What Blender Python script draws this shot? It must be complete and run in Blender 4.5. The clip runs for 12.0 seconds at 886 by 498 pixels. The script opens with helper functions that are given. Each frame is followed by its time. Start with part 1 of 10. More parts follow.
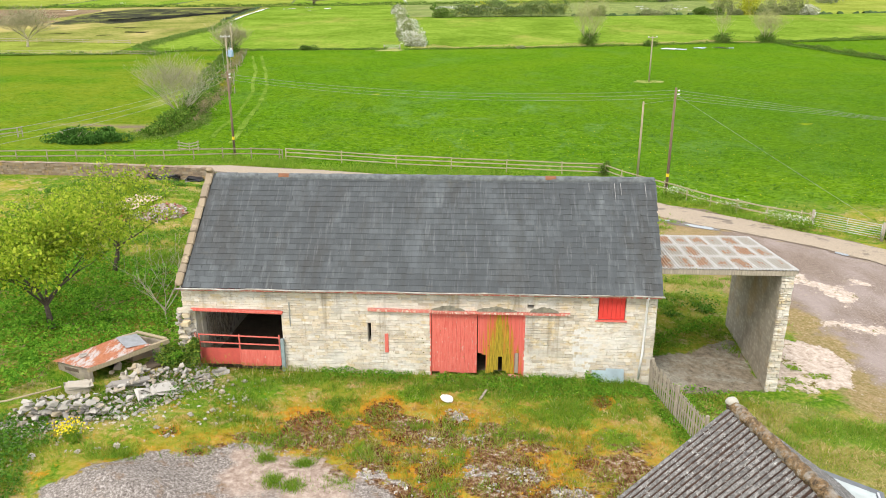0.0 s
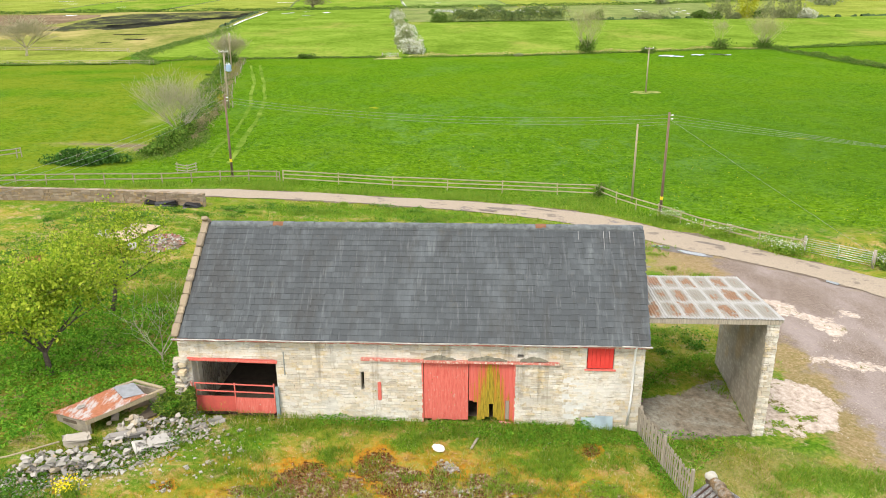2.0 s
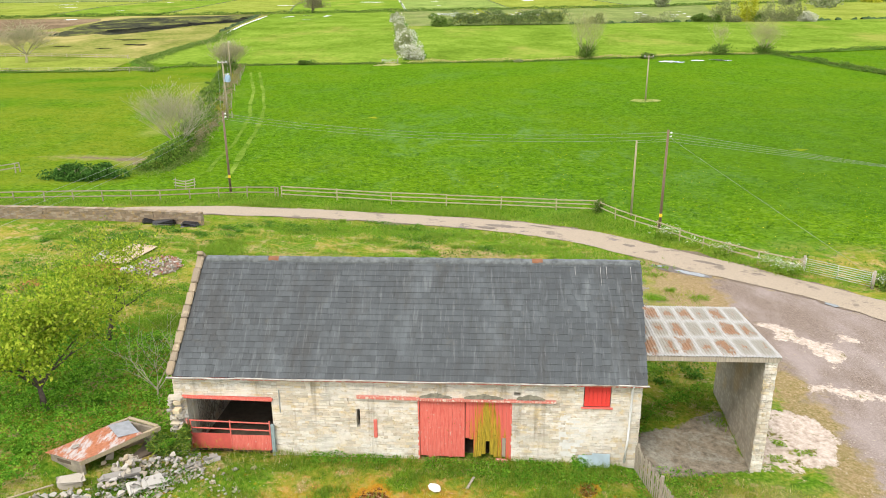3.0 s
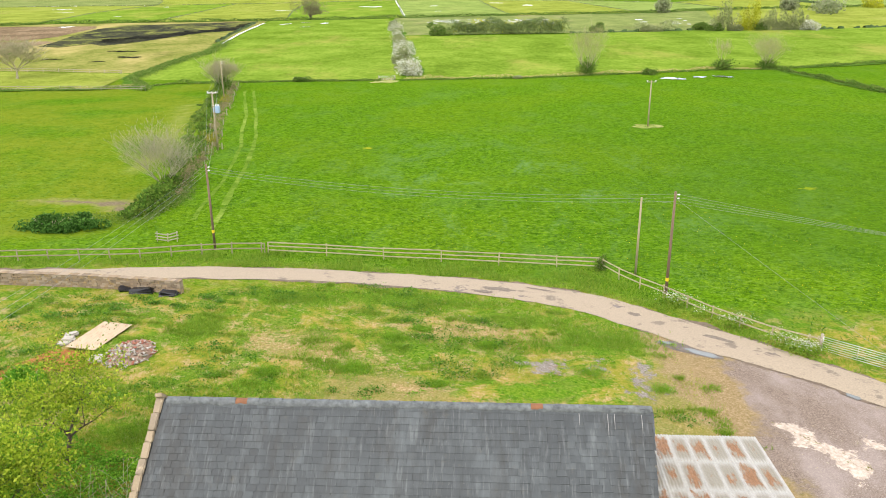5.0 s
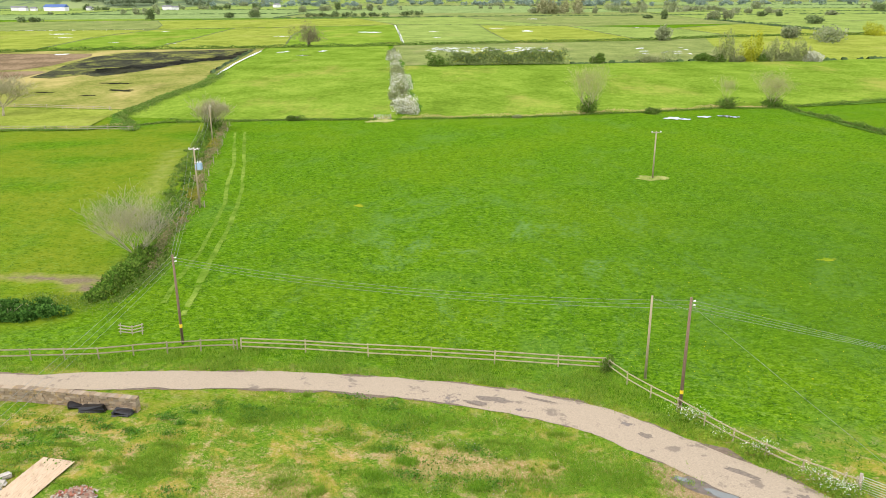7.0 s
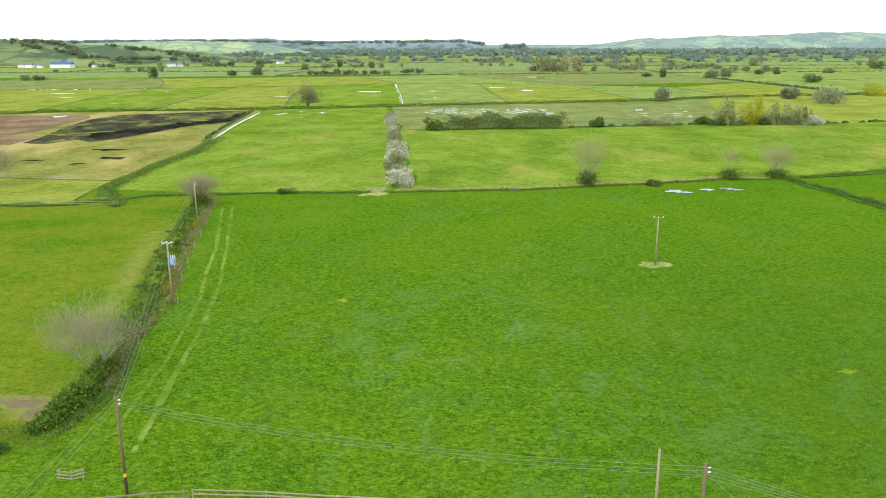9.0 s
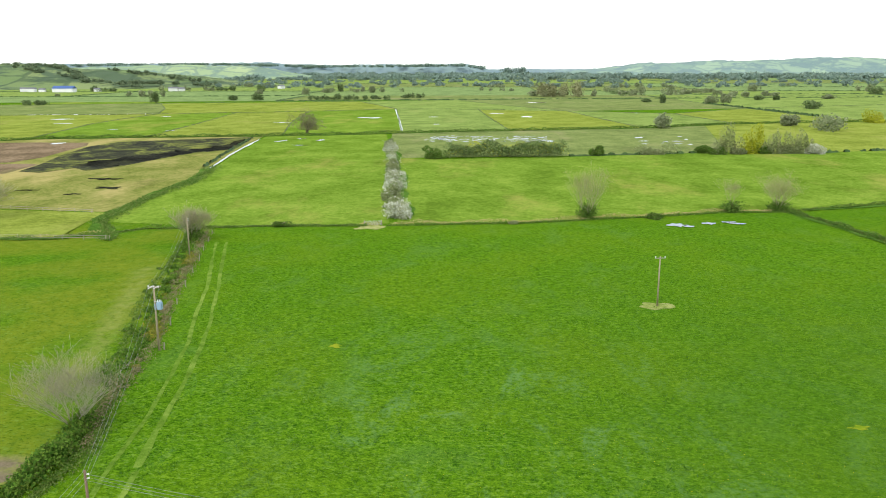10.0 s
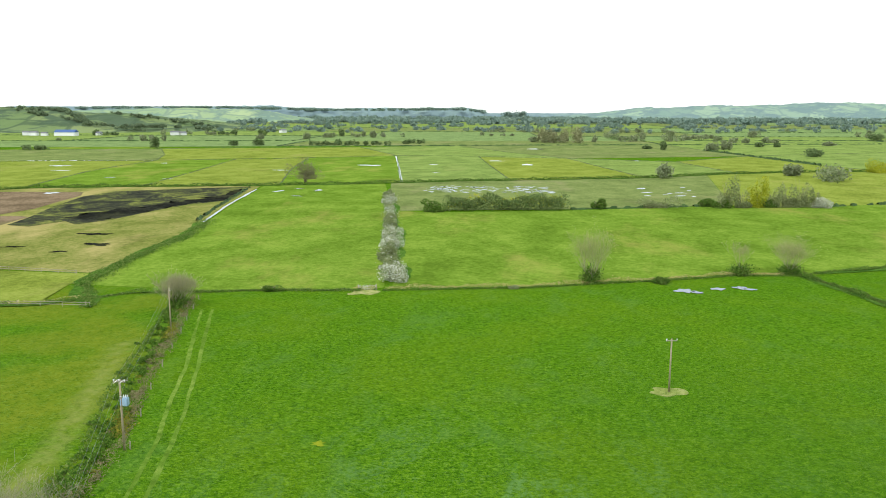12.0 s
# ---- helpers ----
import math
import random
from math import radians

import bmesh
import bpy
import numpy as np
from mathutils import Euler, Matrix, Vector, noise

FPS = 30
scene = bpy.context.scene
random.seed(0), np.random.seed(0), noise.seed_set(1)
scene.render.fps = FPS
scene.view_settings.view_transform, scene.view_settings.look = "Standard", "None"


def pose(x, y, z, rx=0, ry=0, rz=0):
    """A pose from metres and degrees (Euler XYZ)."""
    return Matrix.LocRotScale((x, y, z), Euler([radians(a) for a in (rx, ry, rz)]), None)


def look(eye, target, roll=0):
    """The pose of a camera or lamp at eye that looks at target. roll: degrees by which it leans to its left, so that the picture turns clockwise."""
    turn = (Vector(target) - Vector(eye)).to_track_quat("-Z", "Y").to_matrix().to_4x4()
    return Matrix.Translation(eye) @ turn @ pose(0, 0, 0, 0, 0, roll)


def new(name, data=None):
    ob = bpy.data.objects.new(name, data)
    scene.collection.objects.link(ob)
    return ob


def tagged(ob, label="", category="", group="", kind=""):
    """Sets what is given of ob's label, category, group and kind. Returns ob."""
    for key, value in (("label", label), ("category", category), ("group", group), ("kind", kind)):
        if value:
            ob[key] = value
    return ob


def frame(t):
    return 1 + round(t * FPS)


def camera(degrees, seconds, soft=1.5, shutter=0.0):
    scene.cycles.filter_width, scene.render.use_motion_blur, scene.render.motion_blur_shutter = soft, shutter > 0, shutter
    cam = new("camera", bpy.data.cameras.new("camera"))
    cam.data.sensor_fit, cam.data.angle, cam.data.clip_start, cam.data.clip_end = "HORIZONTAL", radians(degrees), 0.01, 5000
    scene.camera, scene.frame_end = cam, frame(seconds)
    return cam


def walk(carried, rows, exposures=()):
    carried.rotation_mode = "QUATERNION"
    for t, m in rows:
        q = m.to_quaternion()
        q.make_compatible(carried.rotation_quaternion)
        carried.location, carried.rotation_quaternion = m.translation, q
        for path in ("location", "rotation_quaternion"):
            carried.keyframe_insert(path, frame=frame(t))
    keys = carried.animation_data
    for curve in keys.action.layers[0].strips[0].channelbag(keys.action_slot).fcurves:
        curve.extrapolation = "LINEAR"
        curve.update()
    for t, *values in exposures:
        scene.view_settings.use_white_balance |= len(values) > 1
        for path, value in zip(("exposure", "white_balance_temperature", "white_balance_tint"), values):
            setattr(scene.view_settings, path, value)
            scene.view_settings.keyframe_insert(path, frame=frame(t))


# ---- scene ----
cam = camera(59.4, 12.0, soft=1.0)
PATH = [
    (0, (0.675, 0.166, 15.463), (0.579, 2.045, 14.785), -0.1),
    (0.5, (0.754, 0.129, 16.016), (0.659, 2.008, 15.337), -0.1),
    (1, (0.842, 0.177, 16.5), (0.747, 2.055, 15.821), -0.2),
    (1.5, (0.939, 0.226, 17.058), (0.843, 2.105, 16.379), -0.2),
    (2, (1.016, 0.367, 17.541), (0.92, 2.247, 16.862), -0.3),
    (2.5, (1.089, 0.563, 18.156), (0.992, 2.442, 17.478), -0.3),
    (3, (1.183, 1.006, 18.858), (1.085, 2.886, 18.181), -0.4),
    (3.2, (1.131, 1.329, 19.279), (1.037, 3.207, 18.597), -0.3),
    (4.8, (1.349, 5.557, 22.3), (1.251, 7.436, 21.624), -0.5),
    (5, (1.39, 6.25, 22.767), (1.293, 8.129, 22.088), -0.4),
    (5.5, (1.521, 8.184, 23.764), (1.424, 10.064, 23.087), -0.4),
    (6, (1.487, 10.036, 24.825), (1.391, 11.916, 24.15), -0.3),
    (6.5, (1.658, 12.06, 25.842), (1.561, 13.944, 25.179), -0.3),
    (7, (1.785, 14.411, 26.829), (1.688, 16.305, 26.194), -0.2),
    (7.2, (1.849, 15.357, 27.293), (1.752, 17.255, 26.67), -0.2),
    (8.8, (2.812, 22.008, 30.422), (2.711, 23.936, 29.9), -0.1),
    (9, (3.02, 22.931, 30.809), (2.917, 24.862, 30.299), -0.2),
    (9.5, (3.326, 24.636, 31.833), (3.221, 26.574, 31.35), -0.1),
    (10, (3.494, 26.59, 32.796), (3.389, 28.535, 32.342), -0.1),
    (10.5, (3.506, 28.76, 33.766), (3.4, 30.711, 33.339), -0.0),
    (11, (3.567, 30.554, 34.876), (3.46, 32.51, 34.476), -0.0),
    (11.5, (3.691, 33.075, 35.767), (3.583, 35.037, 35.396), 0.0),
    (12, (3.786, 35.639, 36.601), (3.678, 37.605, 36.251), 0.1),
]
walk(cam, [(t, look(eye, target, roll)) for t, eye, target, roll in PATH],
     exposures=[(0, 0.93, 6780, 12), (3, 0.95, 6780, 12), (5, 0.97, 6800, 13), (6.5, 0.95, 6800, 13), (7.2, 0.84, 6750, 12), (9, 0.60, 6530, 9), (12, 0.44, 6400, 3)])

# ---- light: a bright, thin overcast with the sun behind it ----
SUN_EL, SUN_AZ = 52.0, 205.0     # degrees up, and clockwise from the barn's far side (+y)
world = bpy.data.worlds.new("overcast_sky")
scene.world = world
world.use_nodes = True
wn, wl = world.node_tree.nodes, world.node_tree.links
wn.clear()
sky = wn.new("ShaderNodeTexSky")
sky.sky_type, sky.sun_disc = "NISHITA", False
sky.sun_elevation, sky.sun_rotation = radians(SUN_EL), radians(SUN_AZ)
sky_bg = wn.new("ShaderNodeBackground")
sky_bg.inputs["Strength"].default_value = 0.06
wl.new(sky.outputs[0], sky_bg.inputs["Color"])
cloud_bg = wn.new("ShaderNodeBackground")
cloud_bg.inputs["Color"].default_value = (0.97, 0.985, 1.0, 1)
cloud_bg.inputs["Strength"].default_value = 0.82
both = wn.new("ShaderNodeAddShader")
wl.new(sky_bg.outputs[0], both.inputs[0])
wl.new(cloud_bg.outputs[0], both.inputs[1])
wout = wn.new("ShaderNodeOutputWorld")
wl.new(both.outputs[0], wout.inputs[0])

sun = new("sun", bpy.data.lights.new("sun", "SUN"))
sun.data.energy, sun.data.angle, sun.data.color = 1.5, radians(14), (1.0, 0.95, 0.88)
se, sa = radians(SUN_EL), radians(SUN_AZ)
sun.matrix_world = look((0, 0, 60), (-60 * math.sin(sa) * math.cos(se), -60 * math.cos(sa) * math.cos(se), 60 - 60 * math.sin(se)))


# ---- mesh tools ----
def from_arrays(name, verts, faces, material, smooth=False):
    """A mesh from arrays: verts (n, 3) and faces (m, k), all faces with k corners."""
    me = bpy.data.meshes.new(name)
    verts, faces = np.asarray(verts, np.float32), np.asarray(faces, np.int32)
    m, k = faces.shape
    me.vertices.add(len(verts))
    me.vertices.foreach_set("co", verts.ravel())
    me.loops.add(m * k)
    me.loops.foreach_set("vertex_index", faces.ravel())
    me.polygons.add(m)
    me.polygons.foreach_set("loop_start", np.arange(0, m * k, k, dtype=np.int32))
    me.polygons.foreach_set("use_smooth", np.full(m, smooth))
    me.update(calc_edges=True)
    if material:
        me.materials.append(material)
    return me


def child(name, data, parent, m=None, label=""):
    """A part: an object on a mesh, under its thing (world pose m)."""
    ob = new(name, data)
    if parent:
        ob.parent = parent
        ob.matrix_parent_inverse = WORLD_OF.get(parent, Matrix()).inverted()
    m = m if m is not None else Matrix()
    ob.matrix_basis = m
    WORLD_OF[ob] = m.copy()
    return tagged(ob, label)


WORLD_OF = {}


def thing(name, at, label, category, group="", kind=""):
    """An Empty at a thing's base, to parent its parts."""
    ob = new(name)
    ob.empty_display_size = 0.2
    m = Matrix.Translation(at)
    ob.matrix_basis = m
    WORLD_OF[ob] = m
    return tagged(ob, label, category, group, kind)


def part(name, bm, material, parent, label="", smooth=False):
    me = bpy.data.meshes.new(name)
    bm.normal_update()
    bm.to_mesh(me)
    bm.free()
    me.materials.append(material)
    if smooth:
        for p in me.polygons:
            p.use_smooth = True
    return child(name, me, parent, None, label)


def add_box(bm, x0, x1, y0, y1, z0, z1, m=None):
    c = Matrix.Translation(((x0 + x1) / 2, (y0 + y1) / 2, (z0 + z1) / 2)) @ Matrix.Diagonal((x1 - x0, y1 - y0, z1 - z0, 1))
    return bmesh.ops.create_cube(bm, size=1, matrix=(m @ c) if m is not None else c)["verts"]


BOXES = {}


def bar(name, a, b, w, h, material, parent, label="", bevel=0.008, up=(0, 0, 1), wob=0.0):
    """A straight timber or rail from a to b, w wide and h high, with eased edges. Alike ones share a mesh."""
    a, b = Vector(a), Vector(b)
    length = round((b - a).length, 2)
    key = (length, w, h, material.name, bevel)
    if key not in BOXES:
        bm = bmesh.new()
        add_box(bm, -w / 2, w / 2, 0, length, -h / 2, h / 2)
        if bevel:
            bmesh.ops.bevel(bm, geom=bm.edges[:], offset=bevel, segments=1, affect="EDGES")
        me = bpy.data.meshes.new(name)
        bm.to_mesh(me)
        bm.free()
        me.materials.append(material)
        BOXES[key] = me
    y = (b - a).normalized()
    x = y.cross(Vector(up))
    if x.length < 1e-4:
        x = Vector((1, 0, 0))
    x.normalize()
    z = x.cross(y)
    m = Matrix((x, y, z)).transposed().to_4x4()
    m.translation = a
    return child(name, BOXES[key], parent, m, label)


def tube_arrays(points, radii, n=6):
    """Rings along a line of points, as quads."""
    pts = [Vector(p) for p in points]
    V, F = [], []
    for i, p in enumerate(pts):
        d = (pts[min(i + 1, len(pts) - 1)] - pts[max(i - 1, 0)]).normalized()
        s = d.cross(Vector((0.31, 0.17, 0.93)))
        if s.length < 1e-3:
            s = d.cross(Vector((1, 0, 0)))
        s.normalize()
        t = d.cross(s)
        for k in range(n):
            a = 2 * math.pi * k / n
            V.append(p + radii[i] * (math.cos(a) * s + math.sin(a) * t))
    for i in range(len(pts) - 1):
        for k in range(n):
            F.append((i * n + k, i * n + (k + 1) % n, (i + 1) * n + (k + 1) % n, (i + 1) * n + k))
    return V, F


def tube(name, points, radii, material, parent, n=8, label="", caps=True):
    V, F = tube_arrays(points, radii, n)
    me = bpy.data.meshes.new(name)
    faces = list(F)
    if caps:
        faces.append(tuple(range(n))[::-1])
        faces.append(tuple(range(len(V) - n, len(V))))
    me.from_pydata([tuple(v) for v in V], [], faces)
    for p in me.polygons:
        p.use_smooth = len(p.vertices) == 4
    me.materials.append(material)
    return child(name, me, parent, None, label)


def leaf_quads(centres, size, rng, flat=0.0, droop=0.0):
    """A small pointed leaf-shaped quad at each centre, turned at random."""
    n = len(centres)
    u = rng.normal(size=(n, 3))
    u[:, 2] *= 1 - flat
    u /= np.linalg.norm(u, axis=1)[:, None] + 1e-9
    v = np.cross(u, rng.normal(size=(n, 3)))
    v /= np.linalg.norm(v, axis=1)[:, None] + 1e-9
    s = (size * rng.uniform(0.6, 1.3, n))[:, None]
    c = np.asarray(centres)
    V = np.stack([c - u * s, c - v * s * 0.55 - u * s * 0.1, c + u * s, c + v * s * 0.55 + u * s * 0.1], 1).reshape(-1, 3)
    return V, np.arange(4 * n).reshape(n, 4)


def blade_tris(xy, z, h, w, rng, lean=0.45, per=6, spread=0.08):
    """Tufts of grass: per thin, leaning blades at each place."""
    n = len(xy) * per
    base = np.repeat(np.column_stack([xy, z]), per, 0)
    base[:, :2] += rng.normal(size=(n, 2)) * spread
    hh = np.repeat(h, per) * rng.uniform(0.5, 1.15, n)
    a = rng.uniform(0, 2 * np.pi, n)
    side = np.column_stack([np.cos(a), np.sin(a), np.zeros(n)]) * (np.repeat(w, per) * rng.uniform(0.7, 1.3, n))[:, None]
    tip = base + np.column_stack([rng.normal(size=n) * lean * hh, rng.normal(size=n) * lean * hh, hh])
    base[:, 2] -= 0.02
    V = np.stack([base - side, base + side, tip], 1).reshape(-1, 3)
    return V, np.arange(3 * n).reshape(n, 3)


def in_poly(x, y, poly):
    inside = np.zeros(np.shape(x), bool)
    j = len(poly) - 1
    for i in range(len(poly)):
        (xi, yi), (xj, yj) = poly[i], poly[j]
        inside ^= ((yi > y) != (yj > y)) & (x < (xj - xi) * (y - yi) / (yj - yi + 1e-12) + xi)
        j = i
    return inside


def poly_mask(x, y, poly, feather):
    """1 inside a polygon, 0 outside, sloping over the feather to both sides of its edge."""
    d = np.full(np.shape(x), 1e9)
    for (ax, ay), (bx, by) in zip(poly, poly[1:] + poly[:1]):
        ux, uy = bx - ax, by - ay
        t = np.clip(((x - ax) * ux + (y - ay) * uy) / (ux * ux + uy * uy + 1e-12), 0, 1)
        d = np.minimum(d, np.hypot(x - ax - t * ux, y - ay - t * uy))
    d = np.where(in_poly(x, y, poly), d, -d)
    return np.clip(0.5 + d / (2 * feather), 0, 1)


def line_dist(x, y, line):
    d = np.full(np.shape(x), 1e9)
    for (ax, ay), (bx, by) in zip(line, line[1:]):
        ux, uy = bx - ax, by - ay
        t = np.clip(((x - ax) * ux + (y - ay) * uy) / (ux * ux + uy * uy), 0, 1)
        d = np.minimum(d, np.hypot(x - ax - t * ux, y - ay - t * uy))
    return d


def along(line, step):
    """Points at even steps along a line of (x, y)."""
    out, left = [], 0.0
    for (ax, ay), (bx, by) in zip(line, line[1:]):
        length = math.hypot(bx - ax, by - ay)
        s = left
        while s < length:
            out.append((ax + (bx - ax) * s / length, ay + (by - ay) * s / length))
            s += step
        left = s - length
    return out


def scatter(poly, n, rng):
    """n random places inside a polygon."""
    p = np.array(poly)
    lo, hi = p.min(0), p.max(0)
    q = rng.uniform(lo, hi, (n * 4, 2))
    q = q[in_poly(q[:, 0], q[:, 1], poly)]
    return q[:n]

TX = [-60, -22, -15, -10, -6, 6, 10, 14, 20, 30, 60]
TY = [10, 28, 38, 50, 62, 72, 100, 146, 200]
TZ = [[1.5, 1.5, 1.2, .5, .2, 0, -.2, -.5, -1, -1.4, -2],
      [1.5, 1.4, 1.1, .5, .15, 0, -.7, -1, -1.7, -2, -2.5],
      [.8, .7, .4, .1, -.1, -.6, -1, -1.3, -1.8, -2.1, -2.6],
      [0, 0, -.3, -.6, -.8, -1.5, -1.65, -1.85, -2.1, -2.4, -2.8],
      [-.6, -.75, -1.35, -1.7, -1.95, -2.4, -2.65, -2.8, -2.8, -2.9, -3.1],
      [-.9, -1.4, -2.0, -2.4, -2.65, -2.9, -2.95, -2.95, -3.0, -3.1, -3.3],
      [-1.5, -2.5, -2.7, -2.9, -3.1, -3.35, -3.4, -3.4, -3.4, -3.5, -3.6],
      [-2.2, -3.5, -3.7, -3.8, -3.9, -3.9, -4, -4, -4, -4, -4],
      [-4.6] * 11]


def land(x, y):
    """Height of the ground at x, y (numbers or arrays), smooth between the knots."""
    x, y = np.clip(x, TX[0], TX[-1]), np.clip(y, TY[0], TY[-1])
    z = np.array(TZ)
    i = np.clip(np.searchsorted(TX, x) - 1, 0, len(TX) - 2)
    j = np.clip(np.searchsorted(TY, y) - 1, 0, len(TY) - 2)
    tx, ty = np.array(TX), np.array(TY)
    u, v = (x - tx[i]) / (tx[i + 1] - tx[i]), (y - ty[j]) / (ty[j + 1] - ty[j])
    return (z[j, i] * (1 - u) + z[j, i + 1] * u) * (1 - v) + (z[j + 1, i] * (1 - u) + z[j + 1, i + 1] * u) * v


# ---- materials ----
class Nodes:
    """A short way to write a node material."""

    def __init__(self, name):
        self.mat = bpy.data.materials.new(name)
        self.mat.use_nodes = True
        self.t = self.mat.node_tree
        self.t.nodes.clear()
        self.out = self.t.nodes.new("ShaderNodeOutputMaterial")
        self.b = self.t.nodes.new("ShaderNodeBsdfPrincipled")
        self.t.links.new(self.b.outputs[0], self.out.inputs[0])
        self.pos = self.t.nodes.new("ShaderNodeNewGeometry").outputs["Position"]

    def put(self, socket, value):
        if isinstance(value, bpy.types.NodeSocket):
            self.t.links.new(value, socket)
        elif isinstance(value, tuple) and len(value) == 3 and len(socket.default_value) == 4:
            socket.default_value = (*value, 1)
        else:
            socket.default_value = value

    def scaled(self, sx, sy, sz):
        n = self.t.nodes.new("ShaderNodeMapping")
        n.inputs["Scale"].default_value = (sx, sy, sz)
        self.t.links.new(self.pos, n.inputs["Vector"])
        return n.outputs[0]

    def noise(self, scale, detail=4.0, rough=0.55, at=None, distortion=0.0):
        n = self.t.nodes.new("ShaderNodeTexNoise")
        self.t.links.new(at or self.pos, n.inputs["Vector"])
        n.inputs["Scale"].default_value, n.inputs["Detail"].default_value = scale, detail
        n.inputs["Roughness"].default_value, n.inputs["Distortion"].default_value = rough, distortion
        return n.outputs["Fac"]

    def cells(self, scale, at=None, feature="F1", out="Distance"):
        n = self.t.nodes.new("ShaderNodeTexVoronoi")
        n.feature = feature
        self.t.links.new(at or self.pos, n.inputs["Vector"])
        n.inputs["Scale"].default_value = scale
        return n.outputs[out]

    def math(self, op, a, b=0.0, clamp=False):
        n = self.t.nodes.new("ShaderNodeMath")
        n.operation, n.use_clamp = op, clamp
        self.put(n.inputs[0], a)
        self.put(n.inputs[1], b)
        return n.outputs[0]

    def step(self, value, lo, hi):
        n = self.t.nodes.new("ShaderNodeMapRange")
        n.interpolation_type = "SMOOTHSTEP"
        self.put(n.inputs["Value"], value)
        n.inputs["From Min"].default_value, n.inputs["From Max"].default_value = lo, hi
        return n.outputs[0]

    def mix(self, fac, a, b, blend="MIX"):
        n = self.t.nodes.new("ShaderNodeMix")
        n.data_type, n.blend_type = "RGBA", blend
        self.put(n.inputs[0], fac)
        self.put(n.inputs[6], a)
        self.put(n.inputs[7], b)
        return n.outputs[2]

    def ramp(self, fac, *stops):
        n = self.t.nodes.new("ShaderNodeValToRGB")
        e = n.color_ramp.elements
        while len(e) < len(stops):
            e.new(0.5)
        for el, (p, c) in zip(e, stops):
            el.position, el.color = p, (*c, 1)
        self.put(n.inputs[0], fac)
        return n.outputs[0]

    def chance(self):
        """A random number for each object and each loose piece of its mesh."""
        a = self.t.nodes.new("ShaderNodeObjectInfo").outputs["Random"]
        b = self.t.nodes.new("ShaderNodeNewGeometry").outputs["Random Per Island"]
        return self.math("FRACT", self.math("ADD", a, b))

    def attr(self, name):
        n = self.t.nodes.new("ShaderNodeAttribute")
        n.attribute_name = name
        return n.outputs["Fac"]

    def bump(self, height, strength=0.4, distance=0.02):
        n = self.t.nodes.new("ShaderNodeBump")
        n.inputs["Strength"].default_value, n.inputs["Distance"].default_value = strength, distance
        self.put(n.inputs["Height"], height)
        self.t.links.new(n.outputs[0], self.b.inputs["Normal"])

    def done(self, colour, rough=0.85, metal=0.0, spec=0.3):
        self.put(self.b.inputs["Base Color"], colour)
        self.put(self.b.inputs["Roughness"], rough)
        self.put(self.b.inputs["Metallic"], metal)
        self.put(self.b.inputs["Specular IOR Level"], spec)
        return self.mat


def leaf_material(name, *colours, trans=0.25):
    k = Nodes(name)
    r = k.chance()
    n = len(colours)
    c = k.ramp(r, *[((i + 0.5) / n, col) for i, col in enumerate(colours)])
    c = k.mix(k.math("MULTIPLY", k.step(k.noise(0.9, 3), 0.4, 0.7), 0.3), c, k.mix(0.5, c, (0.03, 0.06, 0.01)))
    tr = k.t.nodes.new("ShaderNodeBsdfTranslucent")
    k.put(tr.inputs["Color"], c)
    m = k.t.nodes.new("ShaderNodeMixShader")
    m.inputs[0].default_value = trans
    k.done(c, 0.8, spec=0.06)
    k.t.links.new(k.b.outputs[0], m.inputs[1])
    k.t.links.new(tr.outputs[0], m.inputs[2])
    k.t.links.new(m.outputs[0], k.out.inputs[0])
    return k.mat


def wood_material(name, dark, light, flake=None, amount=0.0, scale=1.0, along_axis="z"):
    k = Nodes(name)
    s = {"x": (0.6, 9, 9), "y": (9, 0.6, 9), "z": (9, 9, 0.6)}[along_axis]
    g = k.noise(3.0 * scale, 6, 0.65, k.scaled(*s))
    c = k.ramp(g, (0.3, dark), (0.7, light))
    c = k.mix(k.math("MULTIPLY", k.chance(), 0.35), c, k.mix(0.5, c, dark))
    if flake:
        f = k.step(k.noise(7.0 * scale, 8, 0.75, k.scaled(s[0] / 5, s[1] / 5, s[2])), 0.62 - amount, 0.66 - amount)
        c = k.mix(f, c, flake)
    k.bump(g, 0.5, 0.01)
    return k.done(c, 0.8)


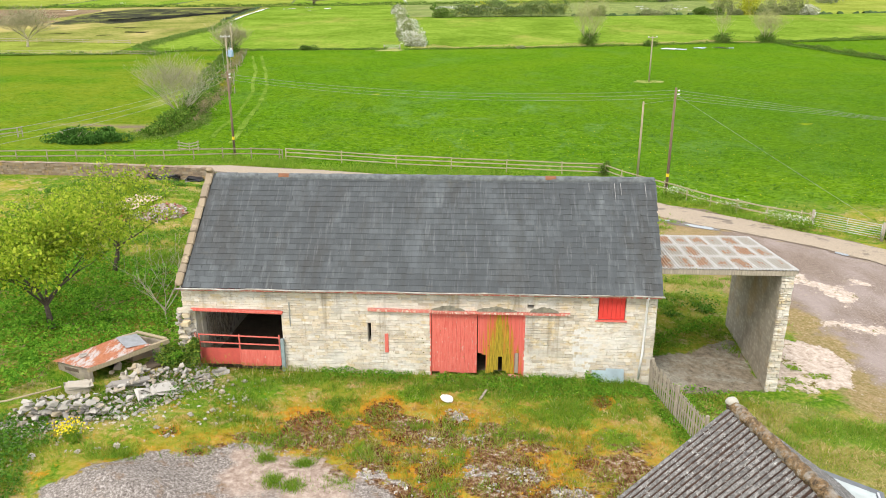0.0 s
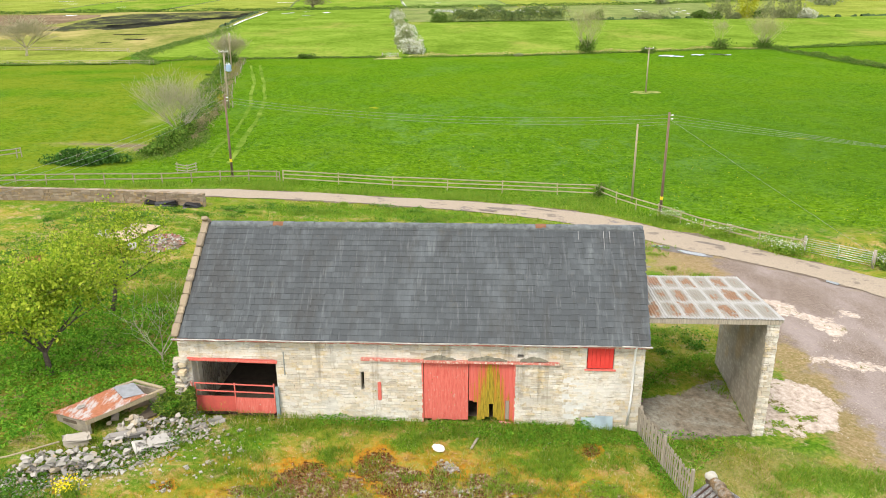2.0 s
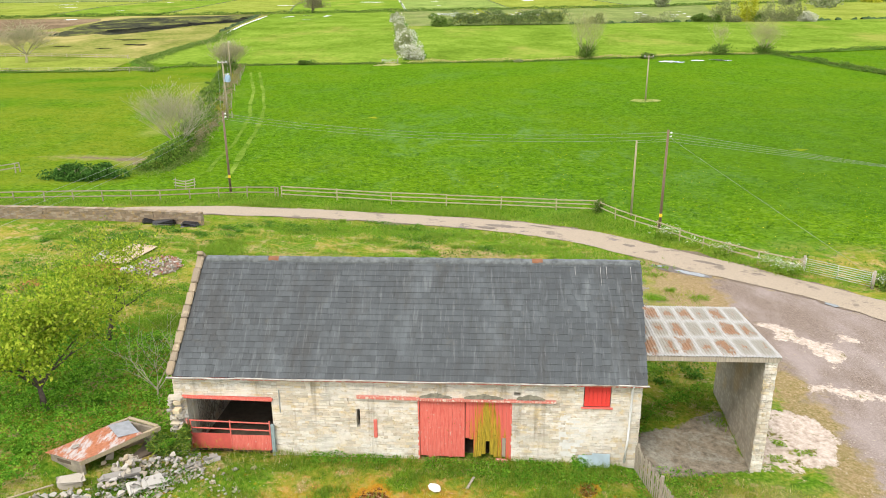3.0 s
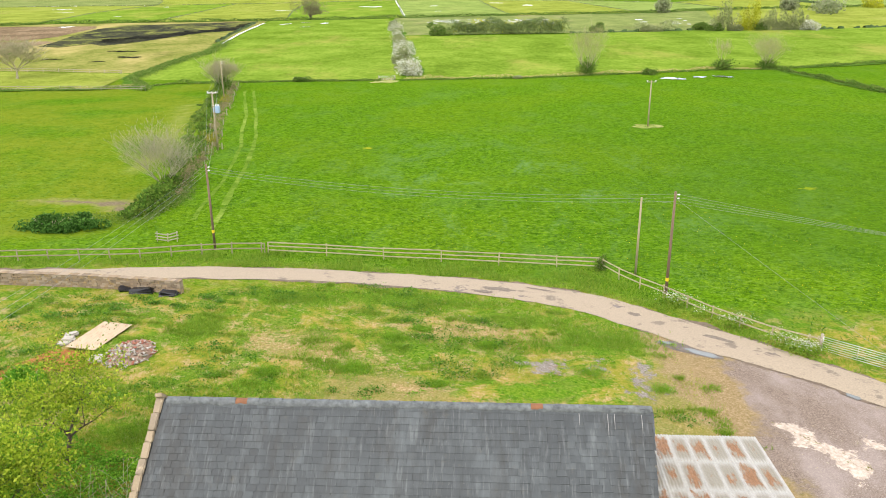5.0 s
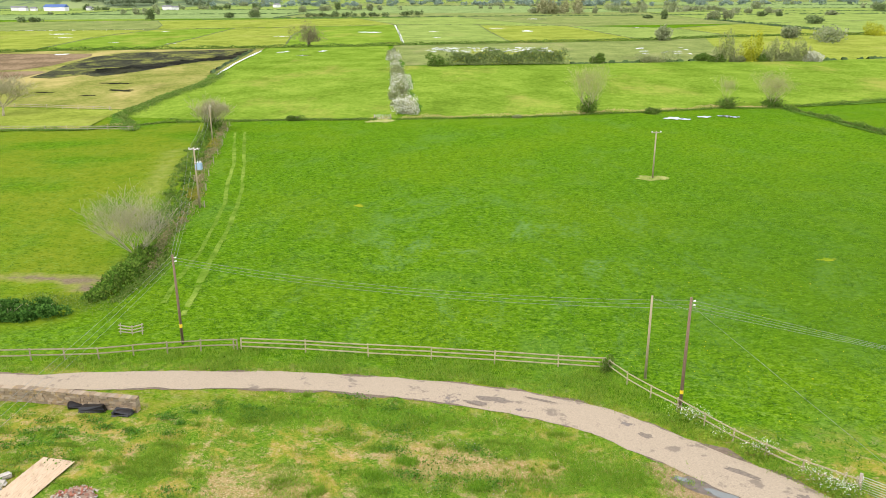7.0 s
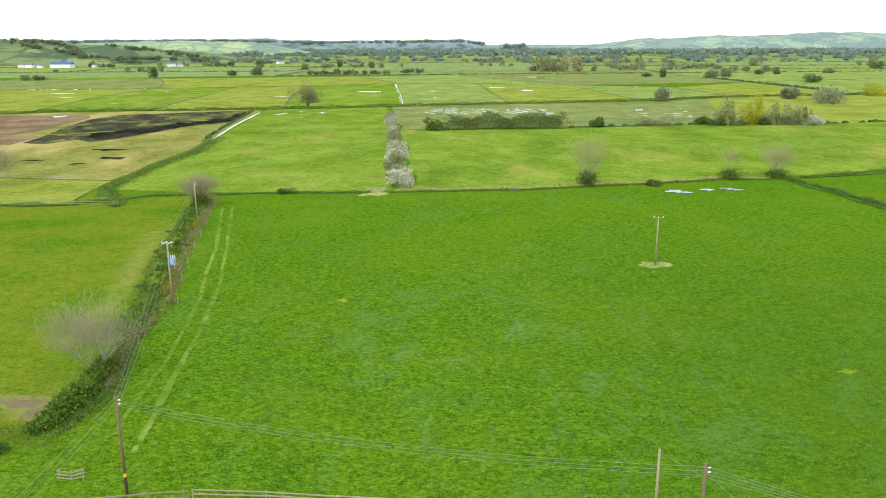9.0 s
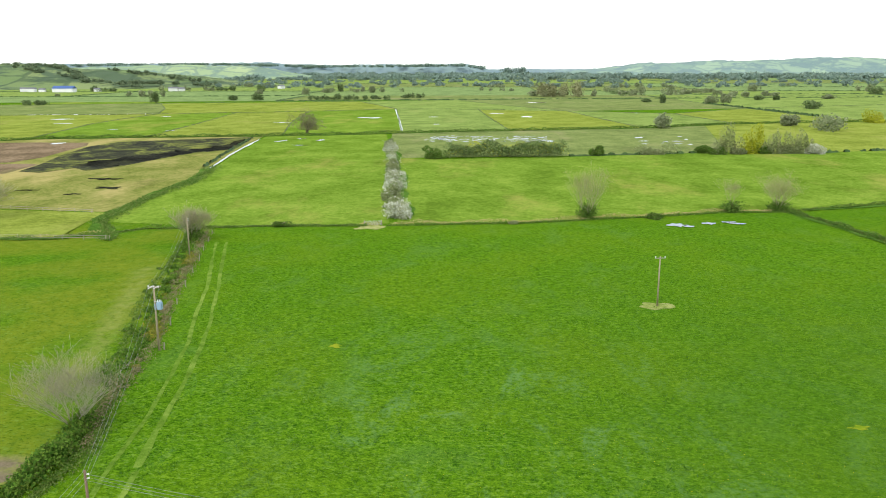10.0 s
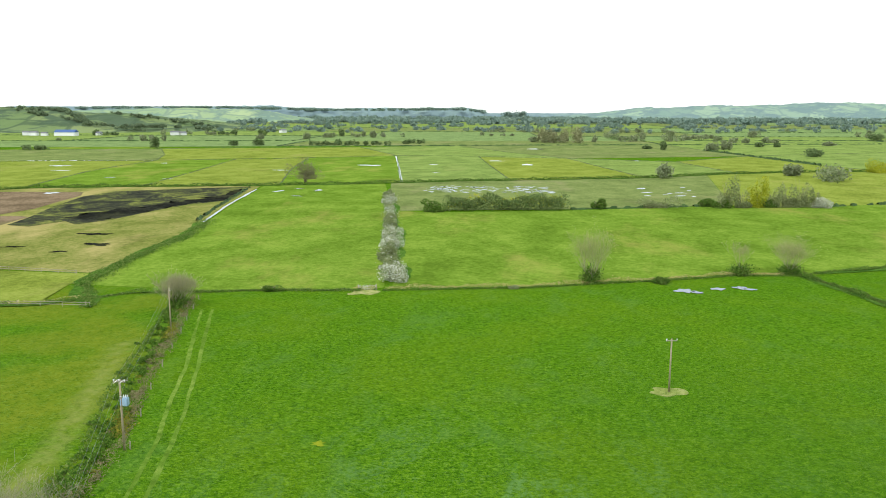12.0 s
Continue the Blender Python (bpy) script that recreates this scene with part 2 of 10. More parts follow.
def stone_material(name, *colours, spots=0.3, lichen=(0.42, 0.27, 0.06), lichen_amount=0.1, wash=False):
    k = Nodes(name)
    r, n = k.chance(), len(colours)
    c = k.ramp(r, *[((i + 0.5) / n, col) for i, col in enumerate(colours)])
    fine = k.noise(22, 6, 0.7)
    c = k.mix(k.math("MULTIPLY", fine, spots), c, (0.16, 0.14, 0.11))
    c = k.mix(k.step(k.noise(2.2, 5, 0.7), 0.62 - lichen_amount, 0.78 - lichen_amount), c, k.mix(0.45, c, lichen))
    if wash:
        c = k.mix(k.math("MULTIPLY", k.step(k.noise(0.7, 7, 0.74), 0.46, 0.58), 0.55), c, (0.68, 0.66, 0.60))
        streak = k.noise(1.0, 5, 0.6, k.scaled(1.5, 1.5, 0.12))
        c = k.mix(k.math("MULTIPLY", k.step(streak, 0.55, 0.68), 0.62), c, (0.19, 0.155, 0.10))
        c = k.mix(k.math("MULTIPLY", k.step(k.noise(1.5, 7, 0.74), 0.54, 0.65), 0.55), c, (0.56, 0.41, 0.17))
        c = k.mix(k.math("MULTIPLY", k.step(k.noise(6, 7, 0.8), 0.55, 0.66), 0.55), c, (0.19, 0.165, 0.125))
        c = k.mix(k.math("MULTIPLY", k.step(k.noise(0.9, 8, 0.78, k.scaled(1, 1, 1.6)), 0.50, 0.62), 0.45), c, (0.42, 0.405, 0.36))
    k.bump(k.noise(30, 5, 0.7), 0.5, 0.015)
    return k.done(c, 0.92, spec=0.2)


STONE = stone_material("pale_limestone", (0.50, 0.455, 0.36), (0.66, 0.61, 0.51), (0.60, 0.485, 0.30), (0.72, 0.68, 0.59), (0.42, 0.37, 0.29), (0.64, 0.55, 0.41), (0.55, 0.48, 0.37), lichen_amount=0.0, wash=True)
RUBBLE = stone_material("grey_rubble_stone", (0.34, 0.325, 0.285), (0.44, 0.42, 0.375), (0.38, 0.32, 0.23), (0.52, 0.50, 0.45), (0.26, 0.245, 0.22), spots=0.5, lichen_amount=0.02)
PALE_RUBBLE = stone_material("beige_rubble_stone", (0.36, 0.31, 0.235), (0.44, 0.40, 0.32), (0.40, 0.32, 0.20), (0.30, 0.27, 0.22), (0.46, 0.43, 0.37), spots=0.5, lichen_amount=0.0)
COPING = stone_material("lichened_coping_stone", (0.33, 0.25, 0.15), (0.40, 0.31, 0.19), (0.27, 0.21, 0.14), spots=0.9, lichen=(0.50, 0.42, 0.28), lichen_amount=0.1)
BROWN_STONE = stone_material("brown_wall_stone", (0.22, 0.16, 0.10), (0.29, 0.21, 0.13), (0.17, 0.13, 0.09), (0.34, 0.27, 0.19), spots=0.5)


def mortar():
    k = Nodes("lime_mortar")
    c = k.ramp(k.noise(6, 6, 0.7), (0.3, (0.42, 0.39, 0.33)), (0.7, (0.58, 0.55, 0.48)))
    c = k.mix(k.step(k.noise(0.8, 4), 0.5, 0.75), c, (0.40, 0.32, 0.20))
    k.bump(k.noise(40, 4), 0.5, 0.01)
    return k.done(c, 0.95, spec=0.15)


MORTAR = mortar()


def slate():
    k = Nodes("weathered_slate")
    r = k.chance()
    c = k.ramp(r, (0.0, (0.047, 0.053, 0.055)), (0.5, (0.053, 0.060, 0.062)), (1.0, (0.059, 0.067, 0.069)))
    # slates bleached blue-grey in drifts that run down the slope, each by its own amount
    drift = k.noise(0.55, 5, 0.62, k.scaled(1.5, 0.5, 0.5), 0.5)
    bleached = k.step(k.math("ADD", k.math("MULTIPLY", drift, 1.0), k.math("MULTIPLY", k.math("SUBTRACT", r, 0.5), 0.10)), 0.46, 0.74)
    c = k.mix(k.math("MULTIPLY", bleached, 0.62), c, (0.100, 0.114, 0.117))
    c = k.mix(k.math("MULTIPLY", k.step(k.noise(0.42, 6, 0.68, k.scaled(1.8, 0.6, 0.6)), 0.48, 0.66), 0.6), c, (0.042, 0.041, 0.037))
    run = k.noise(2.6, 7, 0.7, k.scaled(3.2, 0.28, 0.28))
    c = k.mix(k.math("MULTIPLY", k.step(run, 0.52, 0.70), 0.55), c, (0.140, 0.153, 0.150))
    c = k.mix(k.math("MULTIPLY", k.step(k.noise(3.0, 6, 0.7, k.scaled(2.6, 0.35, 0.35)), 0.54, 0.70), 0.45), c, (0.034, 0.035, 0.034))
    c = k.mix(k.math("MULTIPLY", k.step(k.noise(1.6, 8, 0.78), 0.56, 0.70), 0.28), c, (0.11, 0.10, 0.07))
    spot = k.step(k.noise(11, 5, 0.8), 0.66, 0.71)
    c = k.mix(k.math("MULTIPLY", spot, 0.55), c, (0.30, 0.30, 0.27))
    k.bump(k.noise(18, 5, 0.7), 0.3, 0.01)
    return k.done(c, k.math("ADD", k.math("MULTIPLY", k.noise(9, 3), 0.3), 0.55), spec=0.3)


SLATE = slate()


def plain(name, colour, rough=0.7, metal=0.0, vary=0.25, scale=4.0, spec=0.3):
    k = Nodes(name)
    dark = tuple(v * (1 - vary) for v in colour)
    light = tuple(min(1.0, v * (1 + vary)) for v in colour)
    c = k.ramp(k.noise(scale, 6, 0.65), (0.3, dark), (0.7, light))
    k.bump(k.noise(scale * 6, 4), 0.2, 0.005)
    return k.done(c, rough, metal, spec)


def red_paint(name, base, faded, wood, amount):
    """Old red paint, sun-bleached in streaks and flaked to the wood."""
    k = Nodes(name)
    g = k.noise(4, 6, 0.6, k.scaled(6, 6, 0.5))
    c = k.ramp(g, (0.3, base), (0.72, faded))
    c = k.mix(k.math("MULTIPLY", k.chance(), 0.3), c, k.mix(0.5, c, base))
    f = k.step(k.noise(9, 8, 0.75, k.scaled(1.5, 1.5, 0.5)), 0.66 - amount, 0.70 - amount)
    c = k.mix(f, c, wood)
    k.bump(g, 0.4, 0.008)
    return k.done(c, 0.75)


RED = red_paint("faded_red_paint", (0.49, 0.082, 0.058), (0.65, 0.185, 0.145), (0.50, 0.33, 0.26), 0.075)
RED_FRESH = red_paint("bright_red_paint", (0.55, 0.035, 0.025), (0.62, 0.06, 0.045), (0.45, 0.2, 0.15), -0.08)
RED_WORN = red_paint("worn_red_paint", (0.42, 0.10, 0.07), (0.55, 0.22, 0.17), (0.56, 0.48, 0.39), 0.13)


def lichen_door():
    k = Nodes("red_paint_under_green_lichen")
    g = k.noise(2.6, 7, 0.68, k.scaled(7, 7, 0.22))
    c = k.ramp(g, (0.3, (0.50, 0.085, 0.06)), (0.7, (0.60, 0.15, 0.12)))
    geo = k.t.nodes.new("ShaderNodeSeparateXYZ")
    k.t.links.new(k.pos, geo.inputs[0])
    # growth spreads from the wet middle and foot of the leaf
    dx = k.math("ABSOLUTE", k.math("SUBTRACT", geo.outputs["X"], 1.45))
    spread = k.math("SUBTRACT", k.math("ADD", k.math("MULTIPLY", g, 1.5), 0.30), k.math("ADD", k.math("MULTIPLY", dx, 0.62), k.math("MULTIPLY", geo.outputs["Z"], 0.16)))
    c = k.mix(k.step(spread, 0.42, 0.54), c, (0.42, 0.15, 0.02))
    c = k.mix(k.step(spread, 0.50, 0.64), c, k.ramp(k.noise(5, 5, 0.6, k.scaled(8, 8, 0.4)), (0.35, (0.14, 0.11, 0.012)), (0.5, (0.30, 0.22, 0.018)), (0.65, (0.45, 0.30, 0.03))))
    k.bump(g, 0.4, 0.008)
    return k.done(c, 0.85)


RED_LICHEN = lichen_door()


def rusty(name, base, rust_amount, stripe=0.0, scale=1.1, worn=0.0, r0=(0.20, 0.075, 0.03), r1=(0.34, 0.15, 0.07)):
    k = Nodes(name)
    c = k.ramp(k.noise(5, 6, 0.6), (0.3, tuple(v * 0.8 for v in base)), (0.7, base))
    r = k.noise(scale, 7, 0.72, k.scaled(1.6, 0.5, 1.0))
    if stripe:
        r = k.math("ADD", r, k.math("MULTIPLY", k.math("SUBTRACT", k.chance(), 0.5), stripe))
    if worn:
        core = k.attr("core")
        c = k.mix(k.math("MULTIPLY", k.step(core, 0.15, 0.6), 0.85), c, (0.23, 0.21, 0.165))
        r = k.math("ADD", r, k.math("MULTIPLY", k.math("SUBTRACT", core, 0.55), worn))
    c = k.mix(k.step(r, 0.62 - rust_amount, 0.72 - rust_amount), c, k.ramp(k.noise(8, 5), (0.3, r0), (0.7, r1)))
    k.bump(k.noise(30, 4), 0.2, 0.004)
    return k.done(c, 0.7, 0.15, 0.4)


CORRUGATED = rusty("galvanised_sheet_with_rust", (0.41, 0.40, 0.37), 0.085, 0.20, 2.2, 0.28, (0.17, 0.085, 0.04), (0.31, 0.165, 0.085))
RUST_SHEET = rusty("rusty_iron_sheet", (0.46, 0.41, 0.38), 0.215, 0.0, 1.6, 0.0, (0.26, 0.085, 0.035), (0.43, 0.165, 0.080))


def asbestos():
    k = Nodes("lichened_corrugated_cement")
    c = k.ramp(k.noise(9, 7, 0.75), (0.36, (0.070, 0.066, 0.063)), (0.5, (0.135, 0.130, 0.122)), (0.62, (0.25, 0.24, 0.225)))
    # dark trough shade painted in as moss-brown, thickest in drifts, so the corrugation shows
    drift = k.math("ADD", k.attr("moss"), k.math("MULTIPLY", k.math("SUBTRACT", k.noise(1.1, 7, 0.72), 0.5), 1.1))
    c = k.mix(k.step(drift, 0.26, 0.58), c, k.ramp(k.noise(3, 6, 0.7), (0.35, (0.030, 0.018, 0.014)), (0.65, (0.075, 0.048, 0.036))))
    c = k.mix(k.math("MULTIPLY", k.step(k.noise(10, 6, 0.8), 0.58, 0.64), 0.75), c, (0.46, 0.455, 0.425))
    k.bump(k.noise(30, 5), 0.3, 0.008)
    return k.done(c, 0.95, spec=0.15)


ASBESTOS = asbestos()
WOOD_GREY = wood_material("silvered_wood", (0.20, 0.17, 0.13), (0.42, 0.37, 0.29))
RAIL_GREY = wood_material("brown_rail_wood", (0.17, 0.14, 0.09), (0.34, 0.29, 0.20), along_axis="x")
WOOD_POLE = wood_material("brown_pole_wood", (0.11, 0.07, 0.045), (0.22, 0.15, 0.10))
WOOD_PALE = wood_material("pale_pole_wood", (0.24, 0.19, 0.11), (0.38, 0.32, 0.21))
RAIL_WOOD = wood_material("weathered_rail_wood", (0.24, 0.20, 0.12), (0.43, 0.375, 0.25), along_axis="x")
PLY = wood_material("raw_plywood", (0.36, 0.26, 0.165), (0.50, 0.385, 0.265), (0.27, 0.19, 0.12), 0.06, 0.5, along_axis="y")
BARK = plain("bark", (0.075, 0.058, 0.043), 0.95, 0, 0.4, 9)
TWIG = plain("pale_bare_twigs", (0.31, 0.28, 0.20), 0.9, 0, 0.3, 2)
TWIG_BROWN = plain("brown_bare_twigs", (0.33, 0.30, 0.18), 0.9, 0, 0.3, 2)
GREY_SACK = plain("dirty_pale_sacking", (0.36, 0.33, 0.28), 0.8, 0, 0.2)
WHITE_PAINT = plain("white_plastic", (0.74, 0.74, 0.72), 0.45, 0, 0.06)
GALV = plain("galvanised_steel", (0.50, 0.51, 0.52), 0.4, 0.7, 0.12)
BLACK_SACK = plain("black_plastic_wrap", (0.012, 0.012, 0.014), 0.35, 0, 0.3, 8, 0.5)
PALE_BLUE = plain("pale_blue_paint", (0.52, 0.64, 0.69), 0.5, 0, 0.12, 2.5)
EARTH_AND_SHADE = plain("earth_floor_and_shade", (0.11, 0.085, 0.06), 0.95, 0, 0.3, 3)
CONCRETE = plain("weathered_concrete", (0.25, 0.215, 0.165), 0.9, 0, 0.4, 2.5)
WIRE = plain("wire", (0.24, 0.25, 0.23), 0.5, 0.2, 0.05)
ORANGE_TILE = plain("orange_clay", (0.19, 0.085, 0.042), 0.85, 0, 0.2)
YELLOW = plain("yellow_enamel", (0.70, 0.50, 0.03), 0.5, 0, 0.05)
BLUE_TANK = plain("pale_blue_steel", (0.30, 0.42, 0.55), 0.5, 0.1, 0.08)

GRASS_LEAF = leaf_material("grass_blades", (0.15, 0.28, 0.022), (0.21, 0.34, 0.03), (0.30, 0.38, 0.06), (0.15, 0.29, 0.035), trans=0.45)
LUSH_LEAF = leaf_material("lush_grass_blades", (0.13, 0.28, 0.016), (0.19, 0.36, 0.026), (0.28, 0.43, 0.045), (0.15, 0.32, 0.04), trans=0.45)
FIELD_LEAF = leaf_material("meadow_blades", (0.045, 0.13, 0.006), (0.085, 0.19, 0.010), (0.15, 0.27, 0.018), (0.075, 0.17, 0.035), trans=0.35)
DRY_LEAF = leaf_material("dry_grass_blades", (0.46, 0.36, 0.15), (0.34, 0.33, 0.08), (0.56, 0.46, 0.24))
NETTLE = leaf_material("nettle_leaves", (0.065, 0.20, 0.016), (0.14, 0.34, 0.026), (0.26, 0.46, 0.045), (0.11, 0.28, 0.023), trans=0.45)
DOCK = leaf_material("dock_leaves", (0.05, 0.15, 0.014), (0.085, 0.21, 0.02), (0.13, 0.27, 0.035), (0.10, 0.20, 0.04), trans=0.4)
YARD_LEAF = leaf_material("yard_grass_blades", (0.20, 0.29, 0.024), (0.32, 0.35, 0.04), (0.42, 0.35, 0.09), (0.15, 0.29, 0.024), (0.26, 0.33, 0.04), trans=0.45)
APPLE_LEAF = leaf_material("young_tree_leaves", (0.22, 0.33, 0.022), (0.32, 0.42, 0.032), (0.44, 0.50, 0.055), (0.12, 0.22, 0.016), trans=0.45)
IVY_LEAF = leaf_material("ivy_leaves", (0.06, 0.13, 0.02), (0.10, 0.19, 0.025), (0.22, 0.28, 0.04))
HEDGE_LEAF = leaf_material("hedge_leaves", (0.06, 0.13, 0.02), (0.11, 0.20, 0.03), (0.17, 0.28, 0.045), (0.14, 0.17, 0.045), trans=0.35)
LAUREL = leaf_material("laurel_leaves", (0.03, 0.09, 0.014), (0.05, 0.13, 0.02), (0.08, 0.18, 0.03), trans=0.2)
SAGE_LEAF = leaf_material("grey_green_leaves", (0.20, 0.25, 0.10), (0.27, 0.32, 0.13), (0.24, 0.25, 0.12), (0.33, 0.35, 0.18), trans=0.4)
WILLOW_BUD = leaf_material("opening_willow_buds", (0.34, 0.36, 0.12), (0.42, 0.42, 0.16), (0.30, 0.31, 0.13), trans=0.4)
OSIER = leaf_material("osier_leaves", (0.08, 0.13, 0.04), (0.13, 0.20, 0.055), (0.19, 0.25, 0.08), (0.10, 0.11, 0.05), trans=0.3)
BRAMBLE = leaf_material("bramble_leaves", (0.055, 0.125, 0.016), (0.085, 0.18, 0.022), (0.15, 0.28, 0.035), (0.10, 0.13, 0.03), (0.20, 0.32, 0.045), trans=0.45)
DEAD_STEM = leaf_material("dead_hedge_stems", (0.25, 0.21, 0.11), (0.33, 0.28, 0.16), (0.18, 0.15, 0.08), (0.20, 0.21, 0.07))
GOLD_LEAF = leaf_material("golden_hedge_leaves", (0.30, 0.27, 0.03), (0.24, 0.25, 0.04), (0.18, 0.21, 0.035))
OAK_TWIG = leaf_material("oak_twigs", (0.20, 0.18, 0.11), (0.26, 0.23, 0.14), (0.16, 0.15, 0.08), trans=0.3)
DITCH_LEAF = leaf_material("ditch_herbs", (0.08, 0.15, 0.025), (0.13, 0.22, 0.035), (0.19, 0.24, 0.06))
BLOSSOM = leaf_material("white_blossom", (0.66, 0.65, 0.54), (0.78, 0.77, 0.70), (0.28, 0.32, 0.12), (0.40, 0.41, 0.26), (0.15, 0.20, 0.07), (0.66, 0.65, 0.56))
YELLOW_FLOWER = leaf_material("yellow_petals", (0.75, 0.60, 0.02), (0.80, 0.68, 0.05))
DAISY = leaf_material("white_petals", (0.80, 0.80, 0.75), (0.75, 0.75, 0.70))
SPRING_LEAF = leaf_material("yellow_spring_leaves", (0.36, 0.38, 0.025), (0.46, 0.46, 0.035), (0.28, 0.33, 0.03))
MOSS = leaf_material("yellow_moss", (0.30, 0.22, 0.02), (0.22, 0.20, 0.02), (0.14, 0.15, 0.015))


def water():
    k = Nodes("shallow_water")
    k.bump(k.noise(1.5, 3), 0.03, 0.01)
    return k.done((0.10, 0.11, 0.10), 0.06, 0.0, 0.9)


WATER = water()


# ---- ground: one sheet out to the horizon ----
def graded(lo, hi, step, growth, far_lo, far_hi):
    mid = list(np.arange(lo, hi + 1e-6, step))
    a, s = [hi], step
    while a[-1] < far_hi:
        s *= growth
        a.append(a[-1] + s)
    b, s = [lo], step
    while b[-1] > far_lo:
        s *= growth
        b.append(b[-1] - s)
    return np.array(b[:0:-1] + mid + a[1:])


FRONT_GRAVEL = [(-13.0, 15.0), (-12.3, 19.4), (-10.2, 21.6), (-8.0, 22.3), (-6.3, 22.5), (-4.8, 22.2), (-3.4, 21.4), (-1.6, 20.4), (-1.2, 15.0)]
FRONT_MOSS = [(-13.0, 19.5), (-10.0, 23.4), (-7.6, 25.0), (-5.0, 26.4), (-2.0, 26.8), (1.5, 26.2), (4.5, 25.6), (8.0, 24.6), (8.0, 15.0), (-9.0, 15.0)]
OCHRE = [(13.2, 58.4), (15.4, 57.0), (18.2, 53.0), (18.6, 47.0), (18.2, 41.0), (15.0, 40.0), (14.4, 46.0), (13.4, 50.0), (13.4, 54.0)]
YARD = [(15.2, 57.6), (17.2, 53.6), (17.2, 50.0), (16.6, 45.0), (15.7, 41.6), (17.4, 38.6), (17.6, 34.5), (17.9, 31.5), (17.2, 29.0), (19.6, 27.0), (24, 24), (40, 22), (38, 34), (29.5, 45.7), (24.4, 50.6), (19.4, 54.8), (15.4, 57.6)]
PALE_PATCHES = [[(18.2, 45.7), (19.4, 45.9), (20.4, 45.2), (20.3, 44.3), (21.2, 43.9), (22.0, 42.6), (21.9, 41.0), (20.6, 39.6), (20.2, 41.4), (19.4, 43.4), (18.3, 43.2), (18.9, 44.4)],
                [(12.9, 29.0), (13.2, 31.5), (14.2, 34.9), (16.4, 34.6), (17.8, 33.4), (17.3, 31.0), (16.4, 29.9), (14.6, 29.2)],
                [(16.2, 24.6), (17.6, 25.4), (19.0, 24.9), (18.4, 23.6)], [(17.2, 37.4), (19.8, 37.8), (22.6, 37.2), (22.4, 36.4), (19.0, 36.6)], [(22.0, 44.4), (23.6, 44.6), (23.8, 43.4), (22.3, 43.3)]]
CANOPY_FLOOR = [(7.6, 28.6), (8.6, 27.9), (10.6, 28.4), (12.5, 29.0), (12.6, 34.0), (11.4, 33.0), (10.2, 32.2), (8.9, 31.3), (7.8, 31.0)]
# worn places before the barn, each as (x, y, half width, half depth)
DUNG = [(-5.3, 23.7, 0.96, 0.96), (-2.8, 24.7, 0.68, 1.0), (-1.6, 23.3, 0.88, 0.5), (-0.2, 24.6, 0.57, 0.5), (-2.5, 21.8, 0.65, 0.7), (1.6, 21.8, 1.3, 0.89), (-0.8, 21.5, 0.55, 0.56), (3.3, 20.5, 1.06, 0.5),
        (5.4, 26.2, 0.39, 0.38), (1.0, 23.2, 0.5, 0.28), (-6.1, 23.0, 0.48, 0.41), (4.3, 22.2, 0.38, 0.39), (-8.7, 21.6, 0.32, 0.24), (-9.9, 22.7, 0.3, 0.25), (-1.0, 19.8, 1.0, 0.6)]
STONY = [(0.0, 24.8, 0.4, 0.3), (0.9, 21.2, 0.69, 0.67), (0.6, 23.3, 0.51, 0.28), (-1.9, 20.4, 0.5, 0.45), (-2.7, 21.1, 0.45, 0.54), (-1.0, 23.1, 0.43, 0.28), (2.0, 21.5, 0.73, 0.43), (3.6, 20.6, 0.71, 0.3)]
PINK = [(-4.5, 21.2, 1.25, 1.3), (-6.2, 21.2, 1.3, 1.4), (-6.9, 21.8, 0.8, 0.5), (-4.2, 19.6, 1.2, 1.0)]
LUSH = [(-16.0, 43.2, 1.6, 0.7), (-12.0, 46.2, 1.3, 0.5), (-8.0, 49.8, 1.2, 0.5), (-4.0, 53.0, 1.3, 0.5), (3.9, 25.4, 1.1, 1.0), (-0.1, 22.1, 0.56, 0.65), (-4.1, 23.7, 0.3, 0.8), (-3.2, 22.5, 0.36, 0.47), (-1.7, 26.3, 0.65, 0.69), (2.3, 26.9, 1.32, 0.71), (-4.7, 25.1, 0.38, 0.48), (2.0, 24.3, 0.3, 0.3),
        (-6.1, 27.2, 1.0, 0.63), (-7.8, 26.2, 0.9, 0.9), (4.7, 26.6, 0.9, 0.87), (1.6, 23.8, 0.4, 0.36), (5.6, 23.6, 0.8, 0.6), (14.5, 26.0, 2.0, 0.9), (17.5, 26.5, 2.0, 0.9), (-14.5, 40.0, 4.0, 1.6), (-9.5, 42.0, 3.0, 1.0), (4.4, 47.0, 1.8, 1.0), (7.0, 48.4, 1.6, 1.4), (10.4, 56.2, 3.2, 2.4), (5.0, 59.4, 3.4, 1.4), (-3.0, 62.6, 6.0, 1.3), (-13.0, 61.6, 4.0, 1.6), (-18.0, 54.0, 1.6, 3.0)]
BARE_STRAW = [(2.0, 44.2, 2.6, 2.2), (3.4, 41.6, 2.0, 1.6), (-1.0, 57.8, 5.2, 2.4), (3.0, 56.6, 4.0, 2.0), (-7.2, 50.4, 4.0, 2.6), (-12.6, 52.4, 3.2, 3.0), (-2.2, 46.8, 2.8, 1.4), (15.6, 42.0, 1.4, 2.2), (3.0, 23.9, 0.44, 0.36), (4.2, 23.3, 0.4, 0.28), (-4.2, 26.9, 0.55, 0.4), (-5.6, 25.8, 0.4, 0.59), (6.1, 25.0, 0.66, 0.57), (6.9, 26.8, 0.47, 0.37), (-8.6, 23.5, 0.5, 0.4)]
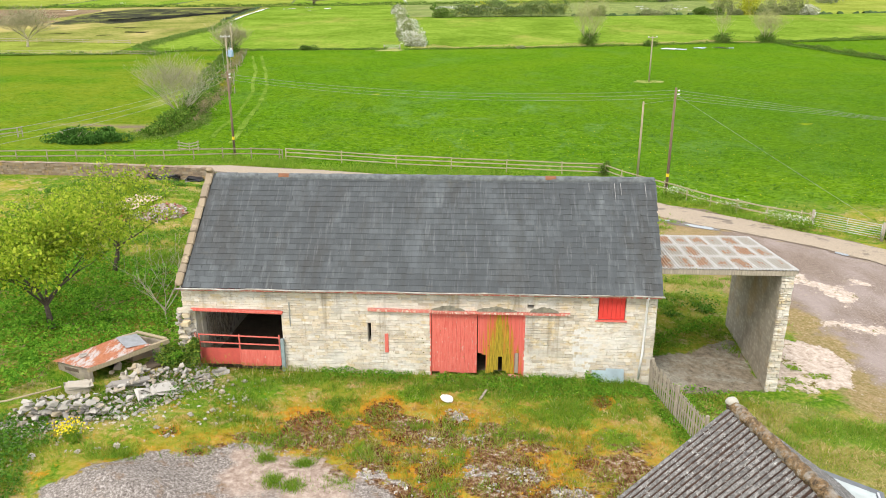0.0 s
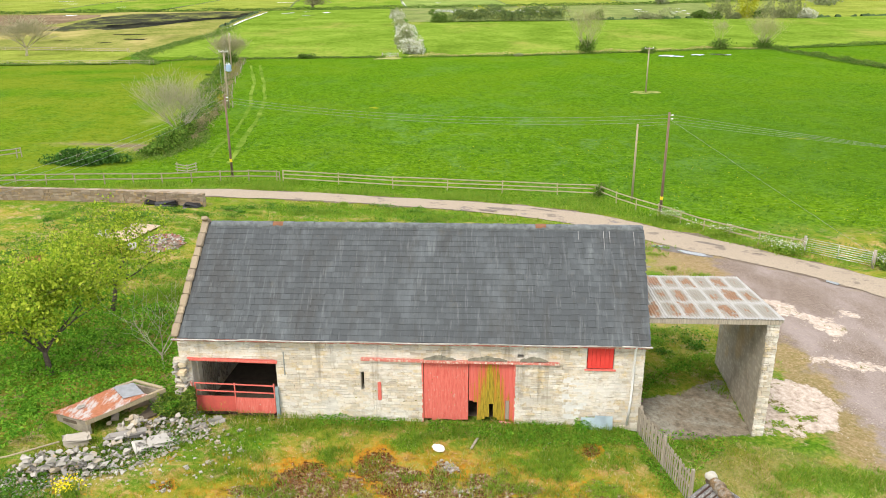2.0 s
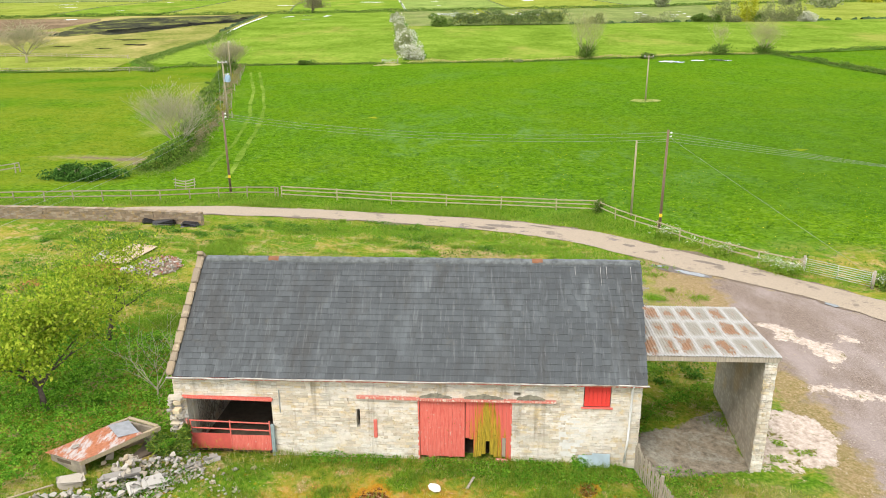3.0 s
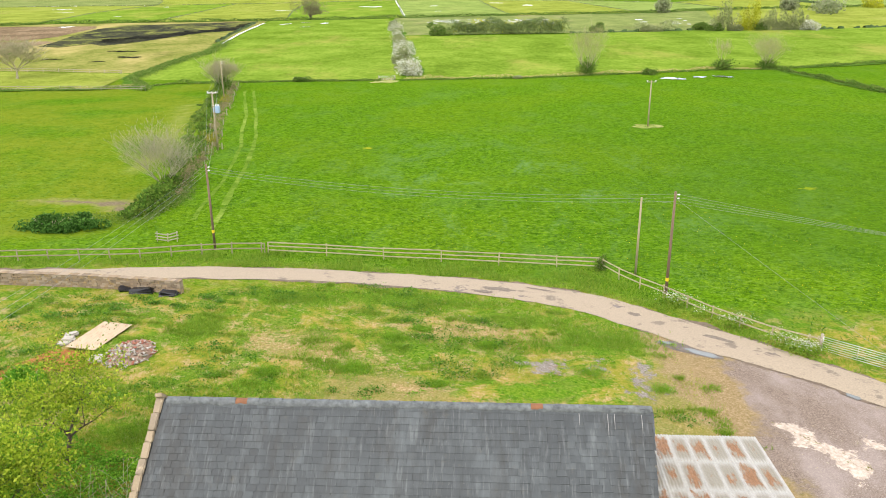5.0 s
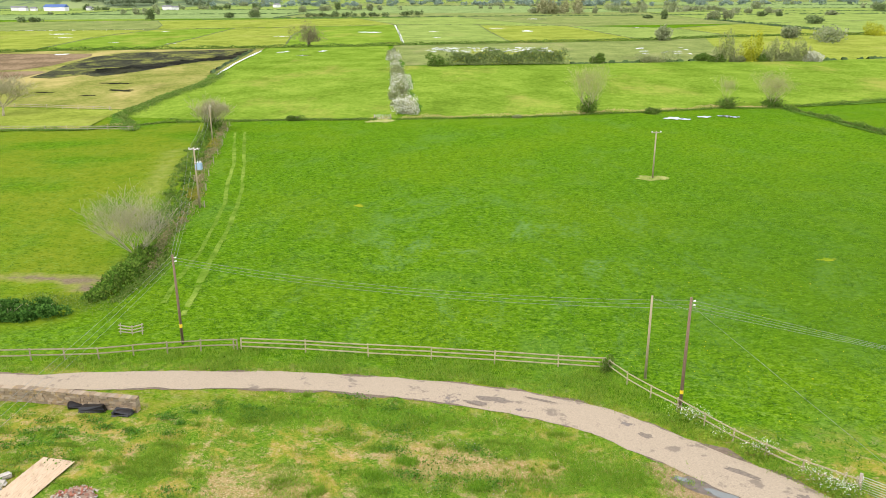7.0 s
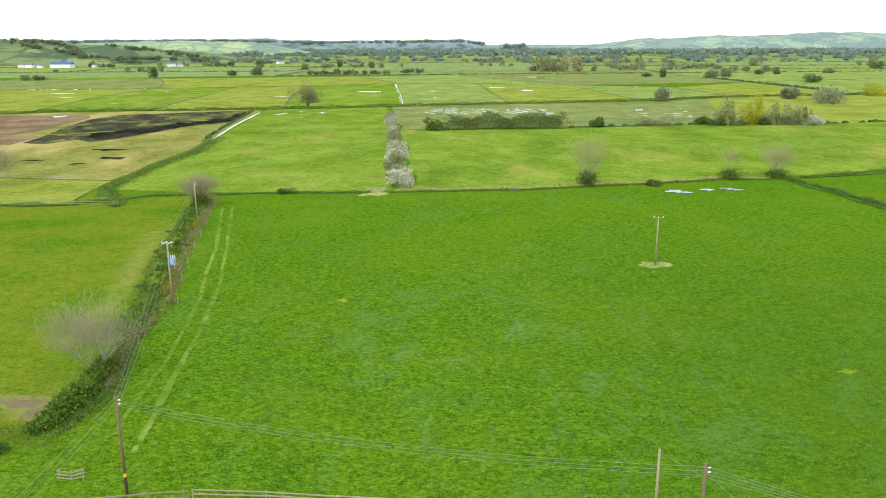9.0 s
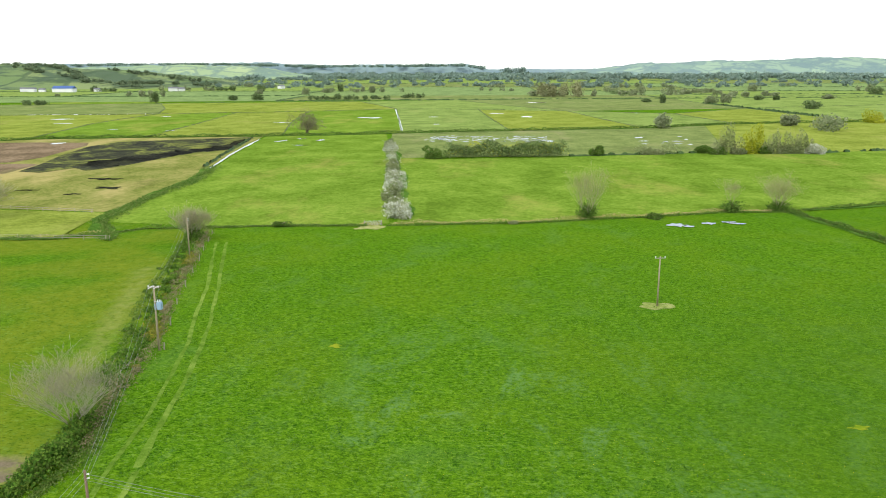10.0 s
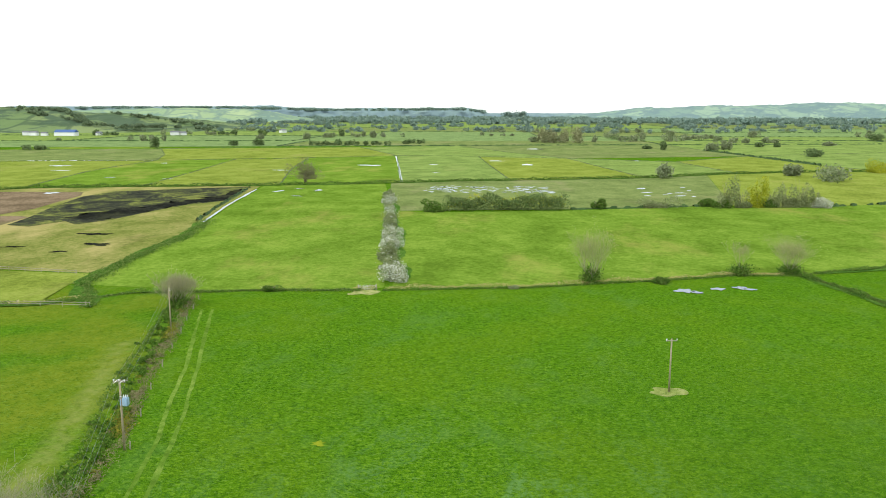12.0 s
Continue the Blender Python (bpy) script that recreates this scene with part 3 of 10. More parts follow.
DRY = [[(9.5, 24), (9.0, 27.6), (13, 28.4), (19.0, 28.4), (20, 24), (14, 21)], [(-12, 40), (-9, 43.5), (-8, 48), (-4, 49.5), (0, 47), (2, 43.5), (-3, 42), (-7, 40)], [(0.5, 39.0), (6, 39.5), (9, 44), (5.5, 46.5), (2.5, 45)],
       [(-6, 55.0), (-1, 58.6), (4.6, 58.0), (8.3, 55.0), (4, 54.0), (-2, 53.6)], [(9.5, 45.5), (13.4, 54.5), (16.2, 50.0), (16.0, 40.0), (11, 39.0)],
       [(-13, 51), (-10, 55), (-6, 52), (-9, 49)]]
GRIT = [[(3.5, 51.8), (4.3, 50.6), (5.0, 49.6), (6.7, 50.4), (7.5, 51.6), (6.9, 52.6), (4.8, 52.5)], [(8.0, 51.3), (9.1, 53.3), (9.9, 52.9), (9.6, 51.4), (8.8, 49.9), (8.4, 50.3)],
        [(10.3, 52.1), (10.0, 49.6), (9.9, 47.2), (10.8, 45.8), (12.4, 46.8), (13.8, 51.8), (12.8, 53.5), (11.0, 53.3)]]
# bare and bleached ground beside the hedge
MUD = [(-39.6, 87.6, 3.6, 1.5), (-44.5, 87.8, 4.5, 1.2), (-37.4, 85.2, 1.8, 0.9)]
EARTH = [(-25.9, 49.6), (-23.0, 49.4), (-21.8, 47.4), (-23.0, 46.4), (-25.6, 46.4), (-27.4, 43.8), (-28.0, 45.6), (-26.4, 48.0)]
HEDGE_LINE = [(-36.0, 82.0), (-35.4, 90), (-37.2, 97.2), (-39.2, 107), (-40.3, 118), (-43.2, 127), (-46.0, 136), (-49.2, 148.5), (-53.4, 165.5), (-58.2, 183), (-62.5, 200.0)]
ROAD_MID = [(-75, 61.6), (-52, 62.8), (-37, 63.9), (-29, 64.8), (-22.9, 65.5), (-18.8, 66.3), (-14.4, 67.2), (-9.9, 67.75), (-5.1, 67.8), (-0.4, 67.2), (4.2, 66.2), (8.9, 64.8), (11.2, 63.5), (13.2, 62.0), (15.3, 60.0), (16.6, 58.7), (19.5, 56.2), (22.2, 53.9), (24.6, 51.7), (27.0, 49.3), (30.5, 44.5), (34.5, 35), (37, 22), (38, 5), (38, -40)]
ROAD_WIDE = [(-75, 2.9), (-14, 2.95), (-10, 3.1), (-5, 3.35), (0, 3.6), (4, 3.8), (9, 3.85), (13, 4.1), (16.5, 4.35), (19.5, 4.0), (22, 3.7), (24.6, 3.35), (26, 3.2), (60, 3.2)]



def ground_material():
    k = Nodes("grass_gravel_and_earth")

    def near(name, value):
        """A mask with a ragged edge that stays within its own place."""
        return k.math("MULTIPLY", value, k.step(k.attr(name), 0.0, 0.12))
    n_fine, n_mid, n_big = k.noise(5.0, 6, 0.7), k.noise(0.55, 5, 0.62), k.noise(0.045, 4, 0.55)
    tuft = k.noise(1.7, 8, 0.80, k.scaled(0.8, 1.0, 1.0), 0.6)
    # meadow grass: deep and light greens in tufts, with yellow and blue-green drifts
    # the darkest stops paint the shadows between tufts
    g = k.ramp(k.math("ADD", k.math("MULTIPLY", tuft, 0.6), k.math("MULTIPLY", n_fine, 0.4)),
               (0.40, (0.013, 0.046, 0.003)), (0.46, (0.040, 0.110, 0.004)), (0.52, (0.075, 0.162, 0.006)), (0.58, (0.128, 0.230, 0.014)))
    g = k.mix(k.math("MULTIPLY", k.step(n_mid, 0.45, 0.72), 0.3), g, (0.080, 0.170, 0.005))
    g = k.mix(k.math("MULTIPLY", k.step(k.noise(0.12, 5, 0.65, k.scaled(1, 0.6, 1)), 0.53, 0.68), 0.4), g, (0.085, 0.168, 0.030))
    g = k.mix(k.math("MULTIPLY", k.step(n_big, 0.40, 0.66), 0.4), g, k.mix(0.6, g, (0.13, 0.19, 0.008)))
    g = k.mix(k.math("MULTIPLY", k.attr("tone"), k.step(n_big, 0.3, 0.6)), g, k.ramp(n_mid, (0.3, (0.090, 0.142, 0.009)), (0.7, (0.155, 0.188, 0.016))))
    g = k.mix(k.math("MULTIPLY", k.step(k.noise(3.3, 6, 0.76, k.scaled(0.6, 1.0, 1.0)), 0.515, 0.60), 0.62), g, (0.016, 0.060, 0.004))
    g = k.mix(k.math("MULTIPLY", k.step(k.noise(2.3, 6, 0.76, k.scaled(0.7, 1.0, 1.0), 0.4), 0.54, 0.62), 0.55), g, (0.150, 0.245, 0.040))
    sweep = k.noise(0.09, 7, 0.72, k.scaled(1.3, 0.55, 1.0), 1.6)
    g = k.mix(k.math("MULTIPLY", k.math("MULTIPLY", k.step(sweep, 0.49, 0.66), k.math("ADD", k.math("MULTIPLY", k.attr("drift"), 0.85), 0.12)), k.step(k.noise(1.6, 7, 0.78), 0.42, 0.56)), g, (0.105, 0.195, 0.056))
    g = k.mix(k.math("MULTIPLY", k.attr("deep"), k.math("ADD", k.math("MULTIPLY", n_mid, 0.7), 0.1)), g, (0.045, 0.105, 0.008))
    g = k.mix(k.math("MULTIPLY", k.math("MULTIPLY", k.attr("trail"), k.step(k.noise(0.5, 6, 0.7), 0.30, 0.62)), 0.7), g, (0.21, 0.23, 0.06))
    # rough ground round the barn: mixed greens, straw and seed heads
    r = k.ramp(k.math("ADD", k.math("MULTIPLY", n_mid, 0.5), k.math("MULTIPLY", n_fine, 0.5)),
               (0.34, (0.060, 0.110, 0.010)), (0.43, (0.145, 0.185, 0.018)), (0.51, (0.225, 0.205, 0.034)), (0.59, (0.31, 0.225, 0.082)), (0.68, (0.42, 0.31, 0.165)))
    lush = k.step(k.noise(0.26, 9, 0.80, None, 0.8), 0.445, 0.535)
    r = k.mix(k.math("MULTIPLY", lush, 0.85), r, k.ramp(n_fine, (0.35, (0.022, 0.080, 0.006)), (0.5, (0.060, 0.150, 0.010)), (0.64, (0.13, 0.22, 0.02))))
    r = k.mix(k.math("MULTIPLY", k.step(k.noise(0.8, 9, 0.8), 0.53, 0.60), 0.7), r, k.ramp(k.noise(9, 5, 0.7), (0.35, (0.24, 0.16, 0.07)), (0.65, (0.44, 0.34, 0.19))))
    c = k.mix(k.attr("rough"), g, r)
    straw = k.ramp(k.noise(7, 8, 0.8), (0.36, (0.105, 0.11, 0.022)), (0.5, (0.20, 0.17, 0.055)), (0.64, (0.34, 0.275, 0.14)))
    dry = k.step(k.math("ADD", k.math("MULTIPLY", k.attr("dry"), 0.75), k.math("MULTIPLY", n_mid, 0.5)), 0.5, 0.95)
    c = k.mix(k.math("MULTIPLY", dry, 0.75), c, straw)
    # moss and old dung in front of the doors
    moss = k.step(k.math("ADD", k.math("MULTIPLY", k.attr("moss"), 0.5), k.math("MULTIPLY", k.noise(0.8, 7, 0.72), 0.95)), 0.66, 0.92)
    mc = k.ramp(k.noise(2.2, 7, 0.72), (0.32, (0.07, 0.030, 0.008)), (0.42, (0.27, 0.110, 0.012)), (0.49, (0.40, 0.19, 0.020)), (0.57, (0.32, 0.235, 0.030)), (0.68, (0.19, 0.24, 0.03)))
    c = k.mix(near("moss", k.math("MULTIPLY", moss, 0.58)), c, mc)
    spots = k.math("MULTIPLY", k.math("SUBTRACT", k.noise(1.3, 8, 0.75), 0.5), 2.2)
    fray = k.math("MULTIPLY", k.math("SUBTRACT", k.noise(3.5, 6, 0.75), 0.5), 1.3)
    c = k.mix(near("lush", k.math("MULTIPLY", k.step(k.math("ADD", k.attr("lush"), spots), 0.30, 0.62), 0.85)), c, k.ramp(n_fine, (0.32, (0.035, 0.10, 0.006)), (0.52, (0.085, 0.18, 0.012)), (0.7, (0.16, 0.24, 0.02))))
    c = k.mix(near("straw", k.math("MULTIPLY", k.step(k.math("ADD", k.math("MULTIPLY", k.attr("straw"), 0.6), k.math("ADD", k.math("MULTIPLY", spots, 1.1), fray)), 0.32, 0.80), 0.8)), c, k.ramp(k.noise(8, 7, 0.8), (0.36, (0.17, 0.105, 0.045)), (0.5, (0.33, 0.22, 0.105)), (0.64, (0.50, 0.40, 0.26))))
    dung = k.math("ADD", k.attr("dung"), k.math("ADD", k.math("MULTIPLY", spots, 0.7), fray))
    c = k.mix(near("moss", k.math("MULTIPLY", k.step(dung, 0.14, 0.34), 0.85)), c, k.ramp(k.noise(4, 6, 0.7), (0.35, (0.24, 0.085, 0.008)), (0.52, (0.42, 0.185, 0.018)), (0.68, (0.33, 0.24, 0.03))))
    c = k.mix(near("moss", k.step(dung, 0.44, 0.50)), c, k.ramp(k.noise(9, 8, 0.82), (0.40, (0.016, 0.008, 0.005)), (0.48, (0.075, 0.032, 0.012)), (0.54, (0.22, 0.095, 0.022)), (0.59, (0.12, 0.075, 0.045)), (0.63, (0.46, 0.41, 0.37))))
    c = k.mix(near("stony", k.step(k.math("ADD", k.attr("stony"), k.math("ADD", k.math("MULTIPLY", spots, 0.8), fray)), 0.44, 0.58)), c, k.ramp(k.noise(6, 7, 0.78), (0.36, (0.06, 0.04, 0.028)), (0.48, (0.22, 0.195, 0.175)), (0.64, (0.48, 0.45, 0.43))))
    bare = k.step(k.math("ADD", k.math("MULTIPLY", k.attr("moss"), 0.42), k.math("MULTIPLY", k.noise(0.42, 8, 0.76, k.scaled(1, 1.6, 1)), 1.0)), 0.875, 0.945)
    c = k.mix(near("moss", bare), c, k.ramp(k.noise(6, 7, 0.75), (0.36, (0.035, 0.018, 0.010)), (0.50, (0.13, 0.065, 0.028)), (0.58, (0.24, 0.17, 0.11)), (0.66, (0.40, 0.37, 0.34))))
    grav = k.step(k.math("ADD", k.math("MULTIPLY", k.attr("gravel"), 0.85), k.math("MULTIPLY", k.math("SUBTRACT", k.noise(0.7, 8, 0.74), 0.5), 1.7)), 0.48, 0.62)
    gc = k.ramp(k.noise(12, 8, 0.82), (0.37, (0.075, 0.062, 0.052)), (0.5, (0.185, 0.163, 0.143)), (0.62, (0.40, 0.365, 0.33)))
    gc = k.mix(k.step(k.math("ADD", k.math("MULTIPLY", k.attr("pink"), 0.6), k.noise(0.6, 6, 0.68)), 0.66, 0.90), gc, k.ramp(k.noise(4, 7, 0.75), (0.33, (0.17, 0.12, 0.095)), (0.5, (0.29, 0.225, 0.18)), (0.68, (0.43, 0.36, 0.30))))
    gc = k.mix(k.math("MULTIPLY", k.step(k.noise(0.9, 7, 0.74), 0.54, 0.66), 0.8), gc, k.ramp(k.noise(7, 6, 0.75), (0.38, (0.10, 0.055, 0.03)), (0.62, (0.24, 0.165, 0.10))))
    grav = near("gravel", grav)
    c = k.mix(grav, c, gc)
    slab = k.step(k.math("ADD", k.attr("slab"), k.math("MULTIPLY", k.math("SUBTRACT", k.noise(0.9, 8, 0.75), 0.5), 1.3)), 0.40, 0.54)
    slab = near("slab", slab)
    c = k.mix(slab, c, k.mix(k.step(k.noise(0.8, 6, 0.7), 0.46, 0.60), k.ramp(k.noise(3, 7, 0.75), (0.38, (0.13, 0.11, 0.08)), (0.62, (0.28, 0.24, 0.18))), k.ramp(k.noise(5, 8, 0.8), (0.38, (0.17, 0.160, 0.125)), (0.62, (0.34, 0.32, 0.26)))))
    yard = k.step(k.math("ADD", k.math("MULTIPLY", k.attr("yard"), 0.9), k.math("MULTIPLY", k.math("SUBTRACT", k.noise(0.45, 7, 0.74), 0.5), 1.5)), 0.38, 0.66)
    ochre = k.step(k.math("ADD", k.attr("ochre"), k.math("MULTIPLY", k.math("SUBTRACT", k.noise(0.5, 8, 0.76), 0.5), 1.5)), 0.30, 0.62)
    c = k.mix(near("ochre", k.math("MULTIPLY", ochre, 0.9)), c, k.ramp(k.noise(8, 8, 0.8), (0.36, (0.15, 0.115, 0.05)), (0.5, (0.25, 0.18, 0.095)), (0.64, (0.38, 0.295, 0.19))))
    fringe = k.math("SUBTRACT", k.step(k.math("ADD", k.attr("yard"), k.math("MULTIPLY", k.math("SUBTRACT", k.noise(0.6, 7, 0.74), 0.5), 1.2)), 0.0, 0.26), 0.12, True)
    c = k.mix(near("yard", fringe), c, k.ramp(k.noise(6, 8, 0.8), (0.36, (0.13, 0.11, 0.035)), (0.5, (0.23, 0.165, 0.085)), (0.64, (0.36, 0.275, 0.17))))
    yc = k.ramp(k.noise(13, 8, 0.82), (0.36, (0.085, 0.064, 0.050)), (0.5, (0.178, 0.138, 0.110)), (0.64, (0.33, 0.275, 0.23)))
    yc = k.mix(k.step(k.noise(0.3, 5, 0.6, k.scaled(1.0, 0.5, 1)), 0.40, 0.68), yc, k.mix(0.45, yc, (0.36, 0.31, 0.29)))
    yard = near("yard", yard)
    c = k.mix(yard, c, yc)
    mud = k.math("ADD", k.attr("mud"), k.math("MULTIPLY", k.math("SUBTRACT", k.noise(0.35, 7, 0.74), 0.5), 1.6))
    c = k.mix(near("mud", k.math("MULTIPLY", k.step(mud, 0.15, 0.6), 0.6)), c, k.ramp(k.noise(2, 7, 0.75), (0.35, (0.13, 0.15, 0.03)), (0.6, (0.26, 0.235, 0.09))))
    c = k.mix(near("mud", k.math("MULTIPLY", k.step(mud, 0.55, 0.95), 0.9)), c, k.ramp(k.noise(2.4, 7, 0.75), (0.35, (0.10, 0.075, 0.05)), (0.6, (0.19, 0.15, 0.105))))
    earth = k.step(k.math("ADD", k.attr("earth"), k.math("MULTIPLY", k.math("SUBTRACT", k.noise(1.2, 5, 0.7), 0.5), 0.8)), 0.42, 0.6)
    c = k.mix(earth, c, k.ramp(k.noise(3, 6, 0.7), (0.3, (0.22, 0.08, 0.025)), (0.7, (0.38, 0.17, 0.07))))
    pale = k.step(k.math("ADD", k.math("MULTIPLY", k.attr("pale"), 0.76), k.math("MULTIPLY", k.math("SUBTRACT", k.noise(0.9, 8, 0.76), 0.5), 2.4)), 0.46, 0.54)
    pale = near("pale", pale)
    c = k.mix(pale, c, k.ramp(k.noise(4, 7, 0.72), (0.32, (0.24, 0.185, 0.14)), (0.46, (0.38, 0.315, 0.255)), (0.66, (0.54, 0.465, 0.395))))
    h = k.math("ADD", k.math("MULTIPLY", tuft, 0.7), k.math("MULTIPLY", n_fine, 0.3))
    c = k.mix(k.math("MULTIPLY", pale, k.step(k.noise(1.1, 8, 0.76), 0.56, 0.62)), c, k.ramp(k.noise(5, 6, 0.7), (0.35, (0.06, 0.035, 0.015)), (0.5, (0.13, 0.12, 0.02)), (0.65, (0.10, 0.16, 0.02))))
    hard = k.math("MAXIMUM", k.math("MAXIMUM", slab, pale), k.math("MAXIMUM", grav, yard))
    h = k.math("ADD", k.math("MULTIPLY", h, k.math("SUBTRACT", 1.0, k.math("MULTIPLY", hard, 0.95))), k.math("MULTIPLY", k.math("MULTIPLY", k.noise(14, 5, 0.7), hard), 0.25))
    k.bump(h, 0.55, 0.12)
    return k.done(c, 1.0, spec=0.0)


def worn(x, y, places):
    """1 in the middle of each place, 0 outside it."""
    return np.maximum.reduce([np.clip(1.25 - 0.75 * np.hypot((x - a) / w, (y - b) / h), 0, 1) for a, b, w, h in places])


def make_ground():
    xs = graded(-34, 36, 0.33, 1.06, -3600, 3600)
    ys = graded(13, 74, 0.30, 1.06, -500, 4900)
    X, Y = np.meshgrid(xs, ys)
    x, y = X.ravel(), Y.ravel()
    z = land(x, y)
    near = np.clip((90 - np.hypot(x, y - 35)) / 30, 0, 1)
    bumps = np.array([noise.fractal((a * 0.6, b * 0.6, 0), 0.9, 2.0, 4) if w > 0 else 0 for a, b, w in zip(x, y, near)])
    flat = np.clip(line_dist(x, y, ROAD_MID) / 2.5 - 1.0, 0, 1)
    in_barn = poly_mask(x, y, [(-11.4, 27.6), (7.7, 27.6), (8.2, 36.2), (-10.9, 36.2)], 0.6)
    z += 0.10 * bumps * near * flat * (1 - in_barn)
    z = z * (1 - in_barn) + np.minimum(z, -0.02) * in_barn
    # a spoil mound in the foreground and a low bank behind the lane's hedge
    z += 0.75 * np.exp(-(((x + 10.2) / 1.6) ** 2 + ((y - 19.2) / 1.3) ** 2))
    z += 0.35 * np.exp(-(line_dist(x, y, [(-12, 41), (-4, 44), (3, 47), (10, 48)]) / 1.6) ** 2) * near
    z -= 0.04 * np.clip(2.1 - line_dist(x, y, ROAD_MID), 0, 1)
    nx, ny = len(xs), len(ys)
    i = (np.arange(ny - 1)[:, None] * nx + np.arange(nx - 1)[None, :]).ravel()
    me = from_arrays("ground", np.column_stack([x, y, z]), np.column_stack([i, i + 1, i + nx + 1, i + nx]), ground_material(), True)
    rough = np.clip((62 - y) / 6 + 0.5, 0, 1)
    masks = {"rough": np.maximum(rough * (1 - np.clip((y - line_dist(x, y, ROAD_MID) * 0 - 63) / 4, 0, 1)), 0.55 * np.clip((4.2 - line_dist(x, y, ROAD_MID)) / 2, 0, 1)),
             "moss": poly_mask(x, y, FRONT_MOSS, 2.2), "gravel": np.maximum(poly_mask(x, y, FRONT_GRAVEL, 0.8), np.maximum.reduce([w * poly_mask(x, y, p, f) for p, f, w in zip(GRIT, (1.4, 1.2, 2.0), (0.92, 0.95, 0.80))])),
             "yard": poly_mask(x, y, YARD, 2.3), "earth": poly_mask(x, y, EARTH, 0.7),
             "pale": np.maximum.reduce([poly_mask(x, y, p, 0.5) for p in PALE_PATCHES]), "slab": poly_mask(x, y, CANOPY_FLOOR, 0.5), "ochre": poly_mask(x, y, OCHRE, 1.6),
             "dung": worn(x, y, DUNG), "stony": worn(x, y, STONY), "pink": worn(x, y, PINK), "lush": worn(x, y, LUSH), "straw": worn(x, y, BARE_STRAW),
             "dry": np.maximum.reduce([poly_mask(x, y, p, 2.0) for p in DRY]),
             "deep": np.clip((x - 2) / 34, 0, 1) * np.clip((y - 70) / 8, 0, 1) * np.clip((175 - y) / 70, 0, 1), "mud": worn(x, y, MUD), "drift": np.exp(-((x - 8) / 30) ** 2 - ((y - 100) / 26) ** 2),
             "trail": np.clip(1.6 - line_dist(x, y, [(-44.0, 104), (-45.5, 115), (-48.2, 126), (-50.8, 136), (-54.0, 148), (-58.5, 163)]) / 1.2, 0, 1) * (y > 90), "tone": poly_mask(x, y, [(-36.5, 76)] + HEDGE_LINE + [(-64, 207), (-92, 211.5), (-180, 235), (-300, 240), (-300, 60), (-60, 70)], 2.0)}
    for key, v in masks.items():
        a = me.attributes.new(key, "FLOAT", "POINT")
        a.data.foreach_set("value", v.astype(np.float32))
    return tagged(new("ground", me), "green meadow and rough farmyard ground with gravel and moss", "ground", kind="structure")


ground = make_ground()


def road_width(x):
    """How wide the lane is at x: it widens in the bend, where the yard opens."""
    return np.interp(x, *zip(*ROAD_WIDE))


def ribbon(name, line, width, lift, material, label, category, step=1.0, ragged=0.0, seed=1, rows=7, kind="structure", camber=0.0):
    """A strip that lies on the land along a line."""
    pts = np.array(along(line, step))
    d = np.gradient(pts, axis=0)
    d /= np.linalg.norm(d, axis=1)[:, None]
    n = np.column_stack([-d[:, 1], d[:, 0]])
    rng = np.random.default_rng(seed)
    V = []
    wl_, wr_ = (np.convolve(rng.normal(size=len(pts) + 4) * ragged, np.ones(5) / 2.2, "valid") for _ in range(2))
    for r in range(rows):
        u = r / (rows - 1) * 2 - 1
        off = u * ((width(pts[:, 0]) if callable(width) else width) / 2 + np.where(u > 0, wl_, wr_) * abs(u))
        p = pts + n * off[:, None]
        V.append(np.column_stack([p, land(p[:, 0], p[:, 1]) + lift + camber * (1 - u * u)]))
    V = np.stack(V, 1).reshape(-1, 3)
    m = len(pts)
    i = (np.arange(m - 1)[:, None] * rows + np.arange(rows - 1)[None, :]).ravel()
    me = from_arrays(name, V, np.column_stack([i, i + rows, i + rows + 1, i + 1]), material, True)
    return tagged(new(name, me), label, category, kind=kind)


def road_material():
    k = Nodes("worn_pale_lane_surface")
    c = k.ramp(k.noise(9, 7, 0.75), (0.3, (0.22, 0.180, 0.130)), (0.55, (0.32, 0.262, 0.190)), (0.78, (0.39, 0.325, 0.245)))
    c = k.mix(k.step(k.noise(0.55, 6, 0.68), 0.56, 0.66), c, k.mix(0.65, c, (0.11, 0.09, 0.075)))
    c = k.mix(k.step(k.noise(0.28, 6, 0.7), 0.62, 0.66), c, (0.13, 0.105, 0.09))
    k.bump(k.noise(40, 4), 0.3, 0.01)
    return k.done(c, k.math("SUBTRACT", 0.95, k.math("MULTIPLY", k.step(k.noise(0.28, 6, 0.7), 0.64, 0.67), 0.5)), spec=0.25)


ROAD = road_material()
road = ribbon("road", ROAD_MID, road_width, 0.03, ROAD, "narrow pale worn country lane with muddy edges", "road", 0.5, 0.10, 4, camber=0.06)
EDGE_MUD = plain("lane_edge_mud", (0.14, 0.105, 0.075), 0.9, 0, 0.35, 3)
ribbon("road_edge", ROAD_MID, lambda x: road_width(x) + 0.25, 0.012, EDGE_MUD, "strip of mud and grit along the lane", "verge", 0.5, 0.22, 8)


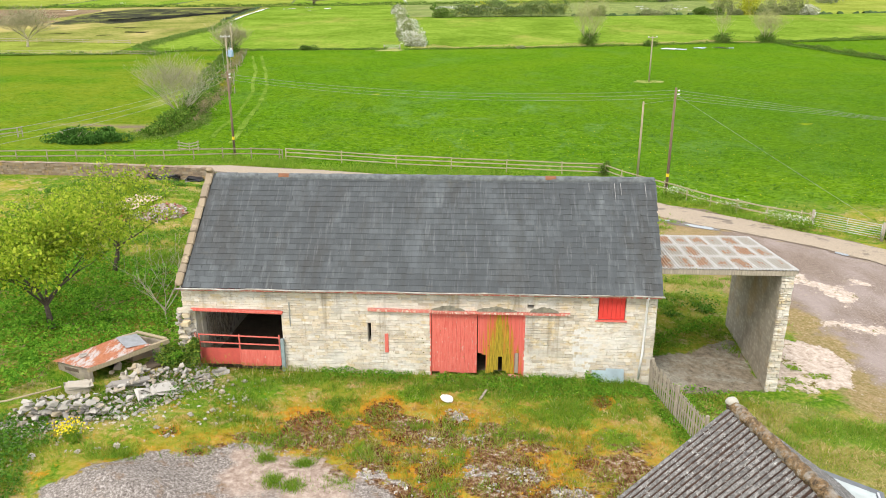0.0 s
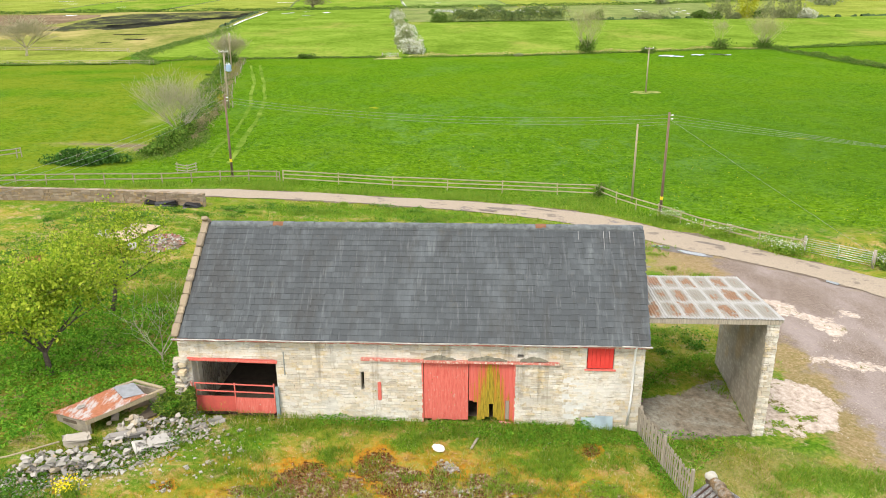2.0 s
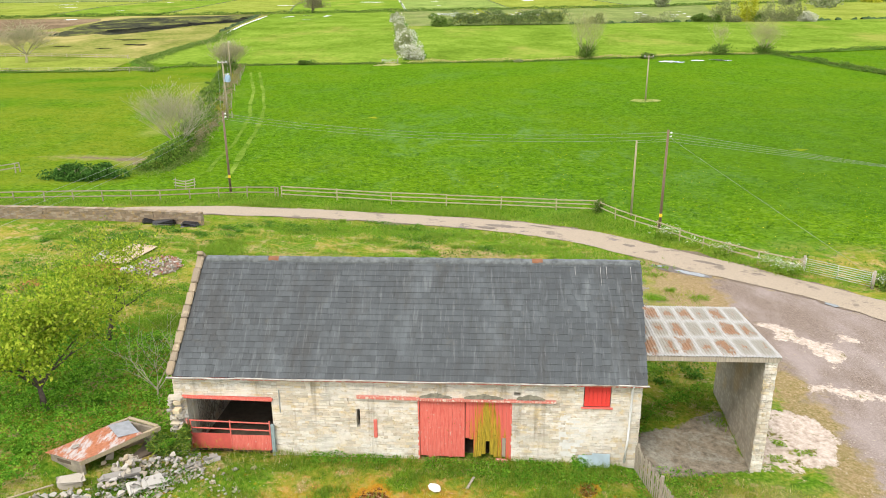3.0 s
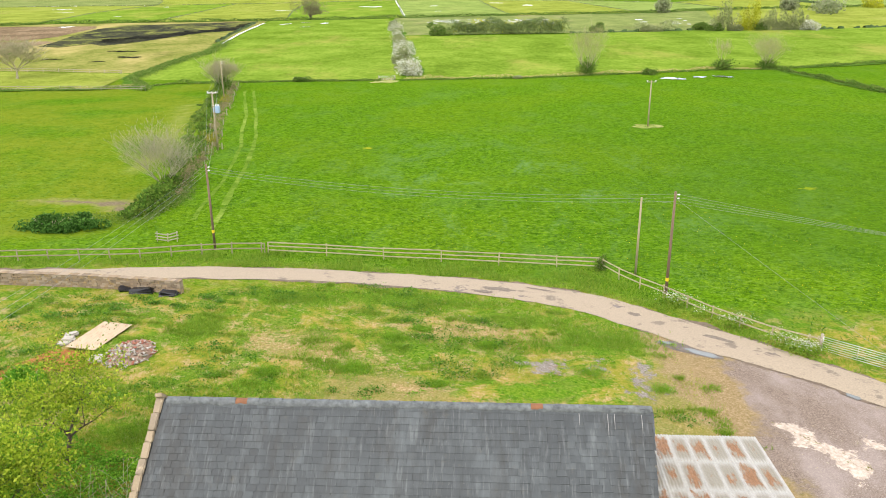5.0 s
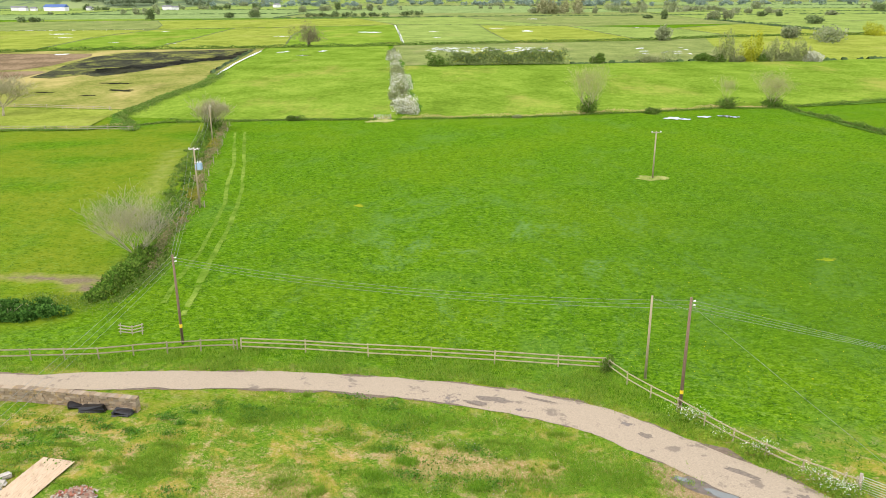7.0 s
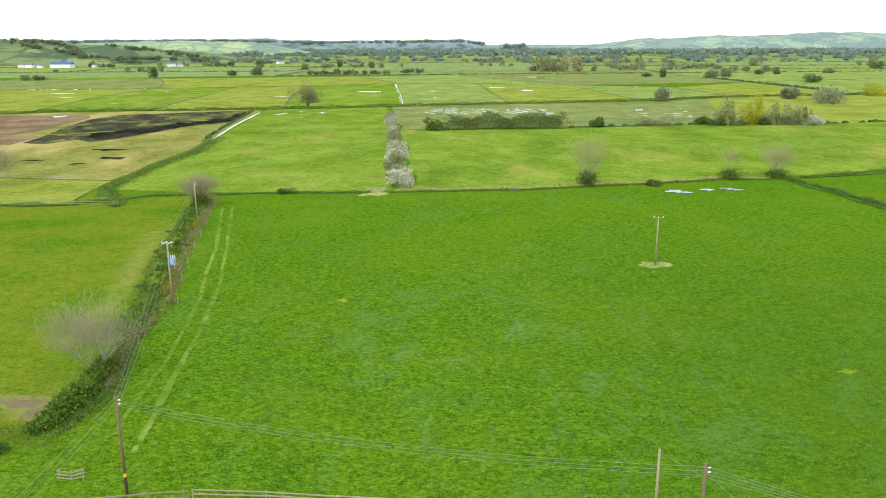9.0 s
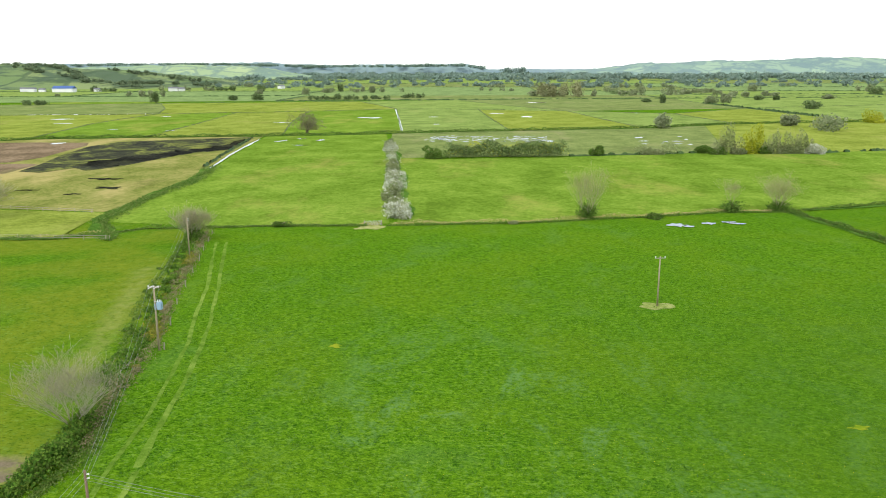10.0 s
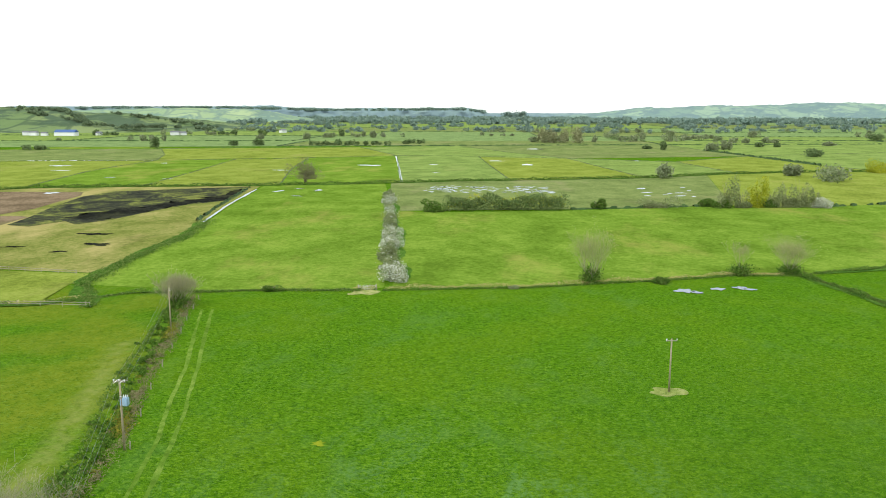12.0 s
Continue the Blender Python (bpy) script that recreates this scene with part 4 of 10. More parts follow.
def blot(name, cx, cy, rx, ry, lift, material, label, category, seed, turn=0.0, n=28, kind="structure", wob=0.25):
    """A flat irregular patch on the ground."""
    rng = np.random.default_rng(seed)
    ph, am = rng.uniform(0, 6.28, 5), rng.uniform(0.3, 1, 5)
    V, c, s = [(cx, cy, float(land(cx, cy)) + lift)], math.cos(radians(turn)), math.sin(radians(turn))
    for i in range(n):
        a = 2 * math.pi * i / n
        r = 1 + wob * sum(am[k] * math.sin((k + 2) * a + ph[k]) for k in range(5)) / 2.2
        u, v = rx * r * math.cos(a), ry * r * math.sin(a)
        px, py = cx + u * c - v * s, cy + u * s + v * c
        V.append((px, py, float(land(px, py)) + lift))
    me = from_arrays(name, V, [(0, 1 + i, 1 + (i + 1) % n) for i in range(n)], material, False)
    return tagged(new(name, me), label, category, kind=kind)


WET = plain("wet_dark_mud", (0.10, 0.078, 0.058), 0.6, 0, 0.3, 3, 0.5)
blot("wet_mud", 16.0, 55.6, 2.3, 0.75, 0.016, WET, "dark wet mud round a puddle beside the lane", "mud", 3, -36)
blot("puddle", 16.7, 55.0, 1.25, 0.36, 0.030, WATER, "shallow rain puddle beside the lane", "puddle", 5, -36)
blot("puddle", 14.6, 56.7, 0.6, 0.22, 0.030, WATER, "shallow rain puddle beside the lane", "puddle", 6, -30)
blot("puddle", 24.4, 49.3, 0.5, 0.22, 0.05, WATER, "small rain puddle at the lane edge", "puddle", 7, -40)
PATCH = plain("dark_lane_patch", (0.15, 0.122, 0.095), 0.8, 0, 0.3, 5)
for px, py, rx, ry, tn, sd in ((2.9, 66.3, 1.3, 0.45, -14, 11), (6.4, 66.6, 1.1, 0.16, -18, 12), (13.4, 62.2, 0.55, 0.3, -35, 13), (18.6, 57.6, 1.25, 0.26, -38, 14), (1.6, 65.6, 0.9, 0.3, -12, 15), (21.4, 55.2, 0.35, 0.14, -38, 16)):
    blot("road_patch", px, py, rx, ry, 0.098, PATCH, "dark damp patch on the lane", "road patch", sd, tn)


# ---- the barn ----
SHEAR = 0.06                                   # the gables stand a little askew


def sx(x, y):
    return x + SHEAR * (y - 28.0)


WX0, WX1, WY0, WY1, WTOP = -11.15, 7.5, 28.0, 35.8, 3.86
RY, RZ, EY, EZ = 31.9, 7.25, 27.72, 3.80
barn = thing("barn", (-1.8, 28.0, 0), "long pale stone barn with slate roof and red doors", "barn")
OPENINGS = [(-10.67, -7.2, -1.0, 2.72), (-1.22, 2.42, -1.0, 2.75), (-3.75, -3.62, 1.42, 2.25), (5.28, 6.34, 2.58, 3.70), (2.55, 2.80, 3.0, 3.16)]


def pierced(bm, x0, x1, z0, z1, y0, y1, holes):
    xs = sorted({x0, x1, *[v for h in holes for v in h[:2]]})
    for a, b in zip(xs, xs[1:]):
        mid = (a + b) / 2
        cuts = sorted((max(h[2], z0), min(h[3], z1)) for h in holes if h[0] < mid < h[1])
        z = z0
        for c, d in cuts + [(z1, z1)]:
            if c > z + 1e-6:
                add_box(bm, a, b, y0, y1, z, c)
            z = max(z, d)


def barn_walls():
    bm = bmesh.new()
    pierced(bm, WX0, WX1, -1.0, WTOP, WY0, WY0 + 0.5, OPENINGS)
    front = part("wall", bm, MORTAR, barn, "coursed pale limestone front wall")
    bm = bmesh.new()
    pierced(bm, sx(WX0, WY1), sx(WX1, WY1), -1.6, WTOP, WY1 - 0.5, WY1, [])
    part("wall", bm, MORTAR, barn)
    for x, w in ((WX0, 0.5), (WX1 - 0.5, 0.5)):
        bm = bmesh.new()
        prof = [(WY0 + 0.5, -1.6), (WY1 - 0.5, -1.6), (WY1 - 0.5, WTOP + 0.3), (RY, RZ - 0.12), (WY0 + 0.5, WTOP + 0.32)]
        lo = [bm.verts.new((sx(x, y), y, z)) for y, z in prof]
        hi = [bm.verts.new((sx(x + w, y), y, z)) for y, z in prof]
        bm.faces.new(lo[::-1])
        bm.faces.new(hi)
        for i in range(5):
            j = (i + 1) % 5
            bm.faces.new((lo[i], lo[j], hi[j], hi[i]))
        bmesh.ops.recalc_face_normals(bm, faces=bm.faces[:])
        part("gable", bm, MORTAR, barn, "stone gable wall")
    bm = bmesh.new()
    add_box(bm, -7.0, -6.7, 28.5, 35.2, -0.5, 3.9)
    part("inner_wall", bm, MORTAR, barn)
    bm = bmesh.new()
    add_box(bm, -10.6, 7.0, 28.5, 35.2, -0.4, 0.02)
    add_box(bm, -10.66, -7.21, 27.95, 28.5, -0.4, 0.01)
    part("floor", bm, EARTH_AND_SHADE, barn, "bare earth floor")
    return front


front_wall = barn_walls()


def unit_stone(seed, material, rough=0.07):
    """A roughly squared stone in a unit box, front face proud in the middle."""
    rng = random.Random(seed)
    bm = bmesh.new()
    vs = add_box(bm, -0.5, 0.5, -0.5, 0.5, -0.5, 0.5)
    bmesh.ops.bevel(bm, geom=[e for e in bm.edges if all(v.co.y < 0 for v in e.verts)], offset=0.07, segments=1, affect="EDGES")
    for v in bm.verts:
        v.co += Vector((rng.uniform(-1, 1) * rough, rng.uniform(-1, 1) * rough * 2, rng.uniform(-1, 1) * rough))
    me = bpy.data.meshes.new("stone")
    bm.to_mesh(me)
    bm.free()
    me.materials.append(material)
    return me


WALL_STONES = [unit_stone(i, STONE) for i in range(10)]


def courses(x0, x1, z0, z1, holes, rng, hmin=0.12, hmax=0.21, lmin=0.24, lmax=0.62):
    """Stones of a coursed wall as (x, z, length, height), leaving the holes free."""
    z = z0
    while z < z1 - 0.05:
        h = min(rng.uniform(hmin, hmax), z1 - z)
        runs, x = [], x0
        for a, b, c, d in sorted(holes):
            if c < z + h - 0.02 and d > z + 0.02:
                if a > x:
                    runs.append((x, a))
                x = max(x, b)
        runs.append((x, x1))
        for a, b in runs:
            x = a
            while x < b - 0.03:
                ln = rng.uniform(lmin, lmax)
                if b - x - ln < lmin * 0.7:
                    ln = b - x
                yield x + ln / 2, z + h / 2, ln, h
                x += ln
        z += h


def roof_frame():
    s = Vector((0, RY - EY, RZ - EZ))
    length = s.length
    s.normalize()
    return s, Vector((0, -s.z, s.y)), length


def barn_roof():
    s, nrm, length = roof_frame()
    bm = bmesh.new()
    for ya, za, yb, zb in ((EY, EZ, RY, RZ), (2 * RY - EY, EZ, RY, RZ)):
        vs = []
        for dz in (-0.03, -0.13):
            vs += [bm.verts.new((sx(x, y), y, z + dz)) for x, y, z in ((-11.0, ya, za), (7.62, ya, za), (7.62, yb, zb), (-11.0, yb, zb))]
        for f in ((0, 1, 2, 3), (7, 6, 5, 4), (0, 4, 5, 1), (1, 5, 6, 2), (2, 6, 7, 3), (3, 7, 4, 0)):
            bm.faces.new([vs[i] for i in f])
    bmesh.ops.recalc_face_normals(bm, faces=bm.faces[:])
    return part("roof", bm, SLATE, barn, "dark grey weathered slate roof")


barn_roof_part = barn_roof()


def barn_fittings():
    # eaves board, gutter and downpipe
    bar("fascia", (-11.2, 27.70, 3.69), (7.62, 27.70, 3.69), 0.03, 0.10, RED_WORN, barn, "dull red eaves board")
    n = 12
    V, F = [], []
    for i, x in enumerate(np.linspace(-11.25, 7.72, 40)):
        sag = 0.02 * math.sin(x * 1.3) - (0.05 if -9.6 < x < -8.4 else 0)
        for a in np.linspace(math.pi, 2 * math.pi, 7):
            V.append((x, 27.63 + 0.048 * math.cos(a), 3.765 + sag + 0.048 * math.sin(a)))
    F = [(i * 7 + j, i * 7 + j + 1, (i + 1) * 7 + j + 1, (i + 1) * 7 + j) for i in range(39) for j in range(6)]
    me = from_arrays("gutter", V, F, GUTTER, True)
    child("gutter", me, barn, None, "weathered pale half-round gutter")
    tube("downpipe", [(7.12, 27.66, 3.72), (7.12, 27.86, 3.5), (7.10, 27.90, 1.2), (7.02, 27.90, 0.1)], [0.045] * 4, WHITE_PAINT, barn, 8, "white plastic downpipe")
    # stone coping on the left gable
    s, nrm, length = roof_frame()
    rng = random.Random(5)
    for side in (1, -1):
        v = 0.0
        while v < length + 0.05:
            ln = rng.uniform(0.35, 0.7)
            y = EY - 0.06 + s.y * (v + ln / 2)
            z = EZ + s.z * (v + ln / 2) + 0.06
            yy = y if side == 1 else 2 * RY - y
            bm = bmesh.new()
            m = Matrix.Translation((sx(-11.08, yy), yy, z)) @ Matrix.Rotation(math.atan2(s.z, s.y) * side, 4, "X")
            add_box(bm, -0.15, 0.13, -ln / 2 + 0.004, ln / 2 - 0.004, -0.09, 0.05 + rng.uniform(-0.02, 0.03), m)
            bmesh.ops.bevel(bm, geom=bm.edges[:], offset=0.03, segments=2, affect="EDGES")
            for q in bm.verts:
                q.co += Vector([rng.uniform(-0.014, 0.014) for _ in range(3)])
            part("coping_stone", bm, COPING, barn)
            v += ln
    # ridge
    x, i = -10.85, 0
    while x < 7.55:
        V, F = [], []
        for xx in (x + 0.005, x + 0.445):
            for a in np.linspace(0, math.pi, 7):
                V.append((sx(xx, RY), RY + 0.17 * math.cos(a), RZ - 0.06 + 0.13 * math.sin(a) + (0.012 if i % 2 else 0)))
        F = [(j, j + 1, 8 + j, 7 + j) for j in range(6)]
        me = from_arrays("ridge_tile", V, F, ORANGE_TILE if i in (6, 31) else RIDGE, True)
        child("ridge_tile", me, barn_roof_part, None, "orange clay ridge tile" if i in (6, 31) else "")
        x, i = x + 0.45, i + 1
    # mortar bedding under the ridge, both sides
    for sd in (-1, 1):
        V, F = [], []
        n = 70
        rr = random.Random(12 + sd)
        for q in range(n):
            xx = -10.85 + 18.4 * q / (n - 1)
            w = 0.19 + rr.uniform(-0.02, 0.035)
            V += [(sx(xx, RY), RY + sd * 0.12, RZ + 0.02), (sx(xx, RY), RY + sd * w, RZ - 0.085 + rr.uniform(-0.01, 0.012)), (sx(xx, RY), RY + sd * (w - 0.01), RZ - 0.14)]
        F = [(3 * q + a, 3 * q + 3 + a, 3 * q + 4 + a, 3 * q + 1 + a) for q in range(n - 1) for a in range(2)]
        child("ridge_bedding", from_arrays("ridge_bedding", V, F, RIDGE, True), barn_roof_part, None, "pale cement bedding under the ridge")
    # white droppings run down from the ridge
    for x, ln in ((4.9, 0.45), (5.95, 0.95), (6.2, 0.6), (7.2, 0.7)):
        bm = bmesh.new()
        y0, z0 = RY - 0.22, RZ - 0.22 * s.z / s.y
        m = Matrix.Translation(Vector((sx(x, y0), y0, z0)) + 0.062 * nrm) @ Matrix.Rotation(math.atan2(s.z, s.y), 4, "X")
        vs = [bm.verts.new(m @ Vector((w, -ln * u, 0.0))) for w, u in ((-0.012, 0), (0.012, 0), (0.009, 0.6), (0.003, 1), (-0.006, 0.95), (-0.010, 0.5))]
        f = bm.faces.new(vs)
        bmesh.ops.extrude_face_region(bm, geom=[f])
        for v in vs:
            v.co += nrm * 0.006
        bmesh.ops.recalc_face_normals(bm, faces=bm.faces[:])
        part("droppings", bm, DROPPING, barn, "white streak of bird droppings on the slates")
    # broken end of the ridge on the right: a mortar step
    bm = bmesh.new()
    add_box(bm, 6.2, 7.55, RY - 0.13, RY + 0.13, RZ - 0.05, RZ + 0.035)
    part("ridge_mortar", bm, SLATE, barn)
    # lintels
    bar("lintel", (-10.80, 27.93, 2.74), (-7.12, 27.93, 2.66), 0.20, 0.09, RED, barn, "red-painted timber lintel")
    bar("hood_board", (-3.72, 27.90, 2.88), (0.3, 27.87, 2.84), 0.16, 0.10, RED_WORN, barn, "weathered pink hood board over the doors")
    bar("hood_board", (0.3, 27.86, 2.85), (4.2, 27.90, 2.82), 0.16, 0.08, RED_WORN, barn, "weathered pink hood board over the doors")
    bar("lintel", (5.02, 27.94, 3.72), (6.66, 27.94, 3.72), 0.12, 0.07, RED_FRESH, barn, "bright red timber lintel")
    bar("wall_post", (-3.0, 27.95, 1.0), (-3.0, 27.95, 1.82), 0.14, 0.08, RED, barn, "short red timber bolted to the wall", up=(0, 1, 0))
    # raised wedges added for the dark mossy wall stains over the door hood
    for cx, w in ((-0.55, 1.05), (1.35, 1.25), (3.2, 0.9)):
        V, F = [], []
        nu = 10
        for i in range(nu + 1):
            u = i / nu * 2 - 1
            for dy, z in ((-0.13, 2.90), (-0.015, 2.92 + (0.20 + 0.03 * math.sin(9 * u + cx)) * (1 - abs(u)) ** 0.8)):
                V.append((cx + u * w * 0.62, 28.0 + dy, z))
        F = [(2 * i, 2 * i + 2, 2 * i + 3, 2 * i + 1) for i in range(nu)]
        child("hood_mortar", from_arrays("hood_mortar", V, F, HOOD, True), barn, None, "raised wedge for the dark mossy stain on the wall")
    # a patch of smooth old plaster beside the shutter
    bm = bmesh.new()
    ring = []
    for i in range(26):
        a = 2 * math.pi * i / 26
        q = 1 + 0.10 * math.sin(3 * a + 1) + 0.06 * math.sin(7 * a)
        ring.append(bm.verts.new((4.85 + 0.52 * q * (abs(math.cos(a)) ** 0.6) * math.copysign(1, math.cos(a)), 27.968, 1.28 + 0.98 * q * (abs(math.sin(a)) ** 0.6) * math.copysign(1, math.sin(a)))))
    f = bm.faces.new(ring[::-1])
    bmesh.ops.extrude_face_region(bm, geom=[f])
    for v in ring:
        v.co.y = 28.01
    bmesh.ops.recalc_face_normals(bm, faces=bm.faces[:])
    part("plaster_patch", bm, PLASTER, barn, "grey-white patch of old plaster")
    # shutter
    sh = thing("shutter", (5.8, 27.97, 2.6), "closed bright red boarded loft shutter", "shutter")
    for i in range(6):
        x = 5.31 + i * 0.168
        bar("plank", (x + 0.084, 28.02, 2.60), (x + 0.084, 28.02, 3.68), 0.163, 0.03, RED_FRESH, sh, up=(0, 1, 0), bevel=0.006)
    bar("ledge", (5.30, 28.05, 2.86), (6.32, 28.05, 2.86), 0.03, 0.10, RED_FRESH, sh)
    bar("sill", (5.2, 27.97, 2.555), (6.42, 27.97, 2.555), 0.14, 0.05, RED, sh, "red sill board")
    # dark backing of the slit and vent is the barn's own dark inside


RIDGE = plain("cement_ridge_grey", (0.105, 0.115, 0.116), 0.9, 0, 0.5, 3.5)
DROPPING = plain("dried_droppings", (0.24, 0.24, 0.23), 0.9, 0, 0.3, 9)
PLASTER = plain("old_grey_plaster", (0.58, 0.57, 0.53), 0.95, 0, 0.16, 2.5)
GUTTER = plain("weathered_gutter_paint", (0.42, 0.40, 0.36), 0.7, 0, 0.4, 3)
HOOD = plain("dark_mossy_stain", (0.16, 0.15, 0.11), 0.95, 0, 0.45, 6)
barn_fittings()


def barn_doors():
    left = thing("barn_door", (-0.3, 27.98, 0), "faded red boarded barn door leaf, closed", "barn door", "pair of barn doors")
    rng = random.Random(2)
    n = 11
    w = 1.80 / n
    for i in range(n):
        x = -1.20 + (i + 0.5) * w
        z0 = 0.10 + rng.uniform(-0.03, 0.05)
        bar("plank", (x, 28.02, round(z0, 2)), (x, 28.02, 2.72), round(w - 0.003, 3), 0.035, RED, left, up=(0, 1, 0), bevel=0.003)
    for z in (0.5, 1.4, 2.4):
        bar("ledge", (-1.18, 28.07, z), (0.58, 28.07, z), 0.04, 0.14, WOOD_GREY, left)
    bar("hinge_post", (-1.25, 27.99, 0.0), (-1.25, 27.99, 2.75), 0.07, 0.06, RED, left, "red door post", up=(0, 1, 0))
    right = thing("barn_door", (1.5, 27.98, 0), "red barn door leaf streaked with yellow-green lichen, rotten at the foot", "barn door", "pair of barn doors")
    for i in range(n):
        x = 0.63 + (i + 0.5) * w
        z0 = {0: 1.02, 1: 0.95, 4: 0.28, 5: 0.88, 6: 0.25, 9: 1.05, 10: 0.02}.get(i, 0.12 + rng.uniform(-0.05, 0.08))
        bar("plank", (x, 28.02, round(z0, 2)), (x, 28.02, 2.72), round(w - 0.003, 3), 0.035, RED_LICHEN, right, up=(0, 1, 0), bevel=0.006)
    bar("plank", (0.63 + 9.5 * w, 28.05, 0.15), (0.63 + 9.5 * w, 28.05, 1.2), 0.15, 0.03, WOOD_GREY, right, "bare grey board", up=(0, 1, 0))
    for z in (1.4, 2.4):
        bar("ledge", (0.65, 28.07, z), (2.40, 28.07, z), 0.04, 0.14, WOOD_GREY, right)
    bar("hinge_post", (2.45, 27.99, 0.0), (2.45, 27.99, 2.75), 0.07, 0.06, RED, right, "red door post", up=(0, 1, 0))
    bar("foot_board", (1.85, 27.9, 0.1), (2.35, 27.85, 0.06), 0.12, 0.10, RED_WORN, right, "broken red foot board")


barn_doors()


def bay_gate():
    g = thing("field_gate", (-9.0, 27.86, 0.3), "red steel yard gate with sheeted lower half", "gate")
    x0, x1, y = -10.58, -7.32, 27.86
    for z0, z1, nm in ((1.62, 1.68, "rail"), (1.28, 1.34, "rail")):
        bar(nm, (x0, y, z0 + 0.05), (x1, y, z0 - 0.04), 0.045, 0.05, RED, g)
    for x in (x0, (x0 + x1) / 2, x1):
        bar("stile", (x, y, 0.35), (x, y, 1.70), 0.05, 0.05, RED, g, up=(0, 1, 0))
    bm = bmesh.new()
    add_box(bm, x0 + 0.03, (x0 + x1) / 2 - 0.03, y - 0.006, y + 0.006, 0.36, 1.08)
    bmesh.ops.subdivide_edges(bm, edges=bm.edges[:], cuts=2, use_grid_fill=True)
    part("sheet", bm, RED_LICHEN_SHEET, g, "red sheet with yellow lichen stains")
    bm = bmesh.new()
    add_box(bm, (x0 + x1) / 2 + 0.03, x1 - 0.03, y - 0.006, y + 0.006, 0.30, 1.02)
    part("sheet", bm, RED, g, "red sheet with flaking paint")
    post = thing("gate_post", (-7.2, 27.85, 0), "grey-blue steel gate post against the wall", "gate post")
    bar("post", (-7.2, 27.85, 0.1), (-7.2, 27.85, 1.55), 0.14, 0.12, PALE_POST, post, up=(0, 1, 0))
    post = thing("gate_post", (-10.72, 27.86, 0), "dark red hinge post", "gate post")
    bar("post", (-10.72, 27.86, 0.2), (-10.72, 27.86, 1.75), 0.09, 0.09, RED_WORN, post, up=(0, 1, 0))


PALE_POST = plain("grey_blue_paint", (0.22, 0.28, 0.28), 0.7, 0, 0.2)
RED_LICHEN_SHEET = rusty("rust_stained_red_sheet", (0.56, 0.10, 0.075), 0.09, r0=(0.40, 0.15, 0.04), r1=(0.46, 0.30, 0.07))
bay_gate()


def bay_inside():
    """Dead climber over the inner side of the gable, and an iron strap outside."""
    d = thing("dead_climber", (-10.5, 30.5, 0.3), "tangle of dead climber stems on the bay wall", "climber")
    rng = random.Random(44)
    limbs = []
    for i in range(46):
        y, z = rng.uniform(28.7, 33.5), rng.uniform(0.2, 0.9)
        pts = []
        for k in range(6):
            pts.append(Vector((sx(-10.6, y) + rng.uniform(0.0, 0.10), y, z)))
            y, z = y + rng.uniform(-0.35, 0.35), z + rng.uniform(0.25, 0.6)
        pts = [p for p in pts if p.z < 3.5 and 28.6 < p.y < 35]
        if len(pts) > 2:
            limbs.append((pts, [0.022 - 0.003 * k for k in range(len(pts))]))
    for pts, rad in limbs:
        tube("stem", pts, rad, CLIMBER, d, 4)
    bar("iron_strap", (-6.85, 27.955, 2.05), (-6.85, 27.955, 3.1), 0.05, 0.02, WIRE, barn, "thin iron strap on the wall", up=(0, 1, 0))


CLIMBER = plain("dead_climber_bark", (0.20, 0.17, 0.13), 0.95, 0, 0.3, 8)
bay_inside()


